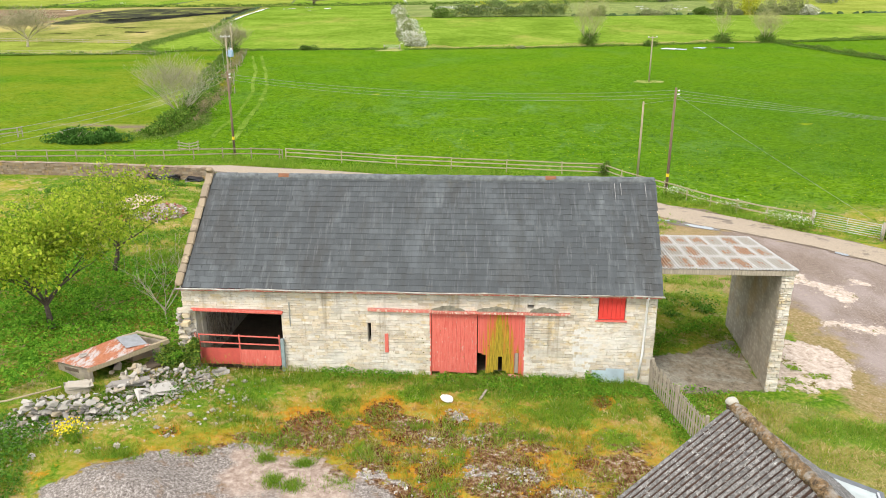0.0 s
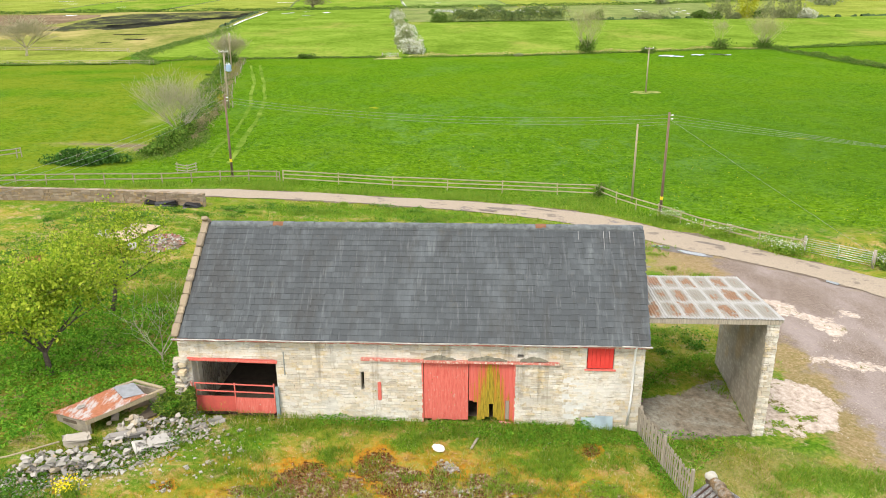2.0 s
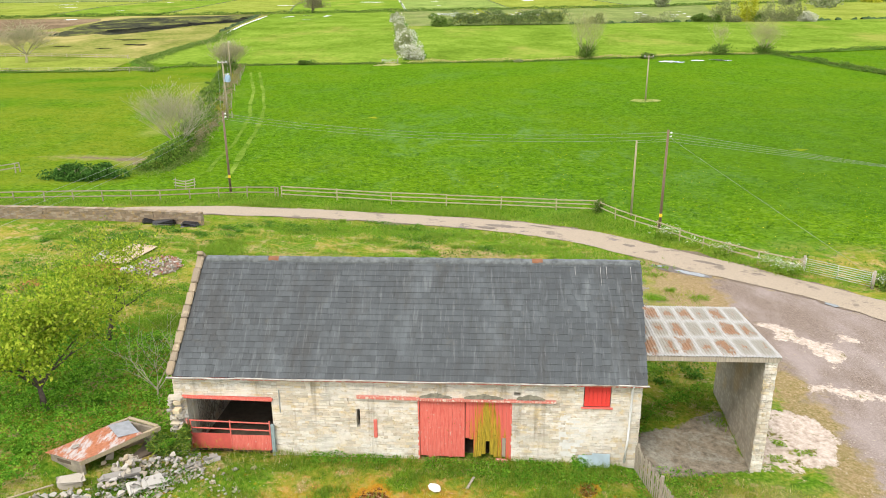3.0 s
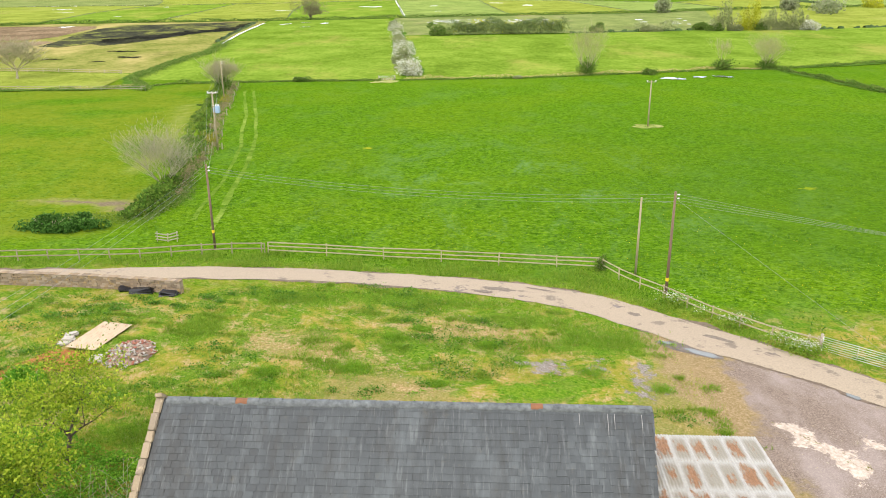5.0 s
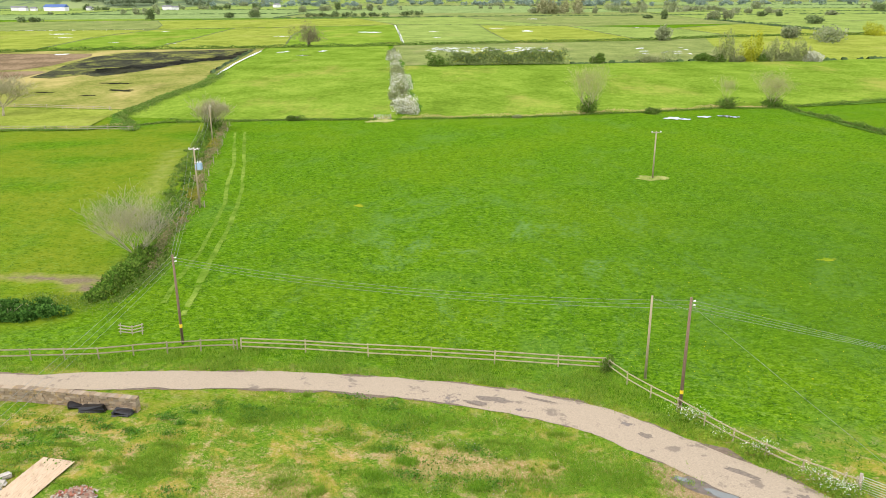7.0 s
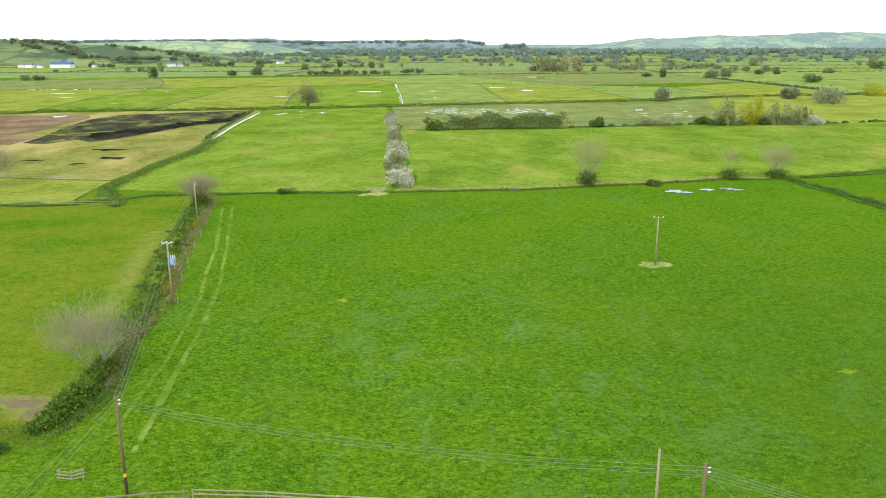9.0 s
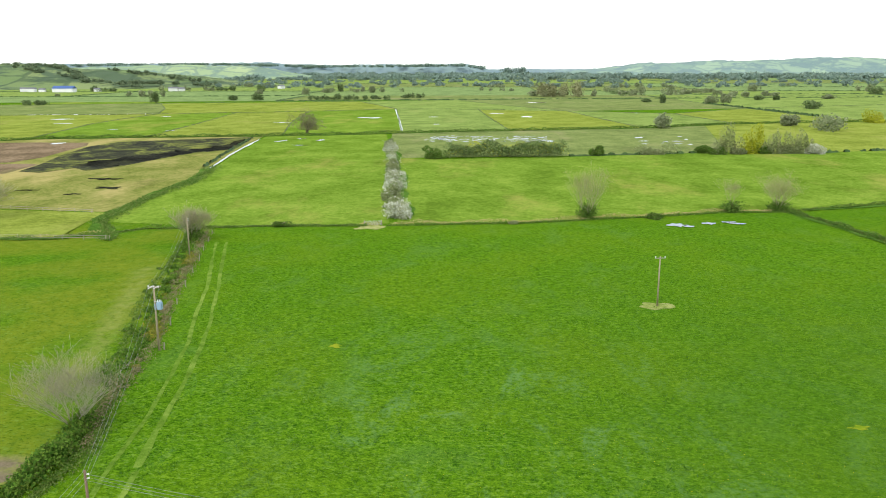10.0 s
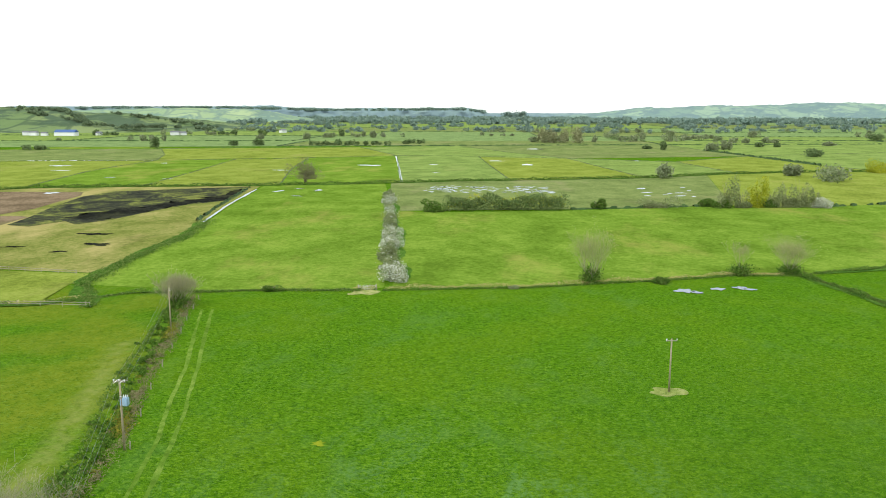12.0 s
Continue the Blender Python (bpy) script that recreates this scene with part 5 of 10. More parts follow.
def canopy():
    c = thing("lean_to_canopy", (10.3, 32.5, -0.9), "open lean-to with corrugated iron roof and one stone wall", "lean-to")
    zf, zb, yf, yb = 4.36, 3.32, 28.95, 36.1
    x0, x1 = 7.62, 12.95

    def z_at(y):
        return zf + (zb - zf) * (y - yf) / (yb - yf)
    # corrugated sheets, lapped in three rows
    rws = 3
    lrow = (yb - yf) / rws
    edges = [x0]
    while edges[-1] < x1 - 0.1:
        edges.append(min(x1, edges[-1] + 0.76))
    for i in range(len(edges) - 1):
        wcol = edges[i + 1] - edges[i]
        for j in range(rws):
            nx = 33
            V = []
            for b in range(5):
                y = yf - 0.12 + j * lrow + b / 4 * (lrow + 0.12)
                for a in range(nx):
                    x = edges[i] + a / (nx - 1) * (wcol + 0.05)
                    V.append((sx(x, y), y, z_at(y) + 0.08 - 0.006 * j + 0.012 * (i % 2) + 0.024 * math.sin((x - x0) * 2 * math.pi / 0.127)))
            F = [(b * nx + a, b * nx + a + 1, (b + 1) * nx + a + 1, (b + 1) * nx + a) for b in range(4) for a in range(nx - 1)]
            sheet = from_arrays("roof_sheet", V, F, CORRUGATED, True)
            core = [min(1.0, 2.6 * min(a, nx - 1 - a) / (nx - 1), 2.0 * min(b + 0.3, 4.3 - b) / 4) for b in range(5) for a in range(nx)]
            sheet.attributes.new("core", "FLOAT", "POINT").data.foreach_set("value", np.array(core, np.float32))
            child("roof_sheet", sheet, c)
    for y in (yf + 0.02, yf + 2.4, yf + 4.8, yb - 0.1):
        bar("purlin", (sx(x0 - 0.1, y), y, z_at(y) - 0.02), (sx(x1 + 0.05, y), y, z_at(y) - 0.02), 0.08, 0.14, WOOD_GREY, c)
    bar("front_beam", (7.6, yf - 0.05, z_at(yf) - 0.05), (12.95, yf - 0.05, z_at(yf) - 0.05), 0.06, 0.22, WOOD_GREY, c, "grey timber front beam")
    # the stone wall that carries it
    bm = bmesh.new()
    lo, hi = [], []
    for y in (29.0, 35.9):
        for x in (12.42, 12.86):
            lo.append(bm.verts.new((sx(x, y), y, -2.0)))
            hi.append(bm.verts.new((sx(x, y), y, z_at(y) - 0.09)))
    for a, b in ((0, 1), (1, 3), (3, 2), (2, 0)):
        bm.faces.new((lo[a], lo[b], hi[b], hi[a]))
    bm.faces.new(hi)
    bmesh.ops.recalc_face_normals(bm, faces=bm.faces[:])
    w = part("wall", bm, RENDERED, c, "roughly rendered stone wall")
    rng = random.Random(9)
    k = 0
    for x, z, ln, h in courses(12.40, 12.88, -1.3, 4.2, [], rng, 0.08, 0.17, 0.12, 0.34):
        m = pose(sx(x, 29.0), 29.0 - rng.uniform(0, 0.05), z, rng.uniform(-5, 5), rng.uniform(-4, 4), rng.uniform(-6, 6)) @ Matrix.Diagonal((ln - 0.02, 0.10, h - 0.02, 1))
        child("stone", WALL_STONES[k % 10], w, m)
        k += 1
    return c


def rendered():
    k = Nodes("patchy_render_on_stone")
    c = k.ramp(k.noise(1.1, 7, 0.7), (0.3, (0.26, 0.215, 0.16)), (0.5, (0.41, 0.36, 0.28)), (0.7, (0.50, 0.45, 0.37)))
    c = k.mix(k.step(k.cells(3.2, k.scaled(1, 1, 2.0)), 0.25, 0.6), c, k.mix(0.4, c, (0.22, 0.2, 0.17)))
    c = k.mix(k.step(k.noise(0.6, 5), 0.55, 0.7), c, k.mix(0.4, c, (0.42, 0.28, 0.12)))
    k.bump(k.noise(7, 7, 0.7), 0.7, 0.03)
    return k.done(c, 0.95, spec=0.15)


RENDERED = rendered()
canopy()


# ---- outbuilding with a corrugated cement roof, close below the camera ----
def outbuilding():
    A = Vector((6.96, 17.06, 5.36))
    d, r = Vector((0.257, -0.966, 0)), Vector((0.966, 0.257, 0))
    half, drop, length = 3.4, 2.70, 9.0
    o = thing("outbuilding", (A.x + d.x * 4.5, A.y + d.y * 4.5, 0), "low farm outbuilding with lichened corrugated cement roof", "outbuilding")
    for side in (-1, 1):
        nu, nv = 52 * 12 + 1, 9
        V, low = [], []
        for j in range(nv):
            v = j / (nv - 1)
            for i in range(nu):
                u = i / (nu - 1) * length - 0.16
                w = abs(math.sin(u / 0.173 * math.pi)) ** 0.7
                lap = 0.02 if v > 0.52 else 0.0
                V.append(tuple(A + d * u + r * side * half * v + Vector((0, 0, -drop * v + 0.085 * w - 0.06 - lap))))
                low.append(1 - w)
        F = [(j * nu + i, j * nu + i + 1, (j + 1) * nu + i + 1, (j + 1) * nu + i) for j in range(nv - 1) for i in range(nu - 1)]
        me = from_arrays("roof", V, F, ASBESTOS, True)
        # depth of the troughs, which the roof colour darkens to draw the grooves
        me.attributes.new("moss", "FLOAT", "POINT").data.foreach_set("value", np.array(low, np.float32))
        child("roof", me, o, None, "corrugated cement sheets spotted with lichen")
    rng = random.Random(5)
    for i in range(8):
        a, b = A + d * (i * 1.15 - 0.12), A + d * (i * 1.15 + 1.07)
        pts = [a.lerp(b, k / 14) + Vector((0, 0, rng.uniform(-0.02, 0.02))) for k in range(15)]
        tube("ridge_cap", pts, [0.155 + rng.uniform(-0.025, 0.025) + (0.02 if k == 0 else 0) for k in range(15)], LICHEN_RIDGE, o, 12, "thickly lichened ridge capping")
    bm = bmesh.new()
    bmesh.ops.create_icosphere(bm, subdivisions=3, radius=0.16)
    for v in bm.verts:
        v.co.z *= 0.75
        v.co *= 1 + 0.14 * math.sin(17 * v.co.x + 3) * math.cos(13 * v.co.y + 9 * v.co.z)
    bmesh.ops.transform(bm, matrix=Matrix.Translation(A - d * 0.14 + Vector((0, 0, 0.08))), verts=bm.verts[:])
    part("ridge_end", bm, LICHEN_PALE, o, "rounded ridge end crusted with pale lichen", True)
    for sd in (-1, 1):
        bar("barge_board", A + Vector((0, 0, -0.15)) - d * 0.12, A + r * half * sd - d * 0.12 + Vector((0, 0, -drop - 0.15)), 0.05, 0.16, WOOD_GREY, o, "weathered barge board")
    bm = bmesh.new()
    prof = [(-half + 0.25, -1.0), (half - 0.25, -1.0), (half - 0.25, A.z - drop + 0.02), (0, A.z - 0.20), (-half + 0.25, A.z - drop + 0.02)]
    f, k = [bm.verts.new(A + r * v + Vector((0, 0, z - A.z))) for v, z in prof], [bm.verts.new(A + d * (length - 0.3) + r * v + Vector((0, 0, z - A.z))) for v, z in prof]
    bm.faces.new(f)
    bm.faces.new(k[::-1])
    for i in (0, 1, 4):
        j = (i + 1) % 5
        bm.faces.new((f[i], k[i], k[j], f[j]))
    bmesh.ops.recalc_face_normals(bm, faces=bm.faces[:])
    part("wall", bm, RENDERED, o, "rendered stone walls")
    # a glazed lean-to on its far side
    g = thing("glazed_lean_to", (10.6, 17.0, -0.5), "small lean-to with a pale roof panel and grey frame", "lean-to")
    m = pose(9.83, 18.35, 2.72, 0, 0, -14.9)
    bm = bmesh.new()
    add_box(bm, 0.08, 1.5, -4.5, -0.05, -3.6, -0.42, m)
    part("body", bm, RENDERED, g)
    tilt = m @ Matrix.Rotation(radians(14), 4, "Y")
    bm = bmesh.new()
    add_box(bm, -0.05, 1.75, -4.6, 0.1, -0.02, 0.03, tilt)
    part("roof", bm, SLATE_TRIM, g, "dark grey roof frame")
    bm = bmesh.new()
    add_box(bm, 0.22, 1.5, -4.3, -0.16, 0.034, 0.06, tilt)
    bmesh.ops.bevel(bm, geom=bm.edges[:], offset=0.012, segments=1, affect="EDGES")
    part("roof_panel", bm, MILKY, g, "milky translucent roof panel streaked with algae")
    for x in (0.17, 1.55):
        bm = bmesh.new()
        add_box(bm, x - 0.03, x + 0.03, -4.4, -0.1, 0.034, 0.085, tilt)
        part("glazing_bar", bm, GALV, g)


def lichen_ridge():
    k = Nodes("lichened_cement_ridge")
    c = k.ramp(k.noise(5, 9, 0.82), (0.38, (0.040, 0.028, 0.020)), (0.47, (0.11, 0.078, 0.045)), (0.54, (0.20, 0.125, 0.06)), (0.60, (0.22, 0.20, 0.165)), (0.68, (0.48, 0.46, 0.40)))
    c = k.mix(k.step(k.noise(1.6, 6, 0.7), 0.52, 0.62), c, k.mix(0.6, c, (0.26, 0.25, 0.22)))
    k.bump(k.noise(12, 7, 0.75), 0.8, 0.03)
    return k.done(c, 0.97, spec=0.1)


LICHEN_RIDGE = lichen_ridge()
LICHEN_PALE = stone_material("pale_crusted_lichen", (0.46, 0.44, 0.37), (0.52, 0.49, 0.41), spots=0.6, lichen_amount=-0.1)
SLATE_TRIM = plain("dark_grey_trim", (0.11, 0.12, 0.13), 0.6, 0, 0.2)
MILKY = plain("milky_roof_plastic", (0.32, 0.36, 0.345), 0.35, 0, 0.25, 1.6)
outbuilding()


# ---- fences, gates and poles ----
def rail_fence(name, line, spacing, rails, height, post_mat, rail_mat, label, seed, lean=0.02):
    f = thing(name, (line[0][0], line[0][1], float(land(*line[0]))), label, "fence")
    pts = along(line, spacing) + [line[-1]]
    rng = random.Random(seed)
    tops = []
    for x, y in pts:
        z = float(land(x, y))
        dx, dy = rng.uniform(-lean, lean) * 3, rng.uniform(-lean, lean) * 3
        bar("post", (x, y, z - 0.3), (x + dx, y + dy, z + height + rng.choice((-0.05, 0.0, 0.04))), 0.10, 0.08, post_mat, f, up=(0, 1, 0))
        tops.append(Vector((x, y, z)))
    for a, b in zip(tops, tops[1:]):
        n = (b - a).cross(Vector((0, 0, 1))).normalized() * 0.07
        for h in rails:
            j = rng.uniform(-0.03, 0.03)
            bar("rail", a + n + Vector((0, 0, h + j)), b + n + Vector((0, 0, h + rng.uniform(-0.03, 0.03))), 0.035, 0.105, rail_mat, f, bevel=0.006)
    return f


rail_fence("post_and_rail_fence", [(-62, 64.0), (-38.3, 67.8), (-28.8, 69.0), (-18.4, 72.3)], 2.6, (0.5, 1.0), 1.05, RAIL_GREY, RAIL_GREY, "weathered brown two-rail timber fence beside the lane", 21)
rail_fence("post_and_rail_fence", [(-18.1, 72.4), (-11.0, 73.3), (-1.8, 73.3), (4.0, 73.0), (12.0, 72.4)], 5.3, (0.38, 0.78, 1.14), 1.2, RAIL_WOOD, RAIL_WOOD, "pale weathered three-rail timber fence along the meadow", 22)
rail_fence("post_and_rail_fence", [(12.4, 72.2), (13.0, 70.8), (14.4, 68.5), (16.9, 65.4), (19.8, 60.9), (22.6, 57.7), (24.9, 56.0)], 2.5, (0.55, 1.04), 1.15, RAIL_WOOD, RAIL_WOOD, "pale weathered two-rail timber fence beside the lane", 23)
rail_fence("wire_fence", [(-57, 61.7), (-52.2, 74.2), (-48.3, 79.9)], 2.2, (0.55, 1.0), 1.1, WOOD_GREY, WOOD_GREY, "old grey timber paddock fence", 24)
rail_fence("wire_fence", [(-150, 231), (-122, 228), (-100, 224)], 5.0, (0.5, 1.0), 1.2, WOOD_GREY, WOOD_GREY, "far grey field fence", 25)
rail_fence("wire_fence", [(-120, 189), (-92, 190.5), (-79, 190)], 5.0, (0.5, 1.0), 1.2, WOOD_GREY, WOOD_GREY, "far grey field fence", 26)


def steel_gate(a, b, label):
    a, b = Vector((*a, float(land(*a)))), Vector((*b, float(land(*b))))
    g = thing("field_gate", a, label, "gate")
    for i in range(7):
        z = Vector((0, 0, 0.18 + i * 0.165))
        tube("bar", [a + z, b + z], [0.02, 0.02], GALV, g, 6)
    for t in (0.0, 0.5, 1.0):
        p = a.lerp(b, t)
        tube("stile", [p + Vector((0, 0, 0.15)), p + Vector((0, 0, 1.20))], [0.024, 0.024], GALV, g, 6)
    for p, k in ((a, -0.12), (b, 0.12)):
        q = p + (b - a).normalized() * k
        gp = thing("gate_post", q, "stout weathered timber gate post", "gate post", "gate posts by the lane")
        tube("post", [q + Vector((0, 0, -0.3)), q + Vector((0, 0, 1.35))], [0.11, 0.10], WOOD_GREY, gp, 10)


steel_gate((25.2, 56.0), (28.6, 53.0), "galvanised seven-bar steel field gate, closed")
steel_gate((-25.5, 211.0), (-21.6, 211.6), "far galvanised field gate")


def pole(name, x, y, height, r, material, label, band=False, arm=0.0, arm_turn=0.0, pots=2):
    z = float(land(x, y))
    p = thing(name, (x, y, z), label, "utility pole", "utility poles")
    tube("shaft", [(x, y, z - 0.3), (x, y, z + height * 0.5), (x, y, z + height)], [r, r * 0.88, r * 0.72], material, p, 10)
    c, s = math.cos(radians(arm_turn)), math.sin(radians(arm_turn))
    if arm:
        bar("crossarm", (x - c * arm, y - s * arm - 0.12, z + height - 0.25), (x + c * arm, y + s * arm - 0.12, z + height - 0.25), 0.09, 0.10, WOOD_GREY, p, "timber crossarm")
        for u in (-0.9, 0.0, 0.9) if pots == 3 else (-0.9, 0.9):
            tube("insulator", [(x + c * arm * u, y + s * arm * u - 0.12, z + height - 0.2), (x + c * arm * u, y + s * arm * u - 0.12, z + height + 0.02)], [0.05, 0.07], WHITE_PAINT, p, 8, "pale insulator")
    else:
        for k in range(pots):
            tube("insulator", [(x + r, y - 0.05, z + height - 0.25 - 0.3 * k), (x + r + 0.18, y - 0.05, z + height - 0.22 - 0.3 * k)], [0.03, 0.06], WHITE_PAINT, p, 8, "pale insulator")
    if band:
        tube("warning_plate", [(x, y, z + 1.55), (x, y, z + 1.85)], [r * 0.99 + 0.006] * 2, YELLOW, p, 10, "yellow warning plate", caps=False)
    return p


pole("utility_pole", 16.6, 65.8, 9.1, 0.13, WOOD_POLE, "brown timber utility pole with yellow plate by the lane fence", True)
pole("stay_pole", 15.1, 71.0, 7.2, 0.11, WOOD_PALE, "pale bare timber pole behind the fence", pots=0)
pole("utility_pole", -23.1, 72.6, 7.95, 0.12, WOOD_POLE, "dark timber utility pole with yellow plate beside the fence", True)
p2 = pole("utility_pole", -38.0, 118.7, 8.6, 0.15, WOOD_PALE, "grey timber pole with crossarms and pale blue transformer", False, 0.7, 0, 3)
zt = float(land(-38.0, 118.7))
bm = bmesh.new()
add_box(bm, -37.72, -37.05, 118.3, 118.9, zt + 5.5, zt + 6.5)
bmesh.ops.bevel(bm, geom=bm.edges[:], offset=0.08, segments=2, affect="EDGES")
part("transformer", bm, BLUE_TANK, p2, "pale blue steel transformer tank")
for x in (-37.85, -37.15):
    bar("radiator", (x, 118.26, zt + 5.6), (x, 118.26, zt + 6.35), 0.10, 0.06, BLUE_TANK, p2, up=(0, 1, 0))
for x in (-37.6, -37.38, -37.16):
    tube("bushing", [(x, 118.6, zt + 6.5), (x, 118.6, zt + 6.8)], [0.06, 0.04], WHITE_PAINT, p2, 8)
bar("crossarm", (-38.75, 119.1, zt + 8.35), (-37.25, 119.1, zt + 8.35), 0.09, 0.10, WOOD_GREY, p2)
for x in (-38.35, -37.65):
    bar("arm_strut", (x, 117.9, zt + 8.42), (x, 119.15, zt + 8.42), 0.06, 0.05, WHITE_PAINT, p2)
bar("brace", (-38.1, 118.6, zt + 6.6), (-37.2, 118.6, zt + 6.4), 0.05, 0.06, GALV, p2)
pole("utility_pole", -53.6, 170.5, 8.3, 0.14, WOOD_PALE, "far timber utility pole above the hedge", False, 0.0)
pole("utility_pole", 31.0, 146.0, 8.1, 0.14, WOOD_PALE, "timber utility pole with a short crossarm alone in the meadow", False, 0.85, 8)


def wire(name, a, b, sag, label="thin overhead power line", r=0.008, n=18):
    a, b = Vector(a), Vector(b)
    pts = [a.lerp(b, i / n) - Vector((0, 0, 4 * sag * (i / n) * (1 - i / n))) for i in range(n + 1)]
    V, F = tube_arrays(pts, [r] * (n + 1), 4)
    return tagged(new(name, from_arrays(name, [tuple(v) for v in V], F, WIRE)), label, "wire", "overhead wires")


WIRE_END = (-19.0, 15.0, 11.0)
zL, zR, z2, z3 = (float(land(*q)) for q in ((-23.1, 72.6), (16.6, 65.8), (-38.0, 118.7), (-53.6, 170.5)))
for k, off in enumerate((-0.5, 0.0, 0.5)):
    wire("power_line", (-23.1 + off * 0.3, 72.6, zL + 7.8 - 0.25 * k), (-38.0 + off * 1.5, 118.7, z2 + 8.4), 0.7)
    wire("power_line", (-38.0 + off * 1.5, 118.7, z2 + 8.4), (-53.6 + off, 170.5, z3 + 8.1), 0.8)
    wire("power_line", (-23.1 + off * 0.3, 72.6, zL + 7.8 - 0.25 * k), (WIRE_END[0] + off, WIRE_END[1], WIRE_END[2] - 0.2 * k), 0.9)
for k in range(3):
    wire("power_line", (-23.0, 72.6, zL + 7.7 - 0.25 * k), (16.7, 65.8, zR + 8.9 - 0.3 * k), 0.9)
for k in range(4):
    wire("power_line", (16.7, 65.8, zR + 8.9 - 0.25 * k), (75, 37.5 + 0.3 * k, 3.4 + 0.5 * k), 0.5)
wire("service_line", (16.7, 65.7, zR + 8.5), (29.4, 50.6, -1.9), 0.05, "thin stay wire running down to the verge")
wire("stay_wire", (16.6, 65.9, zR + 8.1), (15.1, 71.0, float(land(15.1, 71.0)) + 7.0), 0.0)


# ---- picket fence by the barn's corner ----
def picket_fence():
    f = thing("picket_fence", (7.7, 27.9, -0.2), "leaning grey timber picket fence at the barn corner", "fence")
    a, b = Vector((7.45, 27.75, 0)), Vector((8.45, 23.6, 0))
    n = 27
    rng = random.Random(4)
    for i in range(n):
        p = a.lerp(b, i / (n - 1))
        z = float(land(p.x, p.y)) + 0.12
        top = 0.98 + rng.uniform(-0.03, 0.04) - 0.002 * i
        lean = Vector((rng.uniform(-0.03, 0.03), rng.uniform(-0.03, 0.03), 0))
        bar("picket", (p.x, p.y, round(z, 2)), Vector((p.x, p.y, round(top + 0.05, 2))) + lean, 0.085, 0.02, WOOD_GREY, f, up=(1, 0.24, 0), bevel=0.004)
    for u in (0.0, 0.5, 1.0):
        p = a.lerp(b, u) + Vector((0.07, 0.0, 0))
        bar("post", (p.x, p.y, -0.6), (p.x, p.y, 1.1), 0.12, 0.10, WOOD_GREY, f, up=(0, 1, 0))
    for h in (0.35, 0.8):
        bar("rail", a + Vector((0.035, 0, h)), b + Vector((0.035, 0, h)), 0.04, 0.08, WOOD_GREY, f)


picket_fence()


def hurdle():
    h = thing("sheep_hurdle", (-28.2, 74.2, float(land(-28.2, 74.2))), "small broken timber hurdle leaning in the meadow", "hurdle")
    z = float(land(-28.2, 74.2))
    for k in range(3):
        bar("rail", (-29.3, 74.2, z + 0.30 + 0.30 * k), (-28.2, 74.35, z + 0.12 + 0.27 * k), 0.04, 0.09, WOOD_GREY, h)
        bar("rail", (-28.2, 74.35, z + 0.12 + 0.27 * k), (-27.2, 74.5, z + 0.32 + 0.30 * k), 0.04, 0.09, WOOD_GREY, h)
    for x, dz in ((-29.2, 0.1), (-28.2, -0.1), (-27.3, 0.1)):
        bar("upright", (x, 74.3, z - 0.1), (x + 0.05, 74.35, z + 0.95 + dz), 0.07, 0.05, WOOD_GREY, h, up=(0, 1, 0))


hurdle()


def rough_block(name, size, at, turn, material, parent=None, seed=1, label="", category="", bev=0.04, tilt=0.0, jit=0.03):
    """A block with knocked corners, at a place on its base."""
    rng = random.Random(seed)
    bm = bmesh.new()
    add_box(bm, -size[0] / 2, size[0] / 2, -size[1] / 2, size[1] / 2, 0, size[2])
    bmesh.ops.bevel(bm, geom=bm.edges[:], offset=bev, segments=2, affect="EDGES")
    for v in bm.verts:
        v.co += Vector([rng.uniform(-jit, jit) for _ in range(3)])
    bmesh.ops.transform(bm, matrix=pose(*at, tilt, tilt * 0.6, turn), verts=bm.verts[:])
    ob = part(name, bm, material, parent, label)
    if category:
        tagged(ob, "", category)
    return ob


def unit_rock(seed, material):
    """An angular broken stone: the hull of a few random points."""
    rng = random.Random(seed)
    bm = bmesh.new()
    for _ in range(9):
        v = Vector((rng.gauss(0, 1), rng.gauss(0, 1), rng.gauss(0, 1))).normalized()
        m = max(abs(v.x), abs(v.y), abs(v.z))
        bm.verts.new(v * 0.5 * (0.35 + 0.65 / m))
    bmesh.ops.convex_hull(bm, input=bm.verts[:])
    bmesh.ops.delete(bm, geom=[v for v in bm.verts if not v.link_faces], context="VERTS")
    me = bpy.data.meshes.new("stone")
    bm.to_mesh(me)
    bm.free()
    me.materials.append(material)
    return me


RUBBLE_STONES = [unit_rock(40 + i, RUBBLE) for i in range(9)]
PALE_STONES = [unit_rock(55 + i, PALE_RUBBLE) for i in range(5)]


# ---- ruined pillar, pen and rubble left of the barn ----
def ruined_stub():
    s = thing("ruined_wall", (-11.0, 27.6, 0.3), "broken stone wall stub hung with ivy", "ruined wall")
    rng = random.Random(8)
    z, k = 0.2, 0
    while z < 2.74:
        h = rng.uniform(0.11, 0.18)
        reach = max(0.10, 0.55 - 0.18 * z + rng.uniform(-0.16, 0.16))
        y = 28.0
        while y > 28.0 - reach:
            ln = rng.uniform(0.18, 0.32)
            for x in (-11.22, -10.93):
                if y < 27.8 and rng.random() < 0.22:
                    continue
                m = pose(x + rng.uniform(-0.05, 0.06), y - ln / 2, z + h / 2, rng.uniform(-8, 8), rng.uniform(-8, 8), 90 + rng.uniform(-14, 14)) @ Matrix.Diagonal((ln, 0.31, h - 0.008, 1))
                child("stone", (WALL_STONES + RUBBLE_STONES)[rng.randrange(19)], s, m)
                k += 1
            y -= ln
        z += h


ruined_stub()


SHEET_GREY = plain("dull_metal_sheet", (0.25, 0.26, 0.27), 0.6, 0.2, 0.2)


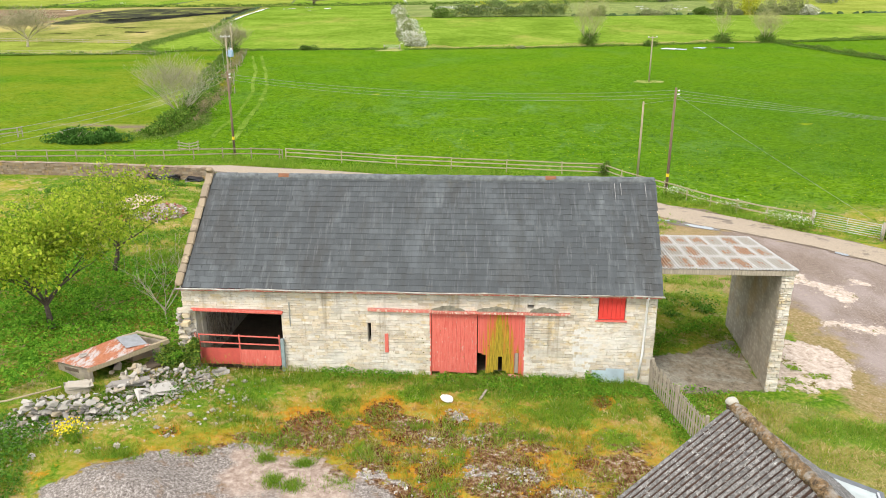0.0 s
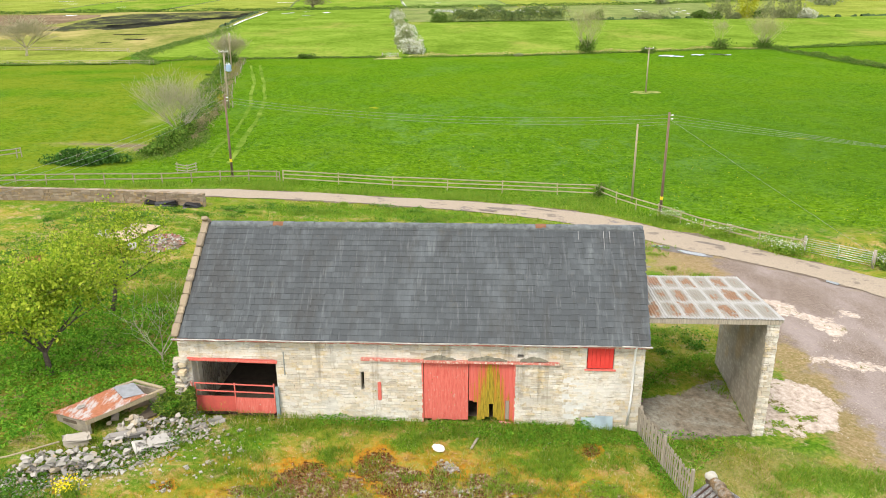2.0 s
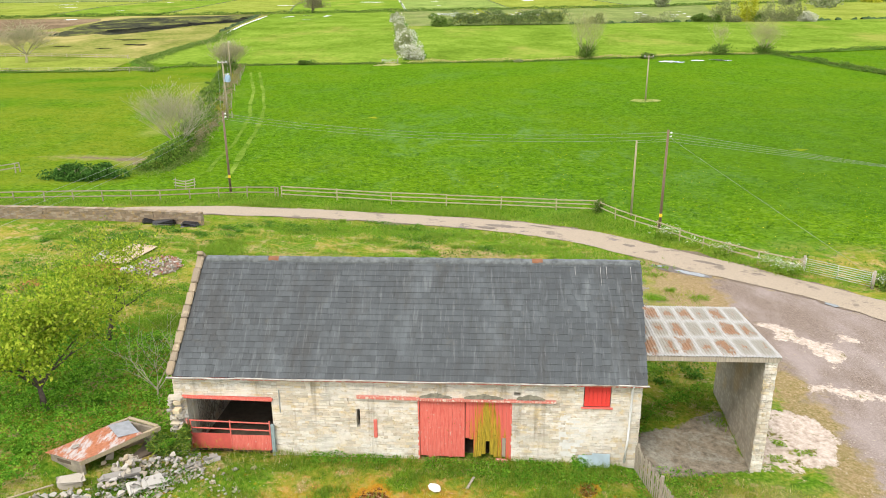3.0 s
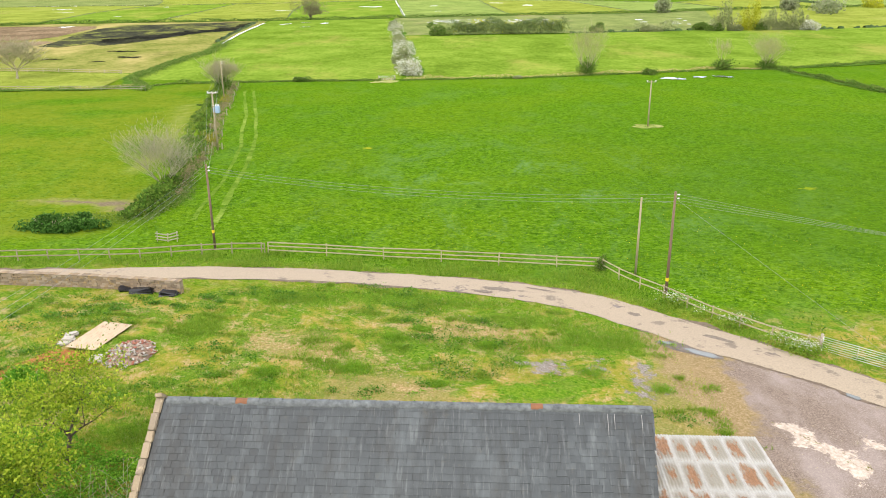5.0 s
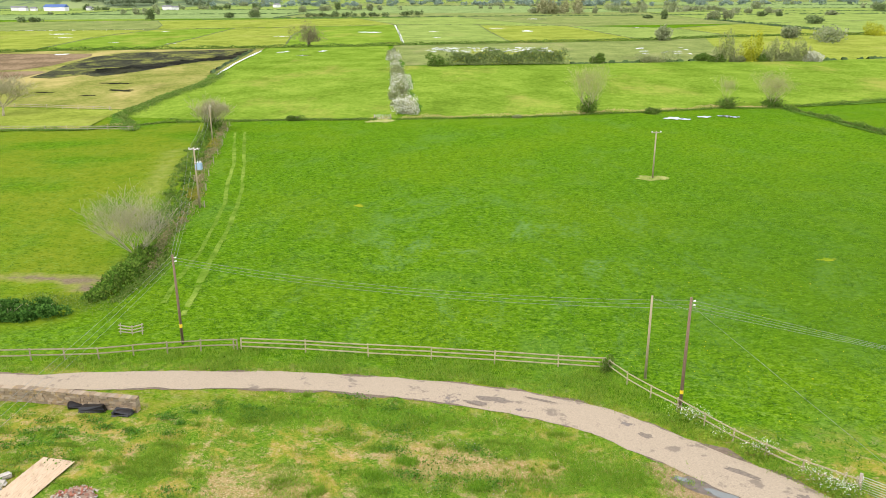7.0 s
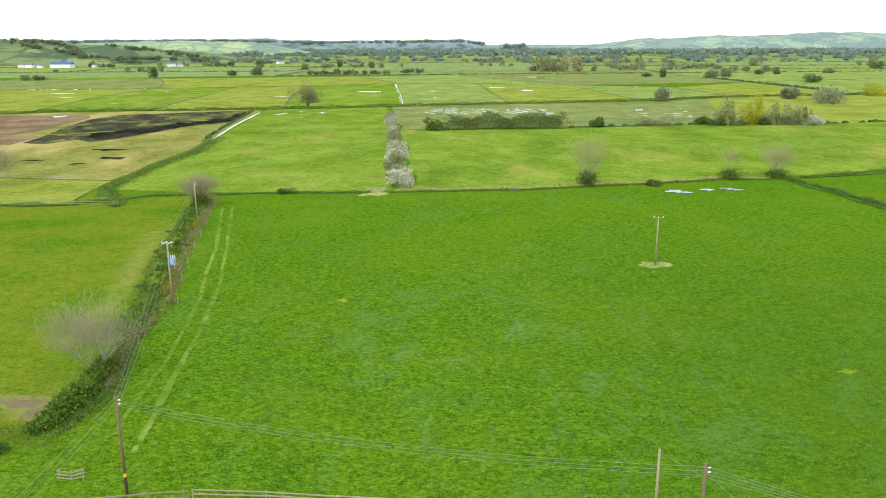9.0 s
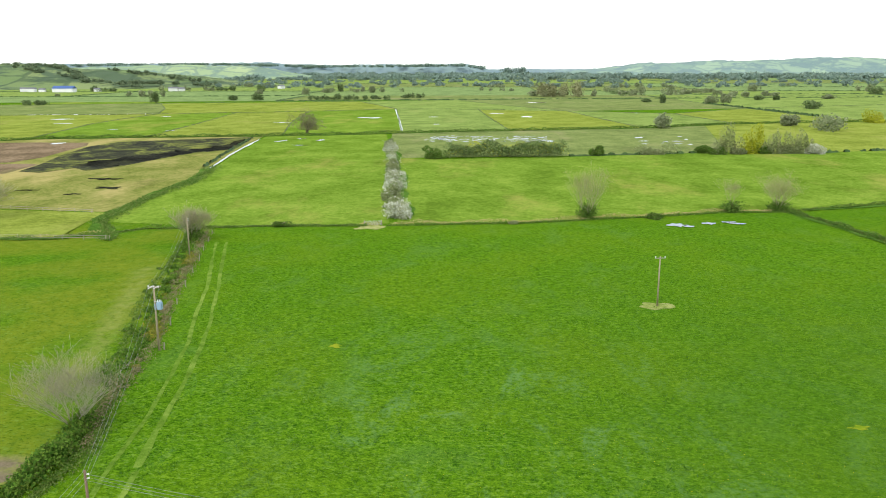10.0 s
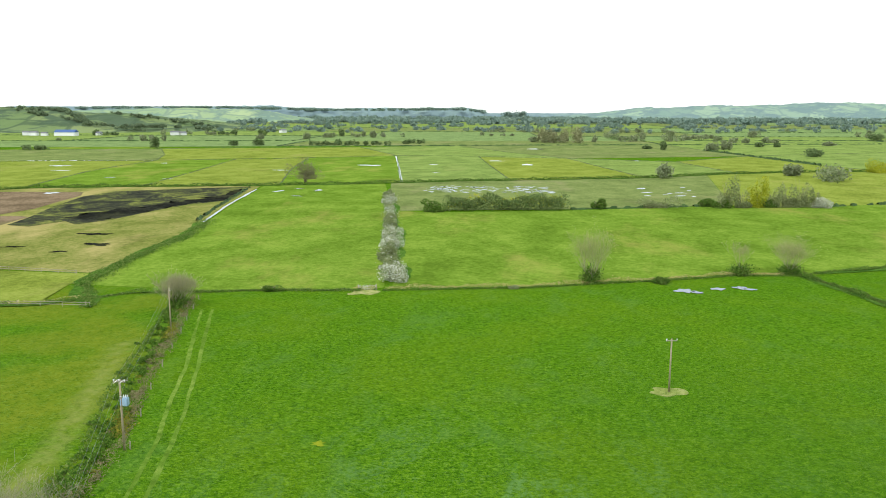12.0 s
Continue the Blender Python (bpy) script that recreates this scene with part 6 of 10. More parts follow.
def pen():
    c = Vector((-13.48, 26.48, 0))
    z0 = 0.66
    p = thing("animal_shelter", (c.x, c.y, z0), "low concrete shelter with rusted sheet roof, partly collapsed", "shelter")
    m = Matrix.Translation((c.x, c.y, z0)) @ Matrix(((0.668, -0.935, 0, 0), (0.743, 0.355, 0, 0), (0.03, -0.03, 1, 0), (0, 0, 0, 1)))   # racked out of square
    L_, W_, H_ = 3.07, 1.6, 0.94
    for x0, x1, y0, y1, z1 in ((-L_ / 2, -L_ / 2 + 0.12, -W_ / 2, W_ / 2, H_), (L_ / 2 - 0.12, L_ / 2, -W_ / 2, W_ / 2, H_ - 0.05), (-L_ / 2 + 0.12, L_ / 2 - 0.12, W_ / 2 - 0.12, W_ / 2, H_)):
        bm = bmesh.new()
        add_box(bm, x0, x1, y0, y1, -0.8, z1, m)
        part("wall", bm, CONCRETE, p)
    bm = bmesh.new()
    add_box(bm, -L_ / 2 - 0.05, L_ / 2 + 0.05, -W_ / 2 - 0.10, -W_ / 2 + 0.04, H_ - 0.17, H_ + 0.02, m)
    bmesh.ops.bevel(bm, geom=bm.edges[:], offset=0.015, segments=1, affect="EDGES")
    part("front_beam", bm, WOOD_PALE, p, "pale timber edge beam")
    # dark panel added on the ground to give the shelter a shaded inside
    bm = bmesh.new()
    add_box(bm, -L_ / 2 + 0.12, L_ / 2 - 0.12, -W_ / 2 - 0.3, W_ / 2 - 0.12, -0.5, 0.12, m)
    part("floor", bm, EARTH_AND_SHADE, p, "dark floor panel for the shelter's shaded inside")
    bm = bmesh.new()
    add_box(bm, 0.62, L_ / 2 - 0.12, -0.1, W_ / 2 - 0.12, 0.12, H_ - 0.35, m)
    part("brick_pier", bm, BROWN_STONE, p, "broken brick partition")
    # no hole is cut: a thin dark panel stands for the slot's shade
    bm = bmesh.new()
    add_box(bm, -L_ / 2 - 0.012, -L_ / 2 + 0.02, -0.25, 0.45, H_ - 0.30, H_ - 0.16, m)
    part("vent_slot", bm, EARTH_AND_SHADE, p, "dark panel for the shaded slot in the end wall")
    nx, ny = 64, 12
    V = []
    for j in range(ny):
        for i in range(nx):
            x, y = -L_ / 2 - 0.12 + i / (nx - 1) * 2.5, -W_ / 2 - 0.1 + j / (ny - 1) * (W_ + 0.2)
            V.append(m @ Vector((x, y, H_ + 0.035 + 0.012 * math.sin(y / 0.076 * 2 * math.pi) + 0.02 * math.sin(x * 2.1))))
    F = [(j * nx + i, j * nx + i + 1, (j + 1) * nx + i + 1, (j + 1) * nx + i) for j in range(ny - 1) for i in range(nx - 1)]
    child("roof_sheet", from_arrays("roof_sheet", [tuple(v) for v in V], F, RUST_SHEET, True), p, None, "rust-red iron roof sheet")
    bm = bmesh.new()
    add_box(bm, -0.35, 0.35, -0.62, 0.62, 0, 0.012, m @ pose(0.75, 0.0, H_ + 0.10, 3, 2, -22))
    part("loose_sheet", bm, SHEET_GREY, p, "loose pale grey metal sheet")
    for a, b in (((L_ / 2 - 0.75, W_ / 2 - 0.05), (L_ / 2 - 0.02, W_ / 2 - 0.05)), ((L_ / 2, W_ / 2 - 0.05), (L_ / 2, -W_ / 2))):
        bar("coping", m @ Vector((*a, H_ + 0.08)), m @ Vector((*b, H_ + 0.02)), 0.13, 0.10, WOOD_PALE, p, bevel=0.02)
    rough_block("loose_stone", (0.28, 0.16, 0.12), m @ Vector((-0.95, 0.25, H_ + 0.05)), 40, RUBBLE, p, 3)


pen()
RUBBLE_POLY = [(-15.6, 21.6), (-14.6, 23.5), (-13.2, 24.2), (-12.2, 25.4), (-11.6, 26.6), (-10.4, 27.2), (-9.4, 27.3), (-9.6, 26.0), (-10.6, 24.4), (-11.4, 23.2), (-13.0, 22.3), (-14.4, 21.2)]


def rubble():
    heap = thing("rubble_heap", (-12.0, 24.2, 0.6), "tumbled heap of grey building stones in the grass", "rubble")
    rng = np.random.default_rng(12)
    pts = scatter(RUBBLE_POLY, 340, rng)
    core = [(-14.6, 22.6), (-13.0, 23.3), (-11.9, 24.6), (-10.9, 26.2)]
    for k, (x, y) in enumerate(pts):
        d = float(line_dist(np.array(x), np.array(y), core))
        hgt = max(0.0, 0.5 - 0.4 * d) * rng.uniform(0.1, 1.0)
        s = rng.uniform(0.06, 0.24) * (1.0 if d < 0.8 else 0.7)
        m = pose(x, y, float(land(x, y)) + hgt + s * 0.15, *rng.uniform(-25, 25, 2), rng.uniform(0, 360)) @ Matrix.Diagonal((s * rng.uniform(1.0, 1.7), s, s * rng.uniform(0.5, 0.85), 1))
        child("stone", (RUBBLE_STONES + PALE_STONES)[(5 + k * 5) % 9 if k % 3 else 9 + k % 5], heap, m)
    for i, (at, size, turn, tilt) in enumerate((((-13.9, 24.4, 0.95), (0.95, 0.5, 0.42), 22, 6), ((-12.3, 25.0, 0.92), (1.5, 0.34, 0.18), 26, 5), ((-11.5, 24.6, 0.8), (0.75, 0.55, 0.12), 60, 28), ((-11.0, 25.0, 0.75), (0.9, 0.5, 0.14), 48, 24), ((-10.1, 26.4, 0.42), (0.8, 0.35, 0.2), 38, 6), ((-9.5, 26.9, 0.40), (0.6, 0.35, 0.2), 30, 8))):
        rough_block("fallen_slab", size, at, turn, RUBBLE, heap, 60 + i, "", "", 0.09, tilt, 0.10)
    for k in range(34):
        x, y = rng.normal(-12.2, 0.4), rng.normal(25.6, 0.28)
        sz = rng.uniform(0.14, 0.34)
        child("stone", PALE_STONES[k % 5], heap, pose(x, y, float(land(x, y)) + 0.45 * math.exp(-((x + 12.2) ** 2 + (y - 25.6) ** 2) / 0.25) + 0.15, *rng.uniform(-25, 25, 2), rng.uniform(0, 360)) @ Matrix.Diagonal((sz * 1.4, sz, sz * 0.7, 1)))
    # a run of low drystone walling that still stands
    k = 0
    for c in range(4):
        for i in range(9 - c):
            x, y = -14.9 + 0.36 * i + 0.15 * c, 22.3 + 0.12 * i + rng.uniform(-0.05, 0.05)
            m = pose(x, y, float(land(x, y)) + 0.1 + 0.17 * c, *rng.uniform(-5, 5, 2), 18 + rng.uniform(-10, 10)) @ Matrix.Diagonal((0.36, 0.3, 0.17, 1))
            child("stone", RUBBLE_STONES[k % 9], heap, m)
            k += 1
    for i, (x, y) in enumerate(((-9.0, 25.5), (-8.4, 26.4), (-8.0, 25.1), (-9.6, 23.8), (-10.4, 22.8), (-8.9, 24.2), (-7.7, 26.6), (-12.2, 20.9), (-13.4, 20.4), (-11.2, 21.5), (-14.2, 19.9), (-14.9, 20.6), (-9.9, 22.4))):
        rough_block("loose_stone", (0.24, 0.18, 0.14), (x, y, float(land(x, y)) - 0.03), 37 * i, PALE_RUBBLE, None, 90 + i, "pale loose stone lying in the grass", "stone", 0.05, 8, 0.03)
    pz = float(land(-15.2, 22.6)) + 0.35
    tube("pale_pipe", [(-17.5, 22.0, pz + 0.1), (-15.5, 22.7, pz + 0.05), (-13.9, 23.4, pz + 0.25)], [0.035] * 3, WOOD_PALE, None, 8)


rubble()
tagged(bpy.data.objects["pale_pipe"], "long pale pole lying on the rubble", "pole")


# ---- loose things in the yard ----
def soft_lump(name, at, size, turn, material, label, category, seed, group=""):
    bm = bmesh.new()
    bmesh.ops.create_icosphere(bm, subdivisions=3, radius=1)
    rng = random.Random(seed)
    ph = [rng.uniform(0, 6) for _ in range(4)]
    for v in bm.verts:
        c = v.co
        q = 1 + 0.10 * math.sin(4 * c.x + ph[0]) * math.sin(5 * c.y + ph[1]) + 0.06 * math.sin(9 * c.y + ph[2] + 4 * c.z)
        c *= q
        c.x, c.y = (abs(c.x) ** 0.7) * math.copysign(1, c.x), (abs(c.y) ** 0.75) * math.copysign(1, c.y)
        c.z = max(c.z, -0.55)
    bmesh.ops.transform(bm, matrix=pose(at[0], at[1], at[2] + size[2] * 0.55, 0, 0, turn) @ Matrix.Diagonal((*size, 1)), verts=bm.verts[:])
    return tagged(part(name, bm, material, None, "", True), label, category, group)


soft_lump("feed_bag", (-0.5, 25.85, 0.13), (0.27, 0.17, 0.11), -35, WHITE_PAINT, "white plastic bag lying in the grass", "bag", 1)
for i, (x, y, a, b) in enumerate(((-25.9, 61.0, 0.95, 0.55), (-24.7, 60.4, 1.0, 0.6), (-22.4, 59.9, 0.75, 0.5))):
    rough_block("black_sack", (1.8 * a, 1.5 * b, 0.36), (x, y, float(land(x, y)) - 0.05), (24, 8, -6)[i], BLACK_SACK, None, 10 + i, "black plastic-wrapped bundle lying by the stone wall", "sack", 0.10, (9, -6, 4)[i], 0.10)
bm = bmesh.new()
panel = [(5.15, 0.02), (6.42, 0.0), (6.42, 0.56), (5.72, 0.58), (5.70, 0.50), (5.16, 0.50)]
lo = [bm.verts.new((x, 27.62 + 0.30 * z, z)) for x, z in panel]
bm.faces.new(lo)
bmesh.ops.solidify(bm, geom=bm.faces[:], thickness=0.03)
bmesh.ops.recalc_face_normals(bm, faces=bm.faces[:])
tagged(part("leaning_panel", bm, PALE_BLUE, None), "pale blue metal panel leaning against the barn wall", "panel")
bar("fallen_board", (0.75, 25.9, 0.16), (1.0, 26.6, 0.18), 0.09, 0.04, WOOD_GREY, None)
tagged(bpy.data.objects["fallen_board"], "pale board lying in the weeds", "board")
zp = float(land(-23.8, 51.5))
bm = bmesh.new()
add_box(bm, -1.05, 1.05, -2.15, 2.15, 0.16, 0.19, pose(-23.75, 51.5, zp, -3, 2, -7))
bmesh.ops.bevel(bm, geom=bm.edges[:], offset=0.006, segments=1, affect="EDGES")
tagged(part("plywood_sheet", bm, PLY, None), "large raw plywood sheet laid over bricks in the grass", "board")
for i, (x, y) in enumerate(((-25.6, 51.0), (-25.5, 50.2), (-25.8, 51.8))):
    rough_block("bag_of_lime", (0.85, 0.5, 0.22), (x, y, float(land(x, y))), 20 * i, GREY_SACK, None, 200 + i, "pale grey sack lying beside the plywood sheet", "sack", 0.08, 3, 0.04)


def brick_heap():
    h = thing("brick_heap", (-20.6, 49.0, float(land(-20.6, 49.0))), "heap of broken red bricks and grey rubble", "rubble")
    rng = np.random.default_rng(33)
    for k in range(298):
        a, r = rng.uniform(0, 6.283), 1.75 * math.sqrt(rng.uniform())
        x, y = -20.6 + 0.85 * r * math.cos(a), 49.0 + 1.25 * r * math.sin(a)
        z = float(land(x, y)) + 0.62 * max(0, 1 - (r / 1.8) ** 2) - 0.02 + rng.uniform(-0.03, 0.08)
        s = rng.uniform(0.09, 0.22)
        me = (BRICK_BITS if rng.uniform() < (0.75 if y > 49.3 else 0.22) else PALE_RUBBLE_BITS if rng.uniform() < 0.4 else RUBBLE_STONES)[k % 5]
        child("brick" if me in BRICK_BITS else "stone", me, h, pose(x, y, z, *rng.uniform(-40, 40, 2), rng.uniform(0, 360)) @ Matrix.Diagonal((s * 1.5, s, s * 0.7, 1)))
    bm = bmesh.new()
    bmesh.ops.create_icosphere(bm, subdivisions=3, radius=1)
    for v in bm.verts:
        v.co.z = max(v.co.z, -0.05) * (1 + 0.2 * math.sin(6 * v.co.x) * math.cos(5 * v.co.y))
    bmesh.ops.transform(bm, matrix=pose(-20.6, 49.0, float(land(-20.6, 49.0)) - 0.1) @ Matrix.Diagonal((1.35, 1.95, 0.6, 1)), verts=bm.verts[:])
    part("core", bm, BRICK_DUST, h, "red brick dust and soil")


BRICK = stone_material("broken_red_brick", (0.28, 0.09, 0.055), (0.34, 0.13, 0.08), (0.22, 0.075, 0.05), (0.40, 0.33, 0.28), spots=0.3, lichen_amount=-0.1)
BRICK_DUST = plain("brick_dust", (0.24, 0.165, 0.12), 0.95, 0, 0.35, 5)
PALE_RUBBLE_BITS = PALE_STONES
BRICK_BITS = [unit_rock(70 + i, BRICK) for i in range(6)]
brick_heap()
soft_lump("pale_sack", (-22.2, 47.9, float(land(-22.2, 47.9))), (0.5, 0.36, 0.25), 15, GREY_SACK, "dirty white sack beside the brick heap", "sack", 31)


# ---- stone field wall by the lane ----
def field_wall():
    line = [(-62, 59.8), (-48, 62.0), (-37, 61.9), (-30, 61.6), (-21.6, 60.5)]
    pts = along(line, 0.5) + [line[-1]]
    w = tagged(thing("stone_wall", (-30, 61.6, float(land(-30, 61.6))), "low brown drystone wall along the lane", "wall"), kind="structure")
    V, F = [], []
    n = len(pts)
    d = np.gradient(np.array(pts), axis=0)
    d /= np.linalg.norm(d, axis=1)[:, None]
    rng = np.random.default_rng(3)
    for (x, y), (dx, dy) in zip(pts, d):
        z = float(land(x, y))
        t = 0.92 + rng.uniform(-0.04, 0.04)
        for off, zz in ((-0.24, -0.4), (-0.19, t), (0.19, t), (0.24, -0.4)):
            V.append((x - dy * off, y + dx * off, z + zz))
    F = [(4 * i + j, 4 * i + j + 1, 4 * i + 5 + j, 4 * i + 4 + j) for i in range(n - 1) for j in range(3)] + [(0, 1, 2, 3), (4 * n - 1, 4 * n - 2, 4 * n - 3, 4 * n - 4)]
    child("core", from_arrays("core", V, F, BROWN_STONE), w)
    Vs, Fs, k = [], [], 0
    rr = random.Random(6)
    length = sum(math.hypot(b[0] - a[0], b[1] - a[1]) for a, b in zip(pts, pts[1:]))
    P = np.array(pts)
    s = np.concatenate([[0], np.cumsum(np.hypot(*np.diff(P, axis=0).T))])
    cube = np.array([(a, b, c) for a in (-.5, .5) for b in (-.5, .5) for c in (-.5, .5)])
    cf = np.array([(0, 1, 3, 2), (4, 6, 7, 5), (0, 4, 5, 1), (2, 3, 7, 6), (0, 2, 6, 4), (1, 5, 7, 3)])
    for u, z, ln, h in courses(14, length, 0.0, 1.05, [], rr, 0.12, 0.2, 0.22, 0.5):
        x, y = np.interp(u, s, P[:, 0]), np.interp(u, s, P[:, 1])
        i = min(np.searchsorted(s, u), n - 1)
        dx, dy = d[i]
        q = cube * (ln - 0.02, 0.5 + rng.uniform(-0.03, 0.05), h - 0.02) + rng.uniform(-0.02, 0.02, (8, 3))
        Vs.append(np.column_stack([x + q[:, 0] * dx - q[:, 1] * dy, y + q[:, 0] * dy + q[:, 1] * dx, float(land(x, y)) + z + q[:, 2]]))
        Fs.append(cf + 8 * k)
        k += 1
    tagged(child("stones", from_arrays("stones", np.concatenate(Vs), np.concatenate(Fs), BROWN_STONE), w), kind="stuff")


field_wall()


# ---- trees, bushes and hedges ----
def grow(rng, base, height, spread, levels, kids, up=0.55, wiggle=0.16, trunk_r=0.16, trunk_part=0.32, lean=(0, 0)):
    """Limbs of a tree: lists of (points, radii, level), and the tips of the last limbs."""
    limbs, tips = [], []

    def limb(p, d, length, r, level):
        n = 4 if level < levels else 3
        pts, rad = [p], [r]
        q, dd = p.copy(), d.copy()
        for i in range(n):
            dd = (dd + Vector([rng.uniform(-wiggle, wiggle) for _ in range(3)]) + Vector((0, 0, 0.05 * up))).normalized()
            q = q + dd * length / n
            pts.append(q.copy())
            rad.append(max(r * (1 - 0.55 * (i + 1) / n), 0.006))
        limbs.append((pts, rad, level))
        if level >= levels:
            tips.extend(pts[1:])
            return
        for k in range(kids[level]):
            u = rng.uniform(0.45, 1.0) if level else rng.uniform(0.75, 1.0)
            i = min(int(u * n), n - 1)
            at = pts[i].lerp(pts[i + 1], u * n - i)
            a = 2 * math.pi * (k / kids[level]) + rng.uniform(-0.5, 0.5)
            side = Vector((math.cos(a), math.sin(a), 0))
            nd = (dd * 0.5 + side * spread + Vector((0, 0, up * rng.uniform(0.5, 1.2)))).normalized()
            limb(at, nd, length * rng.uniform(0.62, 0.85) if level else height * rng.uniform(0.30, 0.42), rad[i] * 0.62, level + 1)

    limb(Vector(base), Vector((lean[0], lean[1], 1)).normalized(), height * trunk_part, trunk_r, 0)
    return limbs, tips


def limb_mesh(name, limbs, material, sides=(8, 6, 4, 3, 3)):
    V, F, k = [], [], 0
    for pts, rad, lv in limbs:
        v, f = tube_arrays(pts, rad, sides[min(lv, 4)])
        V += [tuple(a) for a in v]
        F += [tuple(i + k for i in q) for q in f]
        k += len(v)
    return from_arrays(name, V, F, material, True)


def leafy_tree(name, x, y, height, spread, label, seed, leaves, leaf, leaf_mat, levels=3, kids=(5, 4, 4), clump=0.32, per_tip=None, trunk_r=0.16, up=0.5, lean=(0, 0), bark=None, trunk_part=0.32, category="tree", group=""):
    rng = random.Random(seed)
    z = float(land(x, y))
    limbs, tips = grow(rng, (x, y, z - 0.1), height, spread, levels, kids, up, trunk_r=trunk_r, lean=lean, trunk_part=trunk_part)
    t = thing(name, (x, y, z), label, category, group)
    child("trunk", limb_mesh("trunk", limbs, bark or BARK), t)
    if leaves:
        g = np.random.default_rng(seed)
        tp = np.array([tuple(p) for p in tips] + [tuple(p) for q, _, lv in limbs if lv >= 2 for p in q[1:]])
        c = tp[g.integers(0, len(tp), leaves)] + g.normal(size=(leaves, 3)) * clump
        c = c[c[:, 2] > z + 0.15 * height]
        V, F = leaf_quads(c, leaf, g)
        child("crown", from_arrays("crown", V, F, leaf_mat), t)
    return t


leafy_tree("orchard_tree", -17.5, 29.3, 6.3, 0.80, "old orchard tree in fresh yellow-green leaf, standing in nettles", 3, 11500, 0.088, APPLE_LEAF, 4, (6, 4, 3, 3), 0.24, up=0.40, trunk_r=0.17, trunk_part=0.20)
leafy_tree("orchard_tree", -18.4, 37.0, 5.6, 0.85, "crooked orchard tree with thin yellow-green leaves", 11, 5600, 0.08, APPLE_LEAF, 4, (4, 3, 3, 3), 0.20, up=0.45, trunk_r=0.16, lean=(0.35, 0.1))
leafy_tree("dead_shrub", -13.1, 30.6, 4.4, 0.75, "bare grey dead elder shrub beside the barn gable", 6, 0, 0.1, APPLE_LEAF, 3, (7, 3, 3), up=0.55, trunk_r=0.06, trunk_part=0.22, bark=TWIG, category="shrub")


def bare_tree(name, x, y, height, spread, label, seed, bark, levels=4, kids=(6, 4, 4, 3), up=0.8, trunk_r=0.3, trunk_part=0.2, ivy=0.0, buds=0, bud_mat=None, thin=0.02, ivy_h=None):
    rng = random.Random(seed)
    z = float(land(x, y))
    limbs, tips = grow(rng, (x, y, z - 0.2), height, spread, levels, kids, up, 0.12, trunk_r, trunk_part)
    limbs = [(p, [max(q, thin) for q in r], lv) for p, r, lv in limbs]
    t = thing(name, (x, y, z), label, "tree", "bare trees of the fields")
    child("trunk", limb_mesh("trunk", limbs, bark, (7, 5, 3, 3, 3)), t)
    g = np.random.default_rng(seed)
    if ivy:
        n = 1600
        h = ivy_h or ivy * 1.6
        c = g.normal(size=(n, 3)) * (ivy * 0.5, ivy * 0.45, h * 0.3) + (x, y, z + h * 0.45)
        c = c[c[:, 2] > z]
        V, F = leaf_quads(c, 0.26, g)
        child("ivy", from_arrays("ivy", V, F, HEDGE_LEAF), t, None, "dark ivy and bramble round its foot")
    if buds:
        tp = np.array([tuple(p) for p in tips] + [tuple(p) for q, _, lv in limbs if lv > 1 for p in q] * 2)
        V, F = leaf_quads(tp[g.integers(0, len(tp), buds)] + g.normal(size=(buds, 3)) * 0.04 * height, 0.14 if y > 150 else 0.045, g)
        child("crown", from_arrays("crown", V, F, bud_mat or SAGE_LEAF), t, None, "haze of small opening buds")
    return t


bare_tree("willow_tree", 29.6, 222.5, 15.0, 0.85, "bare upright pollard willow with dark ivy at its foot", 31, TWIG_BROWN, 4, (12, 4, 3, 3), 1.0, 0.22, 0.05, 2.2, 2600, WILLOW_BUD, 0.008)
bare_tree("willow_tree", 69.1, 234.0, 9.5, 0.7, "thin bare willow over a dark bramble bush", 32, TWIG_BROWN, 4, (5, 4, 3, 3), 0.9, 0.10, 0.2, 2.4, 500, WILLOW_BUD, 0.010, 2.4)
bare_tree("willow_tree", 82.0, 236.0, 13.5, 1.15, "bare spreading willow over a dark bramble bush", 33, TWIG_BROWN, 4, (12, 4, 3, 3), 0.85, 0.2, 0.05, 2.4, 2800, WILLOW_BUD, 0.009, 2.2)
bare_tree("thorn_tree", -60.4, 190.5, 9.5, 0.95, "bare brown thorn tree over brambles at the hedge end", 34, TWIG_BROWN, 4, (13, 5, 4, 3), 0.75, 0.25, 0.06, 1.7, 700, WILLOW_BUD, 0.022)
bare_tree("willow_tree", -36.9, 95.2, 10.0, 1.0, "bare pale willow bush growing out of the hedge", 35, TWIG, 4, (14, 5, 4, 3), 0.72, 0.14, 0.05, 0, 1900, WILLOW_BUD, 0.010)
bare_tree("oak_tree", -124.2, 213.5, 13.0, 1.0, "bare grey spreading oak at the field corner", 36, TWIG_BROWN, 4, (7, 6, 5, 4), 0.4, 0.4, 0.22, 0, 700, HEDGE_LEAF, 0.035)


def lump_cloud(g, centre, size, n):
    """Points through a few overlapping uneven lobes."""
    k = max(3, int(n / 220))
    lobes = g.normal(size=(k, 3)) * (0.42, 0.42, 0.25)
    rad = g.uniform(0.35, 0.62, k)
    pick = g.integers(0, k, n)
    d = g.normal(size=(n, 3))
    d /= np.linalg.norm(d, axis=1)[:, None]
    p = lobes[pick] + d * (rad[pick] * g.uniform(0.55, 1.02, n))[:, None]
    p[:, 2] = np.abs(p[:, 2] + 0.35)
    return p * (np.array(size) / 2 * (1, 1, 1.25)) + np.array(centre)


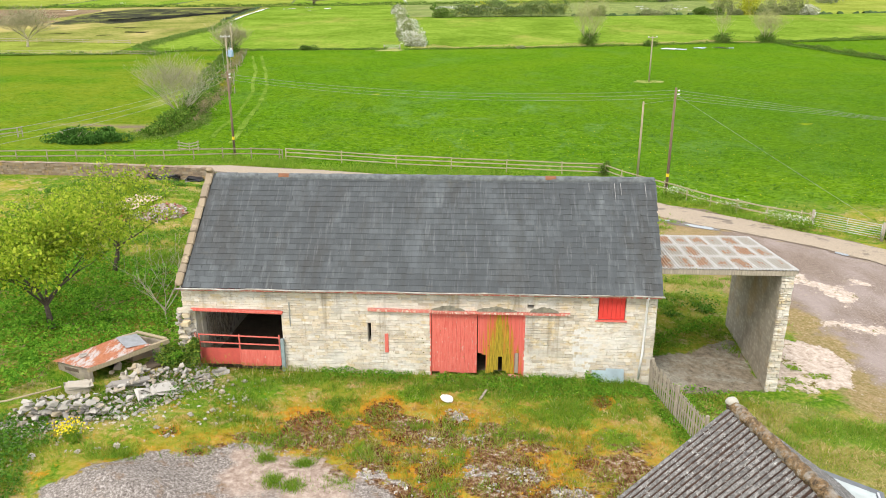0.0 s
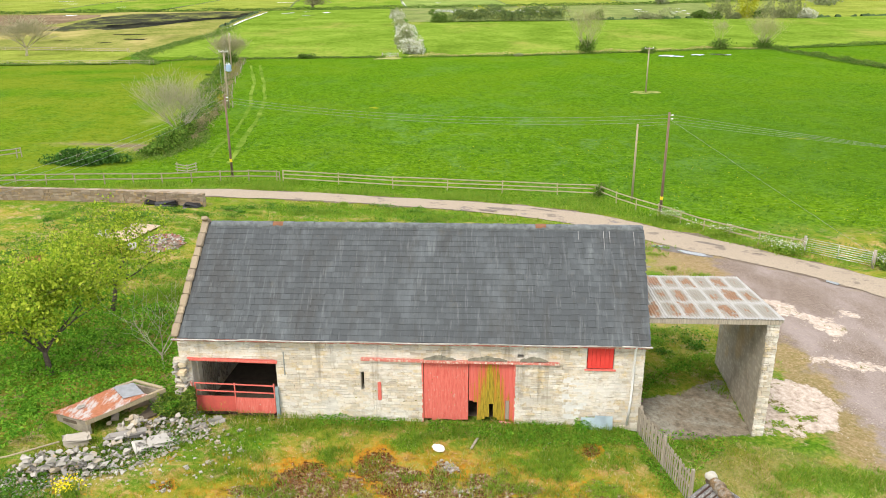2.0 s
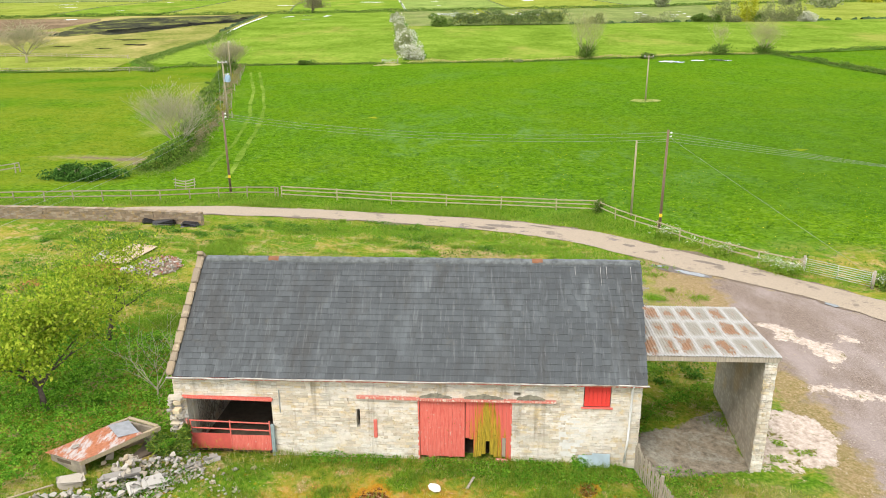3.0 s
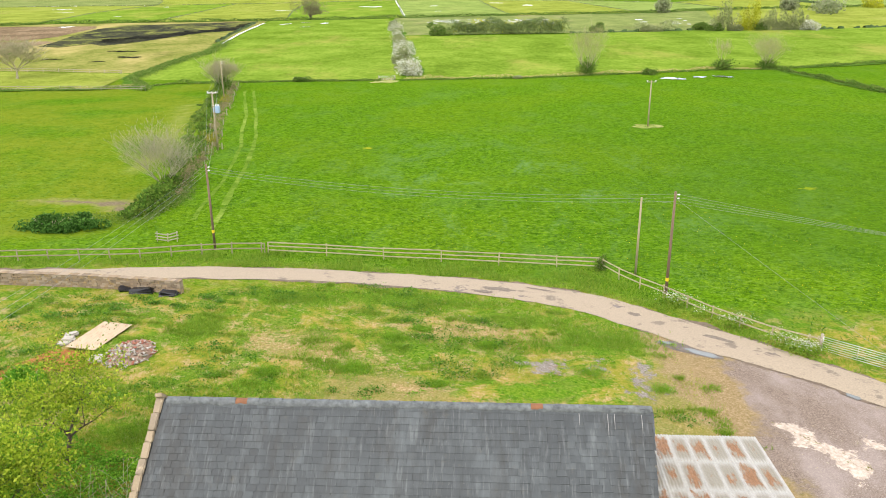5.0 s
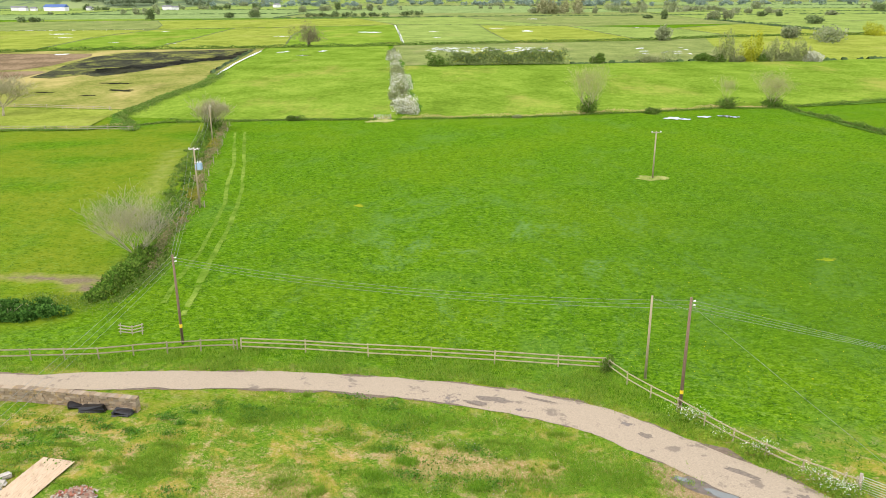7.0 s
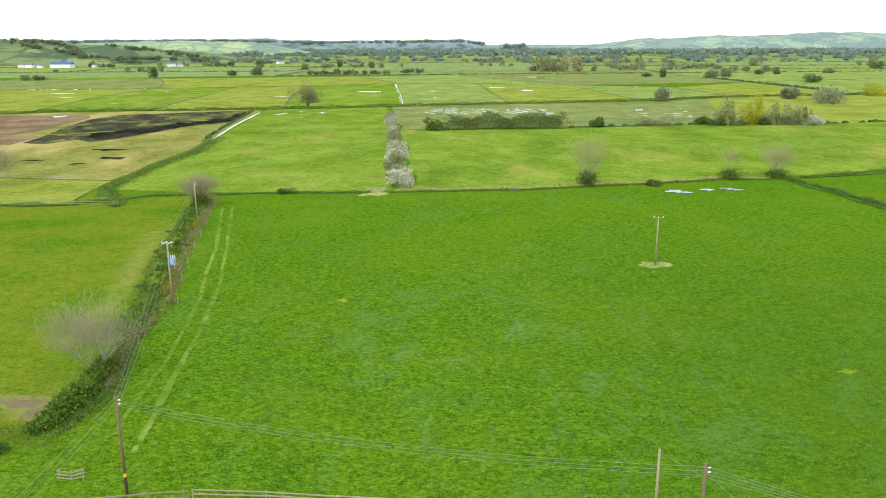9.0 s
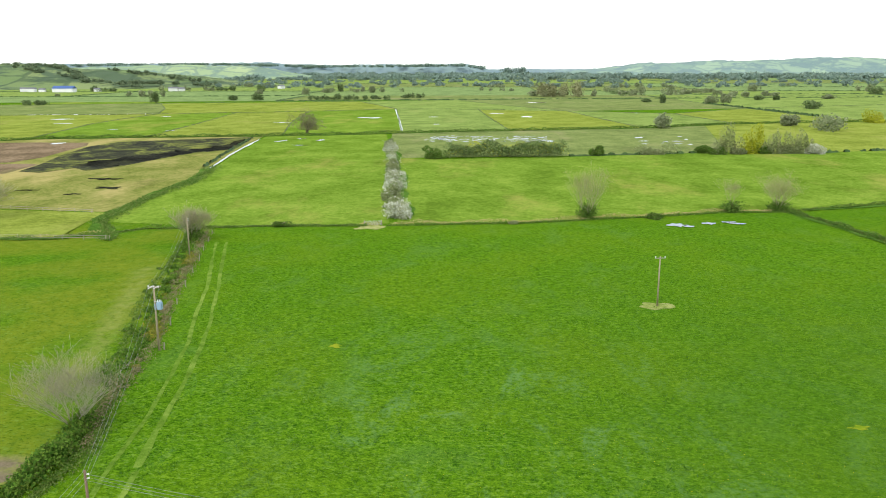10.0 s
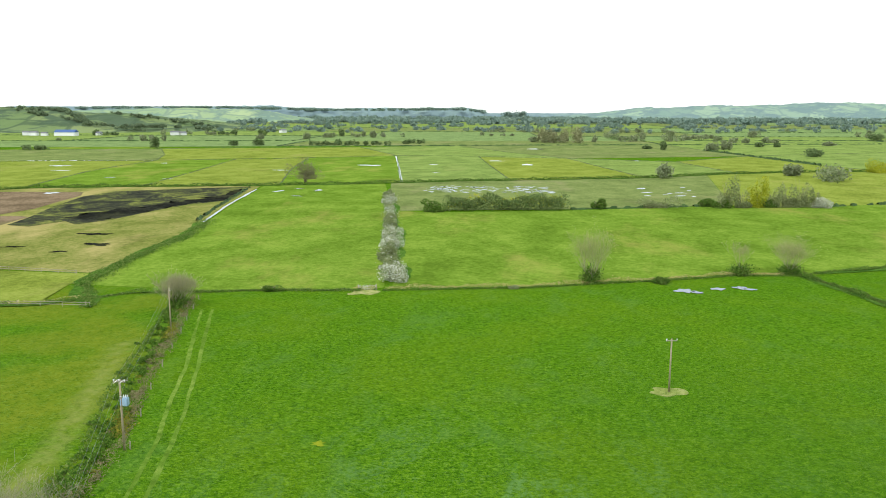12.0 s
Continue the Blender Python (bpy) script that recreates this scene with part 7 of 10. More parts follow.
def bush(name, x, y, size, n, leaf, material, label, seed, twigs=10, category="bush", group=""):
    g = np.random.default_rng(seed)
    z = float(land(x, y))
    b = thing(name, (x, y, z), label, category, group)
    V, F = leaf_quads(lump_cloud(g, (x, y, z), size, n), leaf, g)
    child("leaves", from_arrays("leaves", V, F, material), b)
    limbs = []
    for i in range(twigs):
        a = g.uniform(0, 6.28)
        d = Vector((math.cos(a) * size[0] * 0.33, math.sin(a) * size[1] * 0.33, size[2] * g.uniform(0.4, 0.66)))
        limbs.append(([Vector((x, y, z - 0.1)), Vector((x, y, z)) + d * 0.5, Vector((x, y, z)) + d], [0.05, 0.035, 0.015], 2))
    child("stem_cluster", limb_mesh("stem_cluster", limbs, TWIG_BROWN), b)
    return b


bush("laurel_bush", -41.1, 77.4, (4.8, 3.2, 2.0), 6000, 0.13, LAUREL, "dense dark green evergreen bush beside the lane fence", 51)
bush("laurel_bush", -38.4, 78.0, (3.8, 2.8, 1.7), 4200, 0.13, LAUREL, "dense dark green evergreen bush beside the lane fence", 52)
bush("hawthorn_bush", 12.2, 72.3, (1.3, 1.2, 1.9), 1300, 0.07, HEDGE_LEAF, "small dark thorn bush at the fence corner", 53)
bush("hawthorn_bush", -24.5, 44.0, (2.6, 2.6, 1.8), 3000, 0.09, NETTLE, "dark green bush with white blossom at the nettle bed", 54)
bush("hawthorn_bush", 29.3, 53.6, (1.6, 1.4, 1.3), 1300, 0.08, HEDGE_LEAF, "low green bush beside the field gate", 55)
bush("maple_tree", 122.2, 379.5, (9, 8, 18), 2600, 0.36, SPRING_LEAF, "far maple in bright yellow spring leaf", 141, 8, "tree")
oak = bush("oak_tree", -99.9, 477.0, (15, 13, 17), 3600, 0.30, OAK_TWIG, "far bare oak standing on the droveway", 37, 18, "tree")
oz = float(land(-99.9, 477.0))
for v in oak.children[0].data.vertices:
    v.co.z += 2.6
tube("trunk", [(-99.9, 477, oz - 0.2), (-99.8, 477, oz + 2.5), (-99.6, 477, oz + 7.0)], [0.75, 0.6, 0.35], BARK, oak)
bush("maple_tree", 272.0, 586.0, (17, 14, 12), 2400, 0.45, SPRING_LEAF, "far rounded tree in yellow-green leaf", 142, 12, "tree")
for i, (x, y, h, n, lb) in enumerate(((108.8, 377.5, 14.5, 2600, "tall far ash in a grey-green haze of opening leaf"), (113.5, 376.5, 12.5, 1700, "slender far ash in opening leaf"), (128.5, 381, 12.0, 1500, "far ash with thin opening leaf"), (133.5, 382.5, 10.5, 1400, "small far ash with thin opening leaf"),
                                        (141.0, 382.0, 15.0, 2500, "tall far ash with grey-brown twigs"), (146.0, 380.0, 9.5, 1300, "small far ash at the end of the row"))):
    bush("ash_tree", x, y, (h * 0.62, h * 0.55, h * 1.3), int(n * 0.8), 0.32, SAGE_LEAF, lb, 130 + i, 8, "tree", "far ash trees")
for i, (x, y, s, m, lb) in enumerate(((-18.6, 221.5, 8.5, BLOSSOM, "white"), (-21.2, 236, 5.5, SAGE_LEAF, "grey-green"), (-23.4, 250.0, 8.0, SAGE_LEAF, "grey-green"), (-25.2, 265, 7.5, BLOSSOM, "white"), (-27.5, 287.0, 7.0, BLOSSOM, "white"),
                                      (-30.2, 310.0, 6.0, SAGE_LEAF, "grey-green"), (-33.2, 334.0, 5.5, SAGE_LEAF, "grey-green"), (-36.6, 362.0, 5.0, BLOSSOM, "white"), (-40.0, 385.0, 6.5, BLOSSOM, "white"), (-43.2, 408.0, 6.5, SAGE_LEAF, "grey-green"))):
    bush("blackthorn_bush", x, y, (s * 0.84, s * 0.84, s * 0.72), 3000, 0.24, m, f"blackthorn in {lb} spring flower along the field ditch", 60 + i, group="blackthorn row along the ditch")
for k, (m, n, lb) in enumerate(((SAGE_LEAF, 2800, "grey-green twigs between the blackthorns"), (BLOSSOM, 1700, "white blossom between the blackthorns"))):
    g = np.random.default_rng(160 + k)
    u = g.uniform(0, 1, n)
    y = 228 + 186 * u
    x = np.interp(y, (221.5, 250, 287, 334, 408), (-18.6, -23.4, -27.5, -33.2, -43.2)) + g.normal(size=n) * 1.3
    h = np.array([2.6 + 3.4 * noise.noise((q * 0.09, 4.0 + k, 0.3)) for q in y])
    V, F = leaf_quads(np.column_stack([x, y, land(x, y) + np.clip(h, 0.6, 5) * g.uniform(0.05, 1, n)]), 0.26, g)
    tagged(new("blackthorn_scrub", from_arrays("blackthorn_scrub", V, F, m)), lb, "hedge", kind="stuff")
for i, (x, y, sx_, sy_, h, m, lb) in enumerate(((-18.0, 355, 11, 8, 7, HEDGE_LEAF, "dark rounded thorn bush beside the pasture"), (52.3, 369.5, 8, 6, 6, HEDGE_LEAF, "dark thorn bush beside the pasture"), (78.7, 375, 17, 9, 7, SAGE_LEAF, "wide grey willow bush beside the pasture"),
                                              (100.7, 381, 7, 6, 5.5, HEDGE_LEAF, "dark thorn bush beside the pasture"), (149.5, 380.5, 9, 8, 7.5, BLOSSOM, "pale flowering thorn at the end of the trees"), (106, 376.5, 7, 6, 5, HEDGE_LEAF, "dark scrub under the far trees"), (115.5, 377.5, 7, 5, 5, SAGE_LEAF, "grey scrub under the far trees"), (127, 380, 8, 6, 5.5, HEDGE_LEAF, "dark scrub under the far trees"), (136.5, 381.5, 9, 6, 6, SAGE_LEAF, "grey scrub under the far trees"),
                                              (46.5, 223.0, 5.5, 3, 2.4, HEDGE_LEAF, "low bramble on the field edge"), (-46.5, 209, 6, 2.5, 1.8, HEDGE_LEAF, "low bramble on the field edge"), (10.5, 214.5, 3.5, 2, 1.0, SAGE_LEAF, "low brown scrub on the field edge"))):
    bush("thorn_bush", x, y, (sx_, sy_, h), 2000, 0.34 if y > 300 else 0.2, m, lb, 80 + i)


def leaf_band(name, line, width, height, n, leaf, material, label, category, seed, vary=0.5, floor=0.0):
    """A strip of leaves along a line, uneven in height and width: a hedge or a bed of weeds."""
    g = np.random.default_rng(seed)
    P = np.array(line, float)
    s = np.concatenate([[0], np.cumsum(np.hypot(*np.diff(P, axis=0).T))])
    u = g.uniform(0, s[-1], n)
    x, y = np.interp(u, s, P[:, 0]), np.interp(u, s, P[:, 1])
    k = np.array([noise.noise((a * 0.16 + seed, 0.3, 1.7)) for a in u]) * vary * 2
    k2 = np.array([noise.noise((a * 0.55 + seed, 5.3, 2.7)) for a in u]) * vary
    w, h = width * (1 + 0.6 * k), height * np.clip(1 + k + k2, 0.15, 3)
    a = g.normal(size=n) * 0.36
    x2, y2 = x + a * w * 0.6 * g.choice((-1, 1), n), y + g.normal(size=n) * w * 0.3
    z = land(x2, y2) + floor + h * np.sqrt(g.uniform(0.02, 1, n)) * np.clip(1 - (a * 1.1) ** 2, 0.1, 1)
    V, F = leaf_quads(np.column_stack([x2, y2, z]), leaf, g)
    return tagged(new(name, from_arrays(name, V, F, material)), label, category, kind="stuff")


def beside(line, d):
    """The line shifted sideways by d metres."""
    P = np.array(line, float)
    t = np.gradient(P, axis=0)
    t /= np.linalg.norm(t, axis=1)[:, None]
    return [tuple(q) for q in P + np.column_stack([t[:, 1], -t[:, 0]]) * d]


leaf_band("bramble_hedge", beside(HEDGE_LINE[:3], 0.6), 3.0, 1.3, 6500, 0.17, BRAMBLE, "overgrown dark bramble hedge between the meadows", "hedge", 5, 0.9)
leaf_band("bramble_hedge", beside(HEDGE_LINE[2:4], 1.4), 3.0, 1.6, 3600, 0.17, BRAMBLE, "overgrown dark bramble hedge under the bare willow", "hedge", 45, 1.1)
leaf_band("bramble_hedge", beside(HEDGE_LINE[3:6], 0.2), 2.4, 0.9, 1800, 0.17, BRAMBLE, "dark bramble hedge round the transformer pole", "hedge", 15, 1.6)
leaf_band("bramble_hedge", beside(HEDGE_LINE[5:], 0.3), 1.8, 0.7, 1300, 0.2, BRAMBLE, "thin gappy bramble hedge along the ditch", "hedge", 6, 2.0)
leaf_band("hedge_bank", beside(HEDGE_LINE[3:], -2.2), 2.0, 0.3, 2600, 0.15, DITCH_LEAF, "green bank of herbs beside the bramble hedge", "scrub", 16, 0.8)


def clump_row(name, line, width, step, sizes, leaf, material, label, seed, chance=1.0):
    """Separate rounded clumps of scrub set at random along a line."""
    g = np.random.default_rng(seed)
    C = []
    for x, y in along(line, step):
        if g.uniform() > chance:
            continue
        x, y, r = x + g.normal() * width / 2, y + g.normal() * width / 2, g.uniform(*sizes)
        C.append(lump_cloud(g, (x, y, float(land(x, y))), (2 * r, 2 * r * g.uniform(0.7, 1.2), r * g.uniform(0.8, 1.5)), int(150 * r * r) + 60))
    V, F = leaf_quads(np.concatenate(C), leaf, g)
    return tagged(new(name, from_arrays(name, V, F, material)), label, "scrub", kind="stuff")


clump_row("bramble_clumps", HEDGE_LINE[3:], 1.6, 2.2, (0.6, 1.5), 0.16, BRAMBLE, "dark rounded bramble clumps in the hedge", 71, 0.75)
clump_row("ivy_clumps", HEDGE_LINE[:4], 1.4, 2.2, (0.7, 1.6), 0.15, IVY_LEAF, "dark ivy clumps in the hedge", 72, 0.6)
clump_row("dead_clumps", beside(HEDGE_LINE[3:], 1.2), 1.2, 2.0, (0.5, 1.2), 0.10, DEAD_STEM, "brown dead bramble clumps in the hedge", 73, 0.7)
clump_row("golden_clumps", beside(HEDGE_LINE[3:], 0.6), 1.2, 5.5, (0.5, 1.0), 0.13, GOLD_LEAF, "golden-leaved clumps in the hedge", 74, 0.6)
clump_row("herb_clumps", beside(HEDGE_LINE[3:], -1.6), 1.4, 3.0, (0.5, 1.1), 0.14, HEDGE_LEAF, "green herb clumps on the hedge bank", 75, 0.6)
leaf_band("hedge_bank", beside(HEDGE_LINE[:3], 2.6), 2.2, 0.35, 2000, 0.12, DITCH_LEAF, "rough dry grass along the meadow side of the hedge", "scrub", 46, 0.6)
leaf_band("golden_scrub", [(-40.6, 122.5), (-42.0, 126.5), (-43.2, 129.5)], 3.6, 0.9, 900, 0.16, GOLD_LEAF, "golden-leaved scrub in the hedge", "scrub", 17, 0.4)
leaf_band("golden_scrub", [(-52.0, 165), (-53.6, 171)], 3.0, 0.9, 500, 0.18, GOLD_LEAF, "golden-leaved scrub in the hedge", "scrub", 18, 0.4)
leaf_band("dead_brambles", beside(HEDGE_LINE[3:], 2.0), 2.4, 0.75, 5200, 0.11, DEAD_STEM, "dead straw-coloured stems along the hedge", "scrub", 7, 0.9)
leaf_band("dead_brambles", beside(HEDGE_LINE[1:4], 2.0), 2.6, 1.3, 1700, 0.10, DEAD_STEM, "dead straw-coloured stems over the hedge", "scrub", 9, 0.6)
ditch_fence = thing("wire_fence", (-37.6, 117.5, float(land(-37.6, 117.5))), "row of old leaning grey posts along the hedge ditch", "fence")
gp = random.Random(77)
for x, y in along(beside(HEDGE_LINE[4:], 3.0), 10.5):
    z = float(land(x, y))
    bar("post", (x, y, z - 0.2), (x + gp.uniform(-0.15, 0.15), y + gp.uniform(-0.1, 0.1), z + gp.uniform(0.9, 1.3)), 0.13, 0.11, WOOD_GREY, ditch_fence, up=(0, 1, 0))
leaf_band("dead_brambles", [(-33.0, 79.5), (-36.5, 81), (-42, 82.5)], 3.4, 0.4, 1500, 0.08, DITCH_LEAF, "dead straw-coloured stems along the hedge", "scrub", 8)
for k, (ln, wd, ht, n) in enumerate((([(-91.8, 212.1), (-95.5, 245), (-95.0, 284), (-100.5, 320)], 7.0, 0.9, 7000), ([(-79, 189.5), (-86, 203), (-92, 213)], 4.0, 0.7, 1300), ([(-66, 205), (-50.9, 208.8), (-24.7, 210.4)], 1.6, 0.5, 2500),
                                     ([(84.4, 233.6), (87.9, 219.2), (90.6, 204.2), (94, 185), (99, 160)], 3.0, 1.0, 6000), ([(88.5, 236.7), (110.9, 245.4), (160, 262)], 2.2, 0.9, 3500), ([(-20, 211), (14.8, 215.8), (31.4, 221.1), (48.7, 226), (67.2, 232.6), (84.4, 233.6)], 1.3, 0.35, 4000))):
    leaf_band("field_hedge", ln, wd, ht, n, 0.2, DITCH_LEAF if k < 3 else HEDGE_LEAF, "low dark hedge and ditch scrub at the field edge", "hedge", 20 + k)
leaf_band("rough_ditch", [(-180, 196), (-140, 191), (-110, 188.6), (-93, 190.5), (-84, 198), (-78, 204), (-66, 206)], 2.2, 0.6, 4200, 0.20, DITCH_LEAF, "rough grassy ditch at the field edge", "scrub", 41, 0.7)
leaf_band("reed_strip", [(-170, 197), (-112, 190.5), (-95, 192), (-86, 199.5)], 1.2, 0.6, 1500, 0.16, DRY_LEAF, "pale dead reed along the rough ditch", "reeds", 42)
leaf_band("reed_strip", [(-19, 212.6), (-6.5, 214.6), (14.8, 217.2), (31.4, 222.4), (48.7, 227.4), (67.2, 234.0), (82, 236)], 2.2, 0.7, 4600, 0.15, DRY_LEAF, "strip of pale dead reed along the ditch", "reeds", 30)
leaf_band("osier_row", [(-12, 358), (1.6, 362.1), (20, 363.5), (37.4, 364.6)], 8.0, 5.6, 9000, 0.34, OSIER, "tall green osier row behind the pasture", "hedge", 31, 0.25)
leaf_band("osier_row", [(-12, 360), (1.6, 364), (20, 365.5), (37.4, 366.6)], 7.0, 5.4, 1100, 0.34, SPRING_LEAF, "tall yellow-green osier row behind the pasture", "hedge", 32, 0.25)


# ---- the levels: far fields, ditches, floods, hills ----
def far_grass(name, dark, light, straw=None, amount=0.5):
    k = Nodes(name)
    n1, n2 = k.noise(0.06, 8, 0.76, k.scaled(1, 0.8, 1)), k.noise(0.7, 8, 0.82)
    c = k.ramp(k.math("ADD", k.math("MULTIPLY", n1, 0.5), k.math("MULTIPLY", n2, 0.5)), (0.42, tuple(0.68 * v for v in dark)), (0.49, dark), (0.58, light))
    if straw:
        c = k.mix(k.step(k.noise(0.025, 6, 0.68, k.scaled(1, 0.45, 1)), 0.60 - 0.2 * amount, 0.78 - 0.2 * amount), c, k.mix(0.6, c, straw))
    k.bump(n2, 0.3, 0.15)
    return k.done(c, 1.0, spec=0.0)


# F_GREEN is lifted and blued to include some distance haze
F_GREEN = far_grass("far_pasture_green", (0.165, 0.228, 0.055), (0.225, 0.290, 0.078), (0.26, 0.28, 0.09), 0.25)
F_BRIGHT = far_grass("far_pasture_bright", (0.118, 0.196, 0.020), (0.182, 0.260, 0.036), (0.27, 0.26, 0.062), 0.45)
F_YELLOW = far_grass("far_pasture_yellow", (0.178, 0.222, 0.034), (0.245, 0.28, 0.056), (0.29, 0.275, 0.085), 0.3)
F_OLIVE = far_grass("far_wet_meadow", (0.145, 0.185, 0.055), (0.205, 0.24, 0.080), (0.24, 0.225, 0.11), 0.45)
F_TAN = far_grass("far_rough_straw_field", (0.160, 0.180, 0.04), (0.250, 0.235, 0.075), (0.42, 0.33, 0.14), 0.8)
F_BROWN = far_grass("far_bare_brown_earth", (0.15, 0.11, 0.065), (0.24, 0.175, 0.11), (0.13, 0.14, 0.04), 0.3)
F_PEAT = far_grass("black_burnt_peat", (0.014, 0.015, 0.012), (0.036, 0.037, 0.026), (0.09, 0.095, 0.03), 0.6)
# these two hold the air's haze in their base colour, for land past 1 km
F_HAZE = far_grass("far_meadow_haze_tinted", (0.17, 0.235, 0.10), (0.23, 0.29, 0.13))
F_PALE = far_grass("far_pasture_haze_tinted", (0.16, 0.225, 0.08), (0.21, 0.28, 0.10))


def field(poly, material, label, lift=0.05, name="field", category="field"):
    bm = bmesh.new()
    vs = [bm.verts.new((x, y, float(land(x, y)) + lift)) for x, y in poly]
    bm.faces.new(vs)
    bmesh.ops.triangulate(bm, faces=bm.faces[:])
    bmesh.ops.recalc_face_normals(bm, faces=bm.faces[:])
    for f in bm.faces:
        if f.normal.z < 0:
            f.normal_flip()
    return tagged(part(name, bm, material, None), label, category, kind="structure")


field([(-91.8, 212.5), (-60, 208.5), (-24.7, 212), (-20, 214), (-24.6, 262), (-31, 321), (-40, 385), (-47, 435), (-54, 480), (-119.7, 462), (-106.5, 358), (-95, 284), (-96, 253)], F_BRIGHT, "green pasture between ditch and blackthorn row")
field([(-18, 214.5), (14.8, 217), (31.4, 222.4), (67, 234), (88, 235), (112, 312), (150, 384), (100, 380), (37, 362), (-17, 353), (-34, 356), (-29.6, 321), (-23, 262)], F_BRIGHT, "bright grazed pasture")
field([(-34, 357), (37, 366), (100, 382), (113, 384), (152, 571), (53, 527), (-16, 501), (-51, 484), (-46, 440), (-39, 393)], F_OLIVE, "dull flooded wet meadow")
field([(150, 384.2), (330, 440.2), (330, 640), (294, 618), (152.2, 571), (113.2, 384.2)], F_YELLOW, "yellowish far pasture")
field([(88, 235), (110, 244), (300, 310), (330, 441), (150, 384), (112, 312)], F_BRIGHT, "grazed far pasture", 0.055)
field([(-96, 226), (-122, 228.5), (-150, 232), (-420, 300), (-420, 452), (-259, 441), (-200, 449), (-121, 461), (-107, 358), (-97, 284), (-98, 253)], F_TAN, "rough straw-coloured field")
field([(-96, 213.5), (-92, 212), (-97, 225), (-122, 227.5), (-180, 236), (-180, 196), (-92, 191.5)], F_YELLOW, "narrow green strip by the field fence")
field([(-190, 334), (-187, 353), (-191, 378), (-194, 404), (-201, 420), (-230, 420), (-420, 400), (-420, 315), (-250, 318)], F_BROWN, "bare brown field", 0.09)
field([(-171.5, 300), (-174.5, 327), (-179, 330), (-420, 305), (-420, 296), (-220, 296)], F_BROWN, "bare brown track beside the burnt field", 0.09)


def blob_field(cx, cy, rx, ry, turn, material, label, seed, wob=0.5, lift=0.12, name="field_patch", category="field"):
    return blot(name, cx, cy, rx, ry, lift, material, label, category, seed, turn, 40, "structure", wob)



def burnt():
    k = Nodes("burnt_streaked_peat_field")
    st = k.noise(0.06, 9, 0.78, k.scaled(1.0, 0.8, 1.0), 0.8)
    fine = k.noise(0.3, 7, 0.75)
    c = k.ramp(k.math("ADD", k.math("MULTIPLY", st, 0.8), k.math("MULTIPLY", fine, 0.2)), (0.40, (0.18, 0.19, 0.05)), (0.46, (0.10, 0.11, 0.035)), (0.51, (0.050, 0.054, 0.032)), (0.59, (0.024, 0.025, 0.021)))
    return k.done(c, 1.0, spec=0.0)


BURNT = burnt()
field([(-170, 306), (-174, 327), (-184, 363), (-191, 401), (-187, 424), (-163, 438), (-126, 455), (-119, 415), (-118, 385), (-128, 372), (-134, 350), (-139, 322), (-146, 309), (-154, 317), (-160, 303)], BURNT, "burnt dark peat ground streaked with olive grass", 0.12)


def ragged(line_a, line_b, material, label, lift, seed):
    """A strip between two lines, with torn edges."""
    g = np.random.default_rng(seed)
    a, b = along(line_a, 2.0), along(line_b, 2.0)
    n = 60
    A = [a[int(i / (n - 1) * (len(a) - 1))] for i in range(n)]
    B = [b[int(i / (n - 1) * (len(b) - 1))] for i in range(n)]
    ring = [(x + g.normal() * 1.0, y + g.normal() * 1.6) for x, y in A] + [(x + g.normal() * 1.6, y + g.normal() * 2.4) for x, y in B[::-1]]
    return field(ring, material, label, lift, "burnt_strip")


ragged([(-142, 321), (-136.5, 345), (-130, 372), (-117.5, 388), (-120, 415), (-122.5, 444)], [(-160, 330), (-152, 352), (-143.5, 364), (-134.5, 386), (-126, 408), (-127.3, 449)], F_PEAT, "black burnt peat strip", 0.16, 4)
for k, (x, y, rx, ry) in enumerate(((-117, 268, 4.5, 2.0), (-128, 288, 5, 2.0), (-122, 255, 2.5, 1.0), (-140, 262, 3, 1.0))):
    blob_field(x, y, rx, ry, 0, F_PEAT, "black burnt peat patch", 7 + k, 0.6)

# water in ditches and on the wet meadow
ribbon("ditch_water", [(-117.4, 440), (-109.7, 368), (-101.6, 318), (-99.8, 304)], 1.1, 0.16, WATER, "water-filled field ditch", "ditch", 4, 0.2, 3, 3)
ribbon("ditch_water", [(-78.5, 748), (-60, 605), (-45.6, 490)], 1.3, 0.20, WATER, "water-filled field ditch", "ditch", 5, 0.15, 4, 3)
ribbon("ditch_water", [(-390, 655), (-330, 664), (-268, 676)], 4.0, 0.18, WATER, "flooded field ditch", "ditch", 5, 1.2, 14, 3)
rngw = np.random.default_rng(77)
for k in range(130):
    x, y = -28 + 66 * rngw.uniform(), 432 + 36 * rngw.uniform()
    blot("flood_pool", x, y, rngw.uniform(0.4, 2.2), rngw.uniform(0.5, 1.7), 0.13, WATER, "shallow flood pool on the wet meadow", "pool", 300 + k, 0, 14, wob=0.5)
for k in range(14):
    blot("flood_pool", rngw.uniform(78, 112), rngw.uniform(418, 470), rngw.uniform(0.8, 2.6), rngw.uniform(0.8, 2.2), 0.13, WATER, "shallow flood pool on the wet meadow", "pool", 360 + k, 0, 14, wob=0.5)
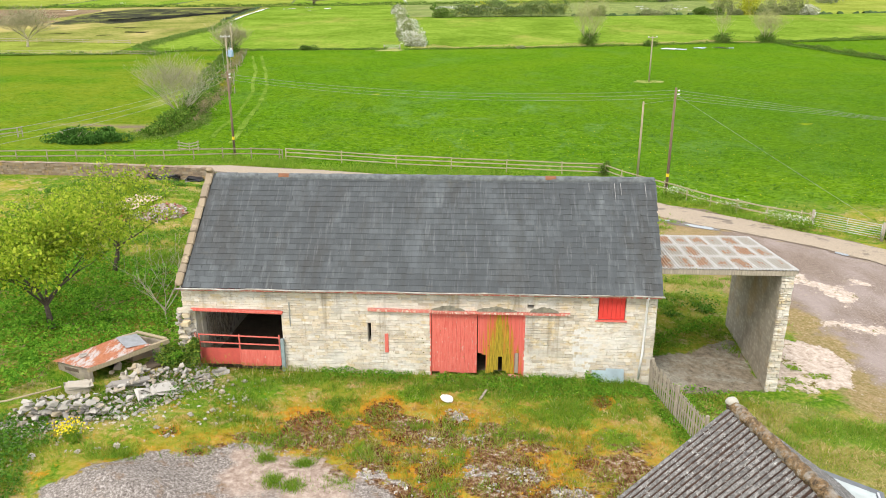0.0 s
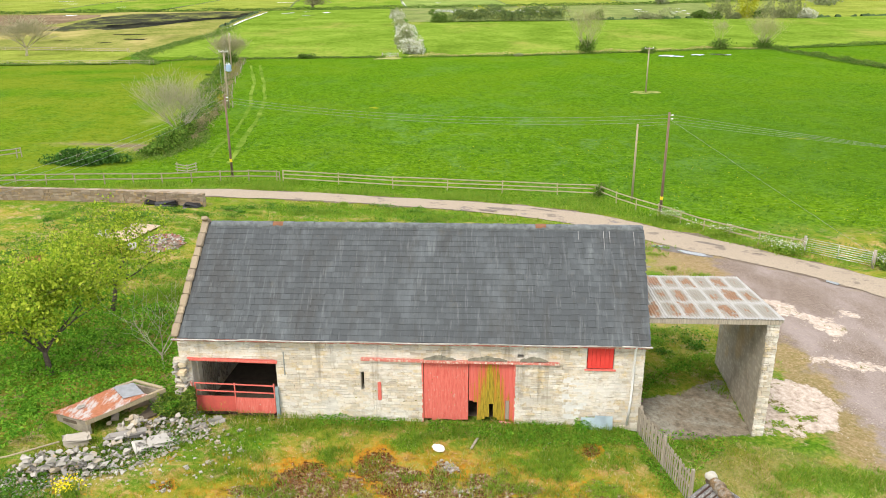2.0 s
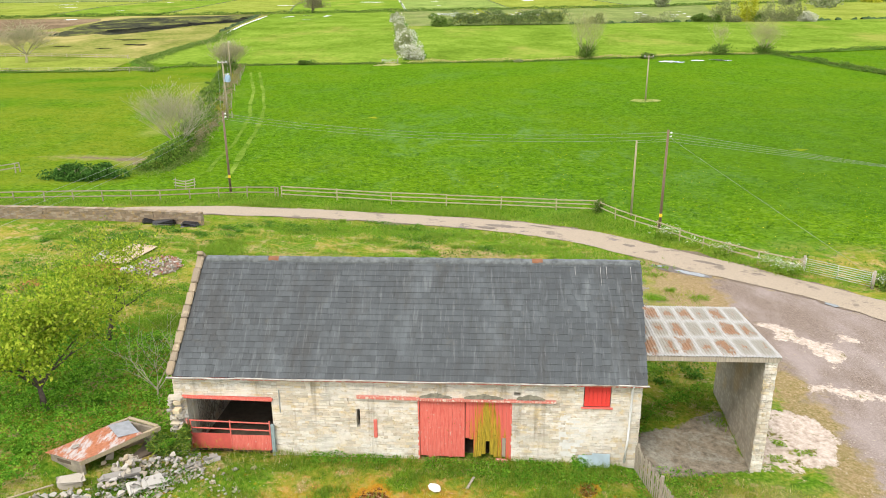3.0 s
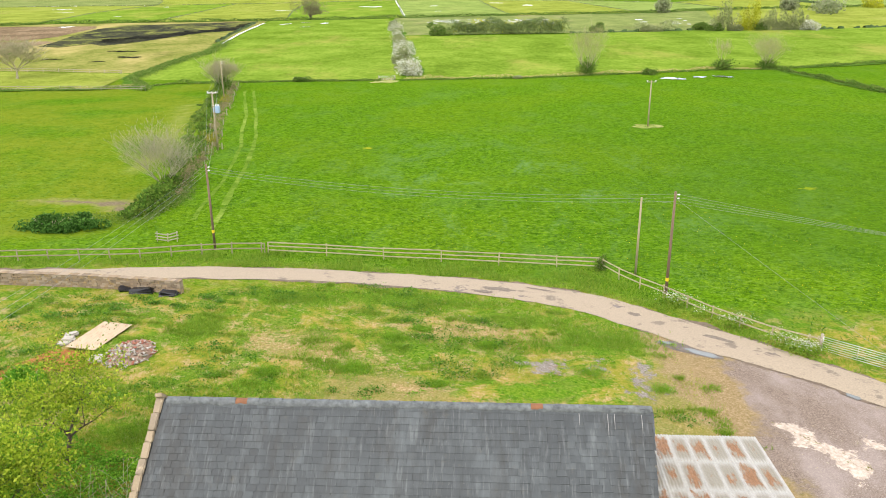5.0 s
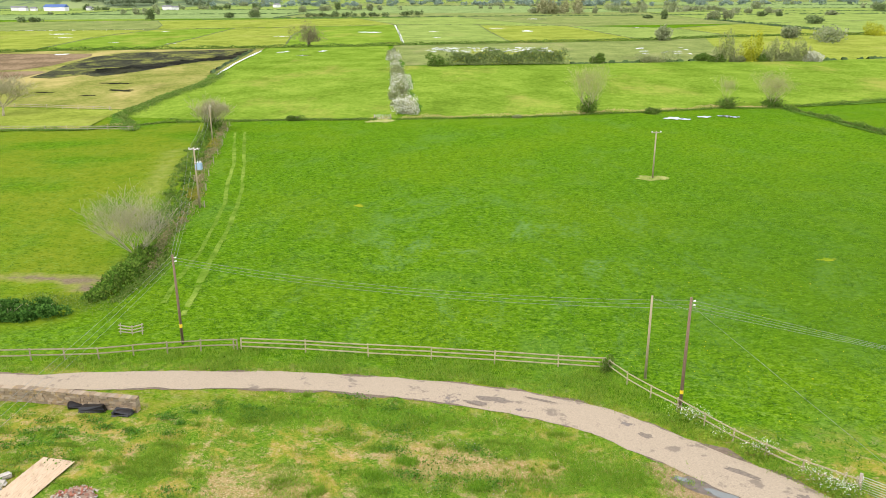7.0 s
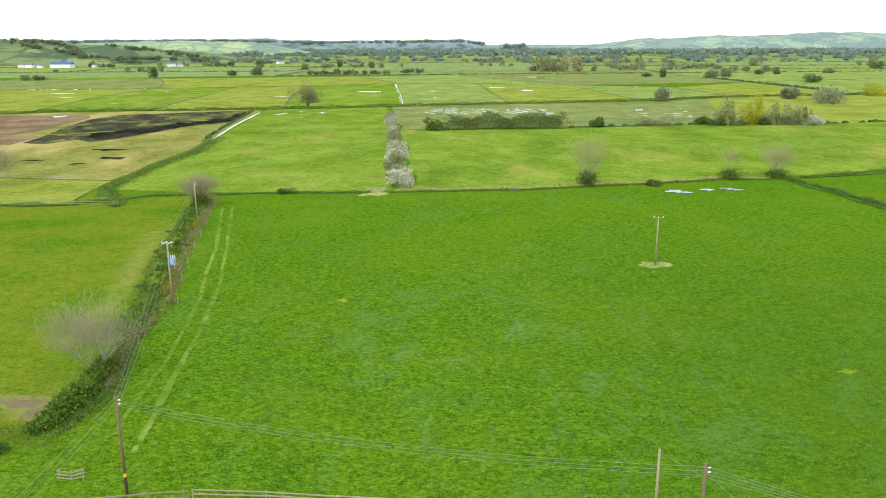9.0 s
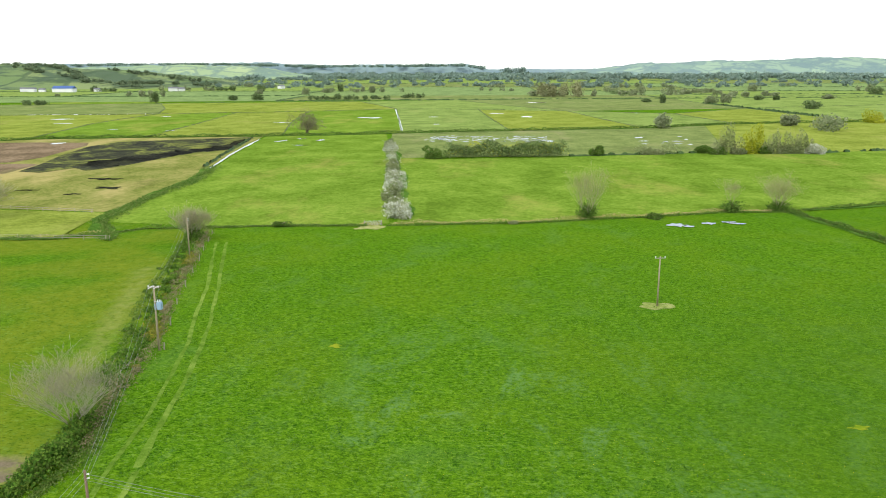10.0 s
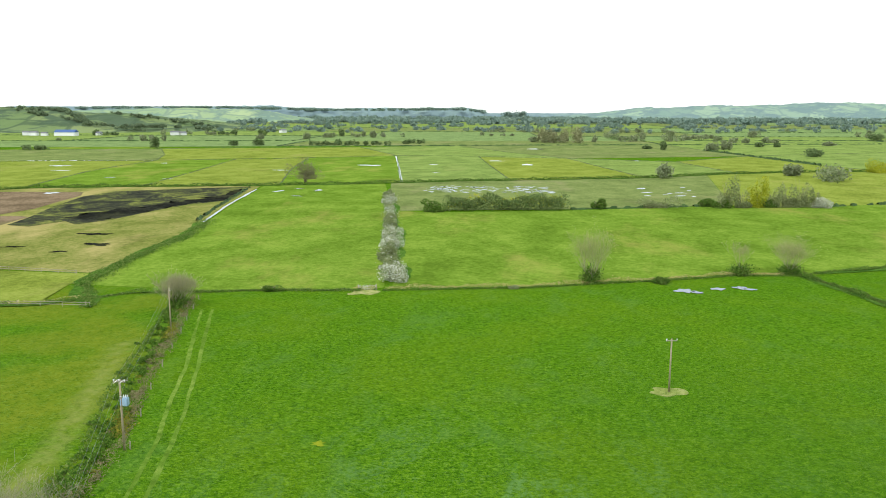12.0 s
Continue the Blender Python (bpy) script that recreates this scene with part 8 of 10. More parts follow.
for k, (x, y, rx, ry, tn) in enumerate(((50.2, 214.6, 2.0, 2.0, -10), (52.8, 213.2, 1.4, 1.1, 0), (58.6, 217.0, 1.6, 1.3, 5), (64.2, 218.6, 1.4, 1.7, 0), (66.0, 217.0, 1.2, 1.0, 10), (-103.5, 432, 1.2, 5, -20), (-96, 446, 2.2, 1.6, 0), (-84, 438, 1.6, 5, 0), (-88, 410, 4.0, 1.0, 0),
                                        (-250, 640, 3, 2, 0), (-85, 629, 9, 5, 0), (-317, 605, 6, 5, 0), (36, 645, 5, 6, 0), (-37, 640, 3, 3, 0), (12, 690, 5, 4, 0), (-190, 500, 3.0, 1.5, 0), (-230, 508, 3, 1.5, 0), (-290, 560, 6, 2, 0), (-140, 575, 5, 2.5, 0), (-215, 415, 3, 4, 0), (60, 900, 12, 8, 0), (-30, 560, 2, 2, 0), (130, 700, 3, 3, 0))):
    blot("flood_pool", x, y, rx, ry, 0.14, WATER, "shallow pool of rain water in the field", "pool", 400 + k, tn, 16, wob=0.5)
RING = far_grass("pale_straw_ring", (0.20, 0.24, 0.06), (0.34, 0.32, 0.14))
blot("bare_ring", 31.0, 146.0, 2.7, 1.9, 0.03, RING, "ring of pale dry grass round the pole", "grass patch", 3, 0, 24, wob=0.3)
blot("gateway_mud", -23.6, 209.0, 3.4, 2.8, 0.06, RING, "bare trodden earth in the gateway", "earth", 4, 0, 24, wob=0.4)
blot("gateway_mud", -24.2, 213.5, 3.0, 2.2, 0.10, F_TAN, "bare trodden earth in the gateway", "earth", 5, 0, 24, wob=0.4)
blot("bare_earth", -104, 204, 7, 2.0, 0.08, F_BROWN, "bare trodden earth in the far gateway", "earth", 8, 0, 24, wob=0.5)
TRACK = far_grass("worn_pale_grass", (0.105, 0.185, 0.020), (0.185, 0.255, 0.045))
for seed, line in ((7, [(-28.6, 82), (-29.3, 86), (-29.9, 90.6), (-31.6, 102), (-33.3, 111), (-35.3, 121.5), (-38.6, 133), (-43.4, 152), (-46.0, 160), (-55.0, 190)]),
                   (9, [(-25.5, 79), (-26.2, 83), (-28.2, 93.2), (-30.3, 105.5), (-32.5, 117), (-35.4, 130), (-41.0, 150), (-44.3, 161), (-52.8, 190)])):
    ribbon("wheel_track", line, 0.6, 0.03, TRACK, "faint pale wheel track through the meadow", "track", 1.0, 0.08, seed, 3)

# patchwork out to the hills
gf = np.random.default_rng(9)
LONG_HEDGE = [(-420, 422), (-251, 430), (-239, 440), (-200, 449), (-128, 461), (-110, 466), (-67, 476), (-48.6, 484), (-16, 498), (17.5, 504), (70, 520), (107, 531), (170, 567), (212, 580), (283, 596), (420, 640), (620, 700)]
ROW_A = [(-640, 620), (-392, 652), (-262, 677), (-210, 697), (-174, 708), (-80, 760), (-1.5, 757), (76, 728), (160, 690), (250, 780), (420, 860), (620, 930)]
ROW_B = [(-800, 780), (-505, 828), (-358, 866), (-260, 915), (-139, 926), (0, 980), (108, 1060), (260, 1080), (620, 1150), (900, 1200)]
# ditches from the long hedge up to the next row, and on to the one behind it
DITCHES_A = [[(-420, 422), (-470, 640)], [(-245, 437), (-267, 548), (-271, 596), (-272, 676)], [(-186, 452), (-195, 554), (-211, 697)], [(-112, 466), (-135, 584), (-153, 719)], [(-45.4, 486), (-60, 605), (-79, 758)], [(19, 505), (7, 630), (-3, 757)], [(104, 531), (90, 620), (76, 728)], [(174, 568), (166, 640), (160, 690)], [(281, 596), (262, 651), (250, 780)], [(440, 650), (470, 880)]]
DITCHES_B = [[(-470, 640), (-560, 818)], [(-272, 676), (-300, 760), (-350, 870)], [(-79, 760), (-108, 840), (-140, 925)], [(76, 728), (26, 830), (-30, 970)], [(250, 780), (236, 880), (225, 1075)], [(470, 880), (560, 1140)]]
HEDGES, FAINT = [], [ln for ln in DITCHES_A + DITCHES_B] + [ROW_A, ROW_B]


def between(left, right):
    """The field between two ditches that run away from the viewer."""
    return left + right[::-1]


for k, (a, b) in enumerate(zip(DITCHES_A, DITCHES_A[1:])):
    field(between(a, b), (F_YELLOW, F_BRIGHT, F_YELLOW, F_BRIGHT, F_GREEN, F_YELLOW, F_GREEN, F_YELLOW, F_GREEN)[k], "level pasture beyond the long hedge", 0.06 + 0.004 * k)
for k, (a, b) in enumerate(zip(DITCHES_B, DITCHES_B[1:])):
    field(between(a, b), (F_OLIVE, F_YELLOW, F_GREEN, F_OLIVE, F_GREEN)[k], "far level pasture between ditches", 0.10 + 0.004 * k)
field([(-510, 835), (-360, 872), (-365, 960), (-480, 935)], F_BRIGHT, "far bright strip of pasture", 0.14)
bands = [980, 1130, 1330, 1600, 1950, 2450, 3100, 4000]


def yy(px, py):
    return py + 0.2 * px * min(1, max(0, (1400 - py) / 500))


for j, (y0, y1) in enumerate(zip(bands, bands[1:])):
    x, w = -0.75 * y1 - gf.uniform(0, 100), 0
    while x < 0.8 * y1:
        w = gf.uniform(0.18, 0.5) * (120 + 0.35 * y0) * 2.2
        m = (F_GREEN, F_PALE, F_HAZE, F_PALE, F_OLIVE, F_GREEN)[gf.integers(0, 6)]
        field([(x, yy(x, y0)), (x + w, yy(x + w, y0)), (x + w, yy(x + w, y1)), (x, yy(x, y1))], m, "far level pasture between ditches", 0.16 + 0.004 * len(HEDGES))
        HEDGES.append([(x, yy(x, y0)), (x, yy(x, y1))])
        if gf.uniform() < 0.8:
            HEDGES.append([(x, yy(x, y0)), (x + w, yy(x + w, y0))])
        x += w


def low_hedge(name, lines, width, height, material, label, seed, step=6.0, gap=0.25):
    """Uneven low banks of scrub along lines, for hedges far off."""
    g = np.random.default_rng(seed)
    V, F, k = [], [], 0
    for ln in lines:
        pts = along(ln, step)
        for (ax, ay), (bx, by) in zip(pts, pts[1:]):
            if g.uniform() < gap:
                continue
            h0, h1 = height * g.uniform(0.3, 1.4, 2)
            w = width * g.uniform(0.6, 1.3)
            d = math.hypot(bx - ax, by - ay) + 1e-6
            nx, ny = -(by - ay) / d * w / 2, (bx - ax) / d * w / 2
            za, zb = float(land(ax, ay)), float(land(bx, by))
            mx, my, mz = (ax + bx) / 2 + g.normal() * 0.3, (ay + by) / 2 + g.normal() * 0.3, (za + zb) / 2 + max(h0, h1) * g.uniform(0.9, 1.3)
            V += [(ax - nx, ay - ny, za), (ax, ay, za + h0), (ax + nx, ay + ny, za), (bx - nx, by - ny, zb), (bx, by, zb + h1), (bx + nx, by + ny, zb), (mx, my, mz)]
            F += [(k, k + 3, k + 6), (k, k + 6, k + 1), (k + 3, k + 4, k + 6), (k + 2, k + 6, k + 5), (k + 2, k + 1, k + 6), (k + 5, k + 6, k + 4)]
            k += 7
    return tagged(new(name, from_arrays(name, V, F, material)), label, "hedge", kind="stuff")


FAR_HEDGE = plain("far_hedge_green", (0.042, 0.080, 0.020), 0.95, 0, 0.4, 0.3)
FAINT_HEDGE = plain("ditch_edge_rushes", (0.085, 0.115, 0.035), 0.95, 0, 0.4, 0.3)
FAR_WOOD = leaf_material("far_wood_grey_green", (0.20, 0.25, 0.12), (0.26, 0.30, 0.15), (0.24, 0.26, 0.15), (0.31, 0.34, 0.19), trans=0.4)
DARK_FAR = leaf_material("far_dark_thorn", (0.11, 0.16, 0.06), (0.15, 0.21, 0.08), (0.19, 0.24, 0.10), trans=0.35)
low_hedge("far_hedges", HEDGES, 2.6, 1.0, FAR_HEDGE, "far dark hedges and ditch edges between level fields", 3, 5.0, 0.10)
low_hedge("far_ditch_edges", FAINT, 1.3, 0.40, FAINT_HEDGE, "faint rushy ditch edges between level fields", 13, 3.0, 0.12)
low_hedge("far_dark_hedge", [[(236, 885), (262, 651)], [(300, 600), (420, 640), (620, 700)]], 3.2, 1.5, FAR_HEDGE, "dark clipped hedge across the far levels", 14, 2.0, 0.04)
leaf_band("long_hedge", LONG_HEDGE, 2.8, 1.6, 22000, 0.42, HEDGE_LEAF, "long dark hedge across the levels", "hedge", 4, 0.35)
BANK = far_grass("lush_ditch_bank", (0.055, 0.120, 0.016), (0.105, 0.185, 0.030))
for k, (ln, wd) in enumerate((([(-79, 189.5), (-88, 205), (-93, 216), (-96.5, 245), (-96.5, 284), (-102, 320)], 3.6), ([(84.4, 233.6), (87.9, 219.2), (90.6, 204.2), (94, 185), (99, 160)], 3.2), ([(88.5, 236.7), (110.9, 245.4), (160, 262)], 2.4), ([(-180, 196), (-140, 191), (-110, 188.6), (-93, 190.5), (-84, 198), (-78, 204), (-66, 206)], 2.6), (LONG_HEDGE, 5.0),
                              ([(-17.2, 224), (-22, 250), (-26.2, 287), (-32, 334), (-42, 408)], 5.0))):
    ribbon("ditch_bank", ln, wd, 0.17 if k != 5 else 0.10, BANK, "lush dark grass along the field ditch", "bank", 3.0, 0.8, 60 + k, 3)
low_hedge("field_edge_scrub", [[(-124.0, 449), (-111.6, 358.5), (-105, 320)], [(148.9, 382), (240, 415), (330, 440)], [(40, 366), (100, 382)]], 2.0, 0.9, FAR_HEDGE, "low dark scrub on ditch edges", 5, 3.0, 0.1)


def ico():
    bm = bmesh.new()
    bmesh.ops.create_icosphere(bm, subdivisions=2, radius=1)
    v = np.array([tuple(q.co) for q in bm.verts])
    f = np.array([[q.index for q in fc.verts] for fc in bm.faces])
    bm.free()
    return v, f


ICO_V, ICO_F = ico()


def clumps(name, places, material, label, seed, category="trees", lobes=(2, 4), leaves=46, kind="stuff", leaf=20.0):
    """Far trees and bushes: loose crowns of large leaf clumps round small cores."""
    g = np.random.default_rng(seed)
    V, F, k = [], [], 0
    LV, LF, lk = [], [], 0
    for x, y, z, r, h in places:
        for _ in range(g.integers(*lobes)):
            sz = np.array((r * g.uniform(0.5, 0.9), r * g.uniform(0.5, 0.9), h * g.uniform(0.38, 0.55)))
            c = np.array((x + g.normal() * r * 0.5, y + g.normal() * r * 0.4, z + h * g.uniform(0.35, 0.5)))
            d = g.normal(size=(leaves, 3))
            d /= np.linalg.norm(d, axis=1)[:, None]
            v, f = leaf_quads(c + d * sz * g.uniform(0.45, 1.05, (leaves, 1)), min(0.26 * r, leaf), g)
            LV.append(v)
            LF.append(f + lk)
            lk += len(v)
    return tagged(new(name, from_arrays(name, np.concatenate(LV), np.concatenate(LF), material)), label, category, kind=kind)


# leaf greens lightened and blued: distance haze put into the colour
HAZY_WOOD = leaf_material("far_wood_haze_tinted", (0.20, 0.275, 0.225), (0.23, 0.305, 0.245), (0.185, 0.26, 0.22), (0.25, 0.315, 0.245), trans=0.4)
gw = np.random.default_rng(14)
# bushes and trees of the levels that stand singly, as (x, y, half width, height, kind)
LONE = [(-365.6, 891.6, 4.6, 15, 0), (-268.5, 958, 5, 9.5, 0), (-296, 956, 4.3, 6.5, 0), (116.6, 529, 5, 9.5, 1), (203, 552, 4.5, 8, 1), (210.9, 514, 12, 11, 1), (305.9, 774, 8, 8.5, 0), (323, 969, 4.8, 6, 0),
        (343, 971, 2.6, 5.5, 0), (263, 897, 4.3, 10, 1), (240, 872, 5.2, 9.5, 1), (195, 891, 3.2, 10, 0), (191, 1237, 13, 12, 1), (234, 1218, 8, 12, 1), (293, 1272, 8, 13, 1), (430, 1313, 7, 13, 1), (554, 1184, 9, 12, 0),
        (200, 1191, 9, 5, 0), (182, 915, 5, 4, 0), (-256, 1167, 6, 11, 1), (-242, 1242, 9, 9, 1), (-230, 1297, 4, 14, 0), (-373, 1340, 6, 12, 0), (-170, 1240, 5, 12, 1), (-330, 1180, 5, 8, 1), (520, 1010, 6, 9, 0), (610, 1120, 9, 10, 1), (420, 1010, 6, 6, 1)]
for k, (x, y, r, h, kind) in enumerate(LONE):
    tagged(clumps("far_tree" if h > 9 else "far_bush", [(x, y, -4.6, r, h)], (DARK_FAR, FAR_WOOD)[kind], ("dark rounded far thorn bush on the levels", "grey-green far willow bush on the levels")[kind], 200 + k, "tree" if h > 9 else "bush", (5, 8), 150, "", 0.85), group="far bushes on the levels")
rows = [(-467 + 5 * i, 831 + 2 * i, 4, 7) for i in range(-2, 3)] + [(-182 + 7 * i, 983 + i, 5, 6.5) for i in range(-4, 5)] + [(-131 + 6 * i, 988, 4, 5.5) for i in range(-2, 3)] + [(-86 + 6 * i, 1025, 4, 6.5) for i in range(-2, 3)] + [(-444 + 9 * i, 1364, 6, 8.5) for i in range(-2, 3)] + [(-632 + 10 * i, 1312, 7, 10) for i in range(-2, 3)]
clumps("far_hedge_trees", [(x, y + gw.normal() * 2, -4.6, r * gw.uniform(0.7, 1.2), h * gw.uniform(0.6, 1.2)) for x, y, r, h in rows], DARK_FAR, "dark rows of hedgerow trees on the levels", 15)
spots = []
for _ in range(90):
    y = 1080 * math.exp(gw.uniform(0, 1.0) * math.log(4200 / 1080))
    x = gw.uniform(-0.72, 0.75) * y
    for i in range(gw.integers(1, 8)):
        spots.append((x + i * gw.uniform(4, 12) * (1 + y / 2500), y + gw.normal() * 8, -4.6, gw.uniform(2.5, 5.0) * (1 + y / 3500), gw.uniform(4, 11)))
clumps("near_thickets", [q for q in spots if q[1] < 1700], FAR_WOOD, "scattered trees and thickets on the levels", 35)
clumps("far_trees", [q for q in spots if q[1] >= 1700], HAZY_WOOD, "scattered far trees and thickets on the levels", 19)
clumps("far_copse", [(104 + gw.uniform(-30, 30), 1078 + gw.normal() * 14, -4.6, gw.uniform(3.5, 6), gw.uniform(12, 26)) for _ in range(24)], leaf_material("far_copse_brown", (0.26, 0.26, 0.13), (0.32, 0.31, 0.17), (0.20, 0.21, 0.10)), "far brownish copse on the levels", 16)
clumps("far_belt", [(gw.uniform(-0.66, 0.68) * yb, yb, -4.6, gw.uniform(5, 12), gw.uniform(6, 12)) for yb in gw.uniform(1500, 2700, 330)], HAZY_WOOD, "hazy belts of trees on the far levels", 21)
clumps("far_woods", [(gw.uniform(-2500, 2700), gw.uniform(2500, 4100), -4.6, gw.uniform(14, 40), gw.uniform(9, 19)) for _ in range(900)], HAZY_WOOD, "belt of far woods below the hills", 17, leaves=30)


# ---- hills on the horizon ----
def hill(name, ridge, depth, material, label, seed, cols=260):
    """A long hill: ridge is (x, y, height) along its top; it falls to the plain on both sides."""
    R = np.array(ridge, float)
    u = np.linspace(0, 1, cols)
    s = np.linspace(0, 1, len(R))
    rx, ry, rh = (np.interp(u, s, R[:, i]) for i in range(3))
    V, rows = [], 15
    for j in range(rows):
        v = j / (rows - 1) * 2 - 1
        h = rh * np.cos(v * math.pi / 2) ** 1.4
        wig = np.array([noise.fractal((a * 0.006 + seed, v * 1.3, seed), 0.8, 2.0, 4) for a in rx])
        tops = np.array([noise.fractal((a * 0.03 + seed, v * 2.3, seed), 0.7, 2.0, 4) for a in rx])
        V.append(np.column_stack([rx + wig * 20, ry + v * depth, -5.2 + h * (1 + 0.10 * wig) + 3.0 * tops * (h > 8)]))
    V = np.stack(V, 1).reshape(-1, 3)
    i = (np.arange(cols - 1)[:, None] * rows + np.arange(rows - 1)[None, :]).ravel()
    me = from_arrays(name, V, np.column_stack([i, i + rows, i + rows + 1, i + 1]), material, True)
    return tagged(new(name, me), label, "hill", kind="structure"), V


def hill_material(name, g0, g1, wood, hedge):
    k = Nodes(name)
    cell = k.cells(0.011, k.scaled(1, 0.7, 1), "F1", "Color")
    c = k.ramp(cell, (0.2, g0), (0.8, g1))
    c = k.mix(k.step(k.noise(0.009, 8, 0.75), 0.47, 0.56), c, wood)
    edge = k.cells(0.011, k.scaled(1, 0.7, 1), "DISTANCE_TO_EDGE")
    c = k.mix(k.math("MULTIPLY", k.step(edge, 0.07, 0.03), 0.7), c, hedge)
    return k.done(c, 0.95, spec=0.05)


NEAR_HILL = hill_material("green_hill_fields", (0.13, 0.185, 0.07), (0.19, 0.235, 0.095), (0.075, 0.11, 0.06), (0.055, 0.085, 0.045))
# the next three carry distance haze in their colours: paled and blued
PALE_HILL = hill_material("hill_fields_haze_paled", (0.23, 0.31, 0.17), (0.32, 0.39, 0.21), (0.16, 0.23, 0.18), (0.16, 0.22, 0.17))
HAZE_BLUE_HILL = hill_material("wooded_ridge_haze_tinted", (0.17, 0.235, 0.24), (0.21, 0.28, 0.26), (0.155, 0.215, 0.235), (0.165, 0.225, 0.235))
RIGHT_HILL = hill_material("hill_fields_haze_tinted", (0.19, 0.27, 0.22), (0.27, 0.355, 0.25), (0.155, 0.22, 0.21), (0.165, 0.23, 0.21))
hill("left_hill", [(-1900, 1700, 50), (-1300, 1660, 48), (-1063, 1690, 47), (-964, 1700, 46), (-877, 1710, 40), (-815, 1720, 35), (-692, 1760, 25), (-620, 1790, 16), (-540, 1830, 2)], 300, NEAR_HILL, "low green hill with hedged fields on the horizon", 2)
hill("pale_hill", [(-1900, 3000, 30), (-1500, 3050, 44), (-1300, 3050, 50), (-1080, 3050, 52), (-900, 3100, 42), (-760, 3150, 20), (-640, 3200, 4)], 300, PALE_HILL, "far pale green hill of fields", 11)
hill("far_ridge", [(-2900, 4300, 62), (-1952, 4350, 64), (-1632, 4400, 62), (-1376, 4400, 69), (-1151, 4400, 67), (-831, 4400, 52), (-671, 4400, 58), (-351, 4400, 57), (-127, 4400, 61), (-31, 4400, 42), (33, 4400, 32), (300, 4400, 30), (640, 4400, 32), (900, 4400, 32)], 260, HAZE_BLUE_HILL, "far hazy blue wooded ridge", 5)
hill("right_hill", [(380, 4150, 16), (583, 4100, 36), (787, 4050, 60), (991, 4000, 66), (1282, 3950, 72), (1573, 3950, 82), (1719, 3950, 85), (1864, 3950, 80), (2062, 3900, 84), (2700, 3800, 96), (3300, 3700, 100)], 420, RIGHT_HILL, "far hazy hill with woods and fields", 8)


def hill_z(x, y, ridge_y, depth, tops):
    return -5.2 + np.interp(x, *tops) * math.cos(np.clip((y - ridge_y) / depth, -1, 1) * math.pi / 2) ** 1.4


LEFT_TOPS = ([-1300, -1063, -964, -877, -815, -692, -620, -540], [48, 47, 46, 40, 35, 25, 16, 2])
woods = [(gw.uniform(-1200, -985), gw.uniform(1440, 1560)) for _ in range(60)] + [(gw.uniform(-1150, -900), 1690 + gw.normal() * 12) for _ in range(26)]
for a, b in (((-985, 1640), (-640, 1480)), ((-900, 1680), (-760, 1520)), ((-820, 1700), (-560, 1660)), ((-700, 1500), (-560, 1600))):
    woods += [(a[0] + (b[0] - a[0]) * u + gw.normal() * 3, a[1] + (b[1] - a[1]) * u + gw.normal() * 3) for u in gw.uniform(0, 1, 34)]
clumps("hill_woods", [(x, y, hill_z(x, y, 1710, 300, LEFT_TOPS) - 1.5, gw.uniform(4, 8), gw.uniform(5, 10)) for x, y in woods], leaf_material("hill_wood_leaves", (0.13, 0.18, 0.10), (0.18, 0.23, 0.13), (0.21, 0.26, 0.14), trans=0.4), "woods and hedgerow trees on the low hill", 18)
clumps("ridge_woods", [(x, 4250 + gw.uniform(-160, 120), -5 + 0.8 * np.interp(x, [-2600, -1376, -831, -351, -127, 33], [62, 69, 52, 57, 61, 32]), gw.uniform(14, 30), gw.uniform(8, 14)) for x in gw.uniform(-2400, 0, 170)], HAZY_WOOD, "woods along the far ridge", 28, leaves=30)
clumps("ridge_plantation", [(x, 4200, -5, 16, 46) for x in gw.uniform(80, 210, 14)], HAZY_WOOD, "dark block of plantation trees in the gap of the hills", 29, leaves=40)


def far_house(x, y, w, d, h, wall_mat, roof_mat, label, turn=0):
    b = thing("farm_building", (x, y, -4.6), label, "building", "far farm buildings")
    m = pose(x, y, -4.6, 0, 0, turn)
    bm = bmesh.new()
    add_box(bm, -w / 2, w / 2, -d / 2, d / 2, 0, h, m)
    part("wall", bm, wall_mat, b)
    bm = bmesh.new()
    pr = [(-d / 2 - 0.4, h), (d / 2 + 0.4, h), (0, h + d * 0.3)]
    a, c = [bm.verts.new(m @ Vector((-w / 2 - 0.4, q, z))) for q, z in pr], [bm.verts.new(m @ Vector((w / 2 + 0.4, q, z))) for q, z in pr]
    bm.faces.new(a)
    bm.faces.new(c[::-1])
    for i in range(3):
        bm.faces.new((a[i], c[i], c[(i + 1) % 3], a[(i + 1) % 3]))
    bmesh.ops.recalc_face_normals(bm, faces=bm.faces[:])
    part("roof", bm, roof_mat, b)


FAR_WHITE = plain("far_white_render", (0.72, 0.72, 0.70), 0.8, 0, 0.08)
FAR_ROOF = plain("far_grey_roof", (0.16, 0.16, 0.17), 0.8, 0, 0.2)
FAR_BLUE = plain("far_blue_cladding", (0.05, 0.10, 0.26), 0.6, 0, 0.1)
far_house(-680, 1280, 34, 14, 6, FAR_WHITE, FAR_BLUE, "far long white shed with blue roof")
for k, (x, y, w, h) in enumerate(((-740, 1290, 12, 5), (-720, 1285, 9, 4), (-760, 1300, 10, 5), (-520, 1330, 14, 5), (-508, 1335, 10, 4), (-640, 1310, 10, 4), (-380, 1500, 12, 5))):
    far_house(x, y, w, 8, h, FAR_WHITE, FAR_ROOF, "far white farmhouse on the levels", 10 * k)

GOLD = far_grass("yellow_flowering_grass", (0.14, 0.21, 0.012), (0.27, 0.27, 0.02))
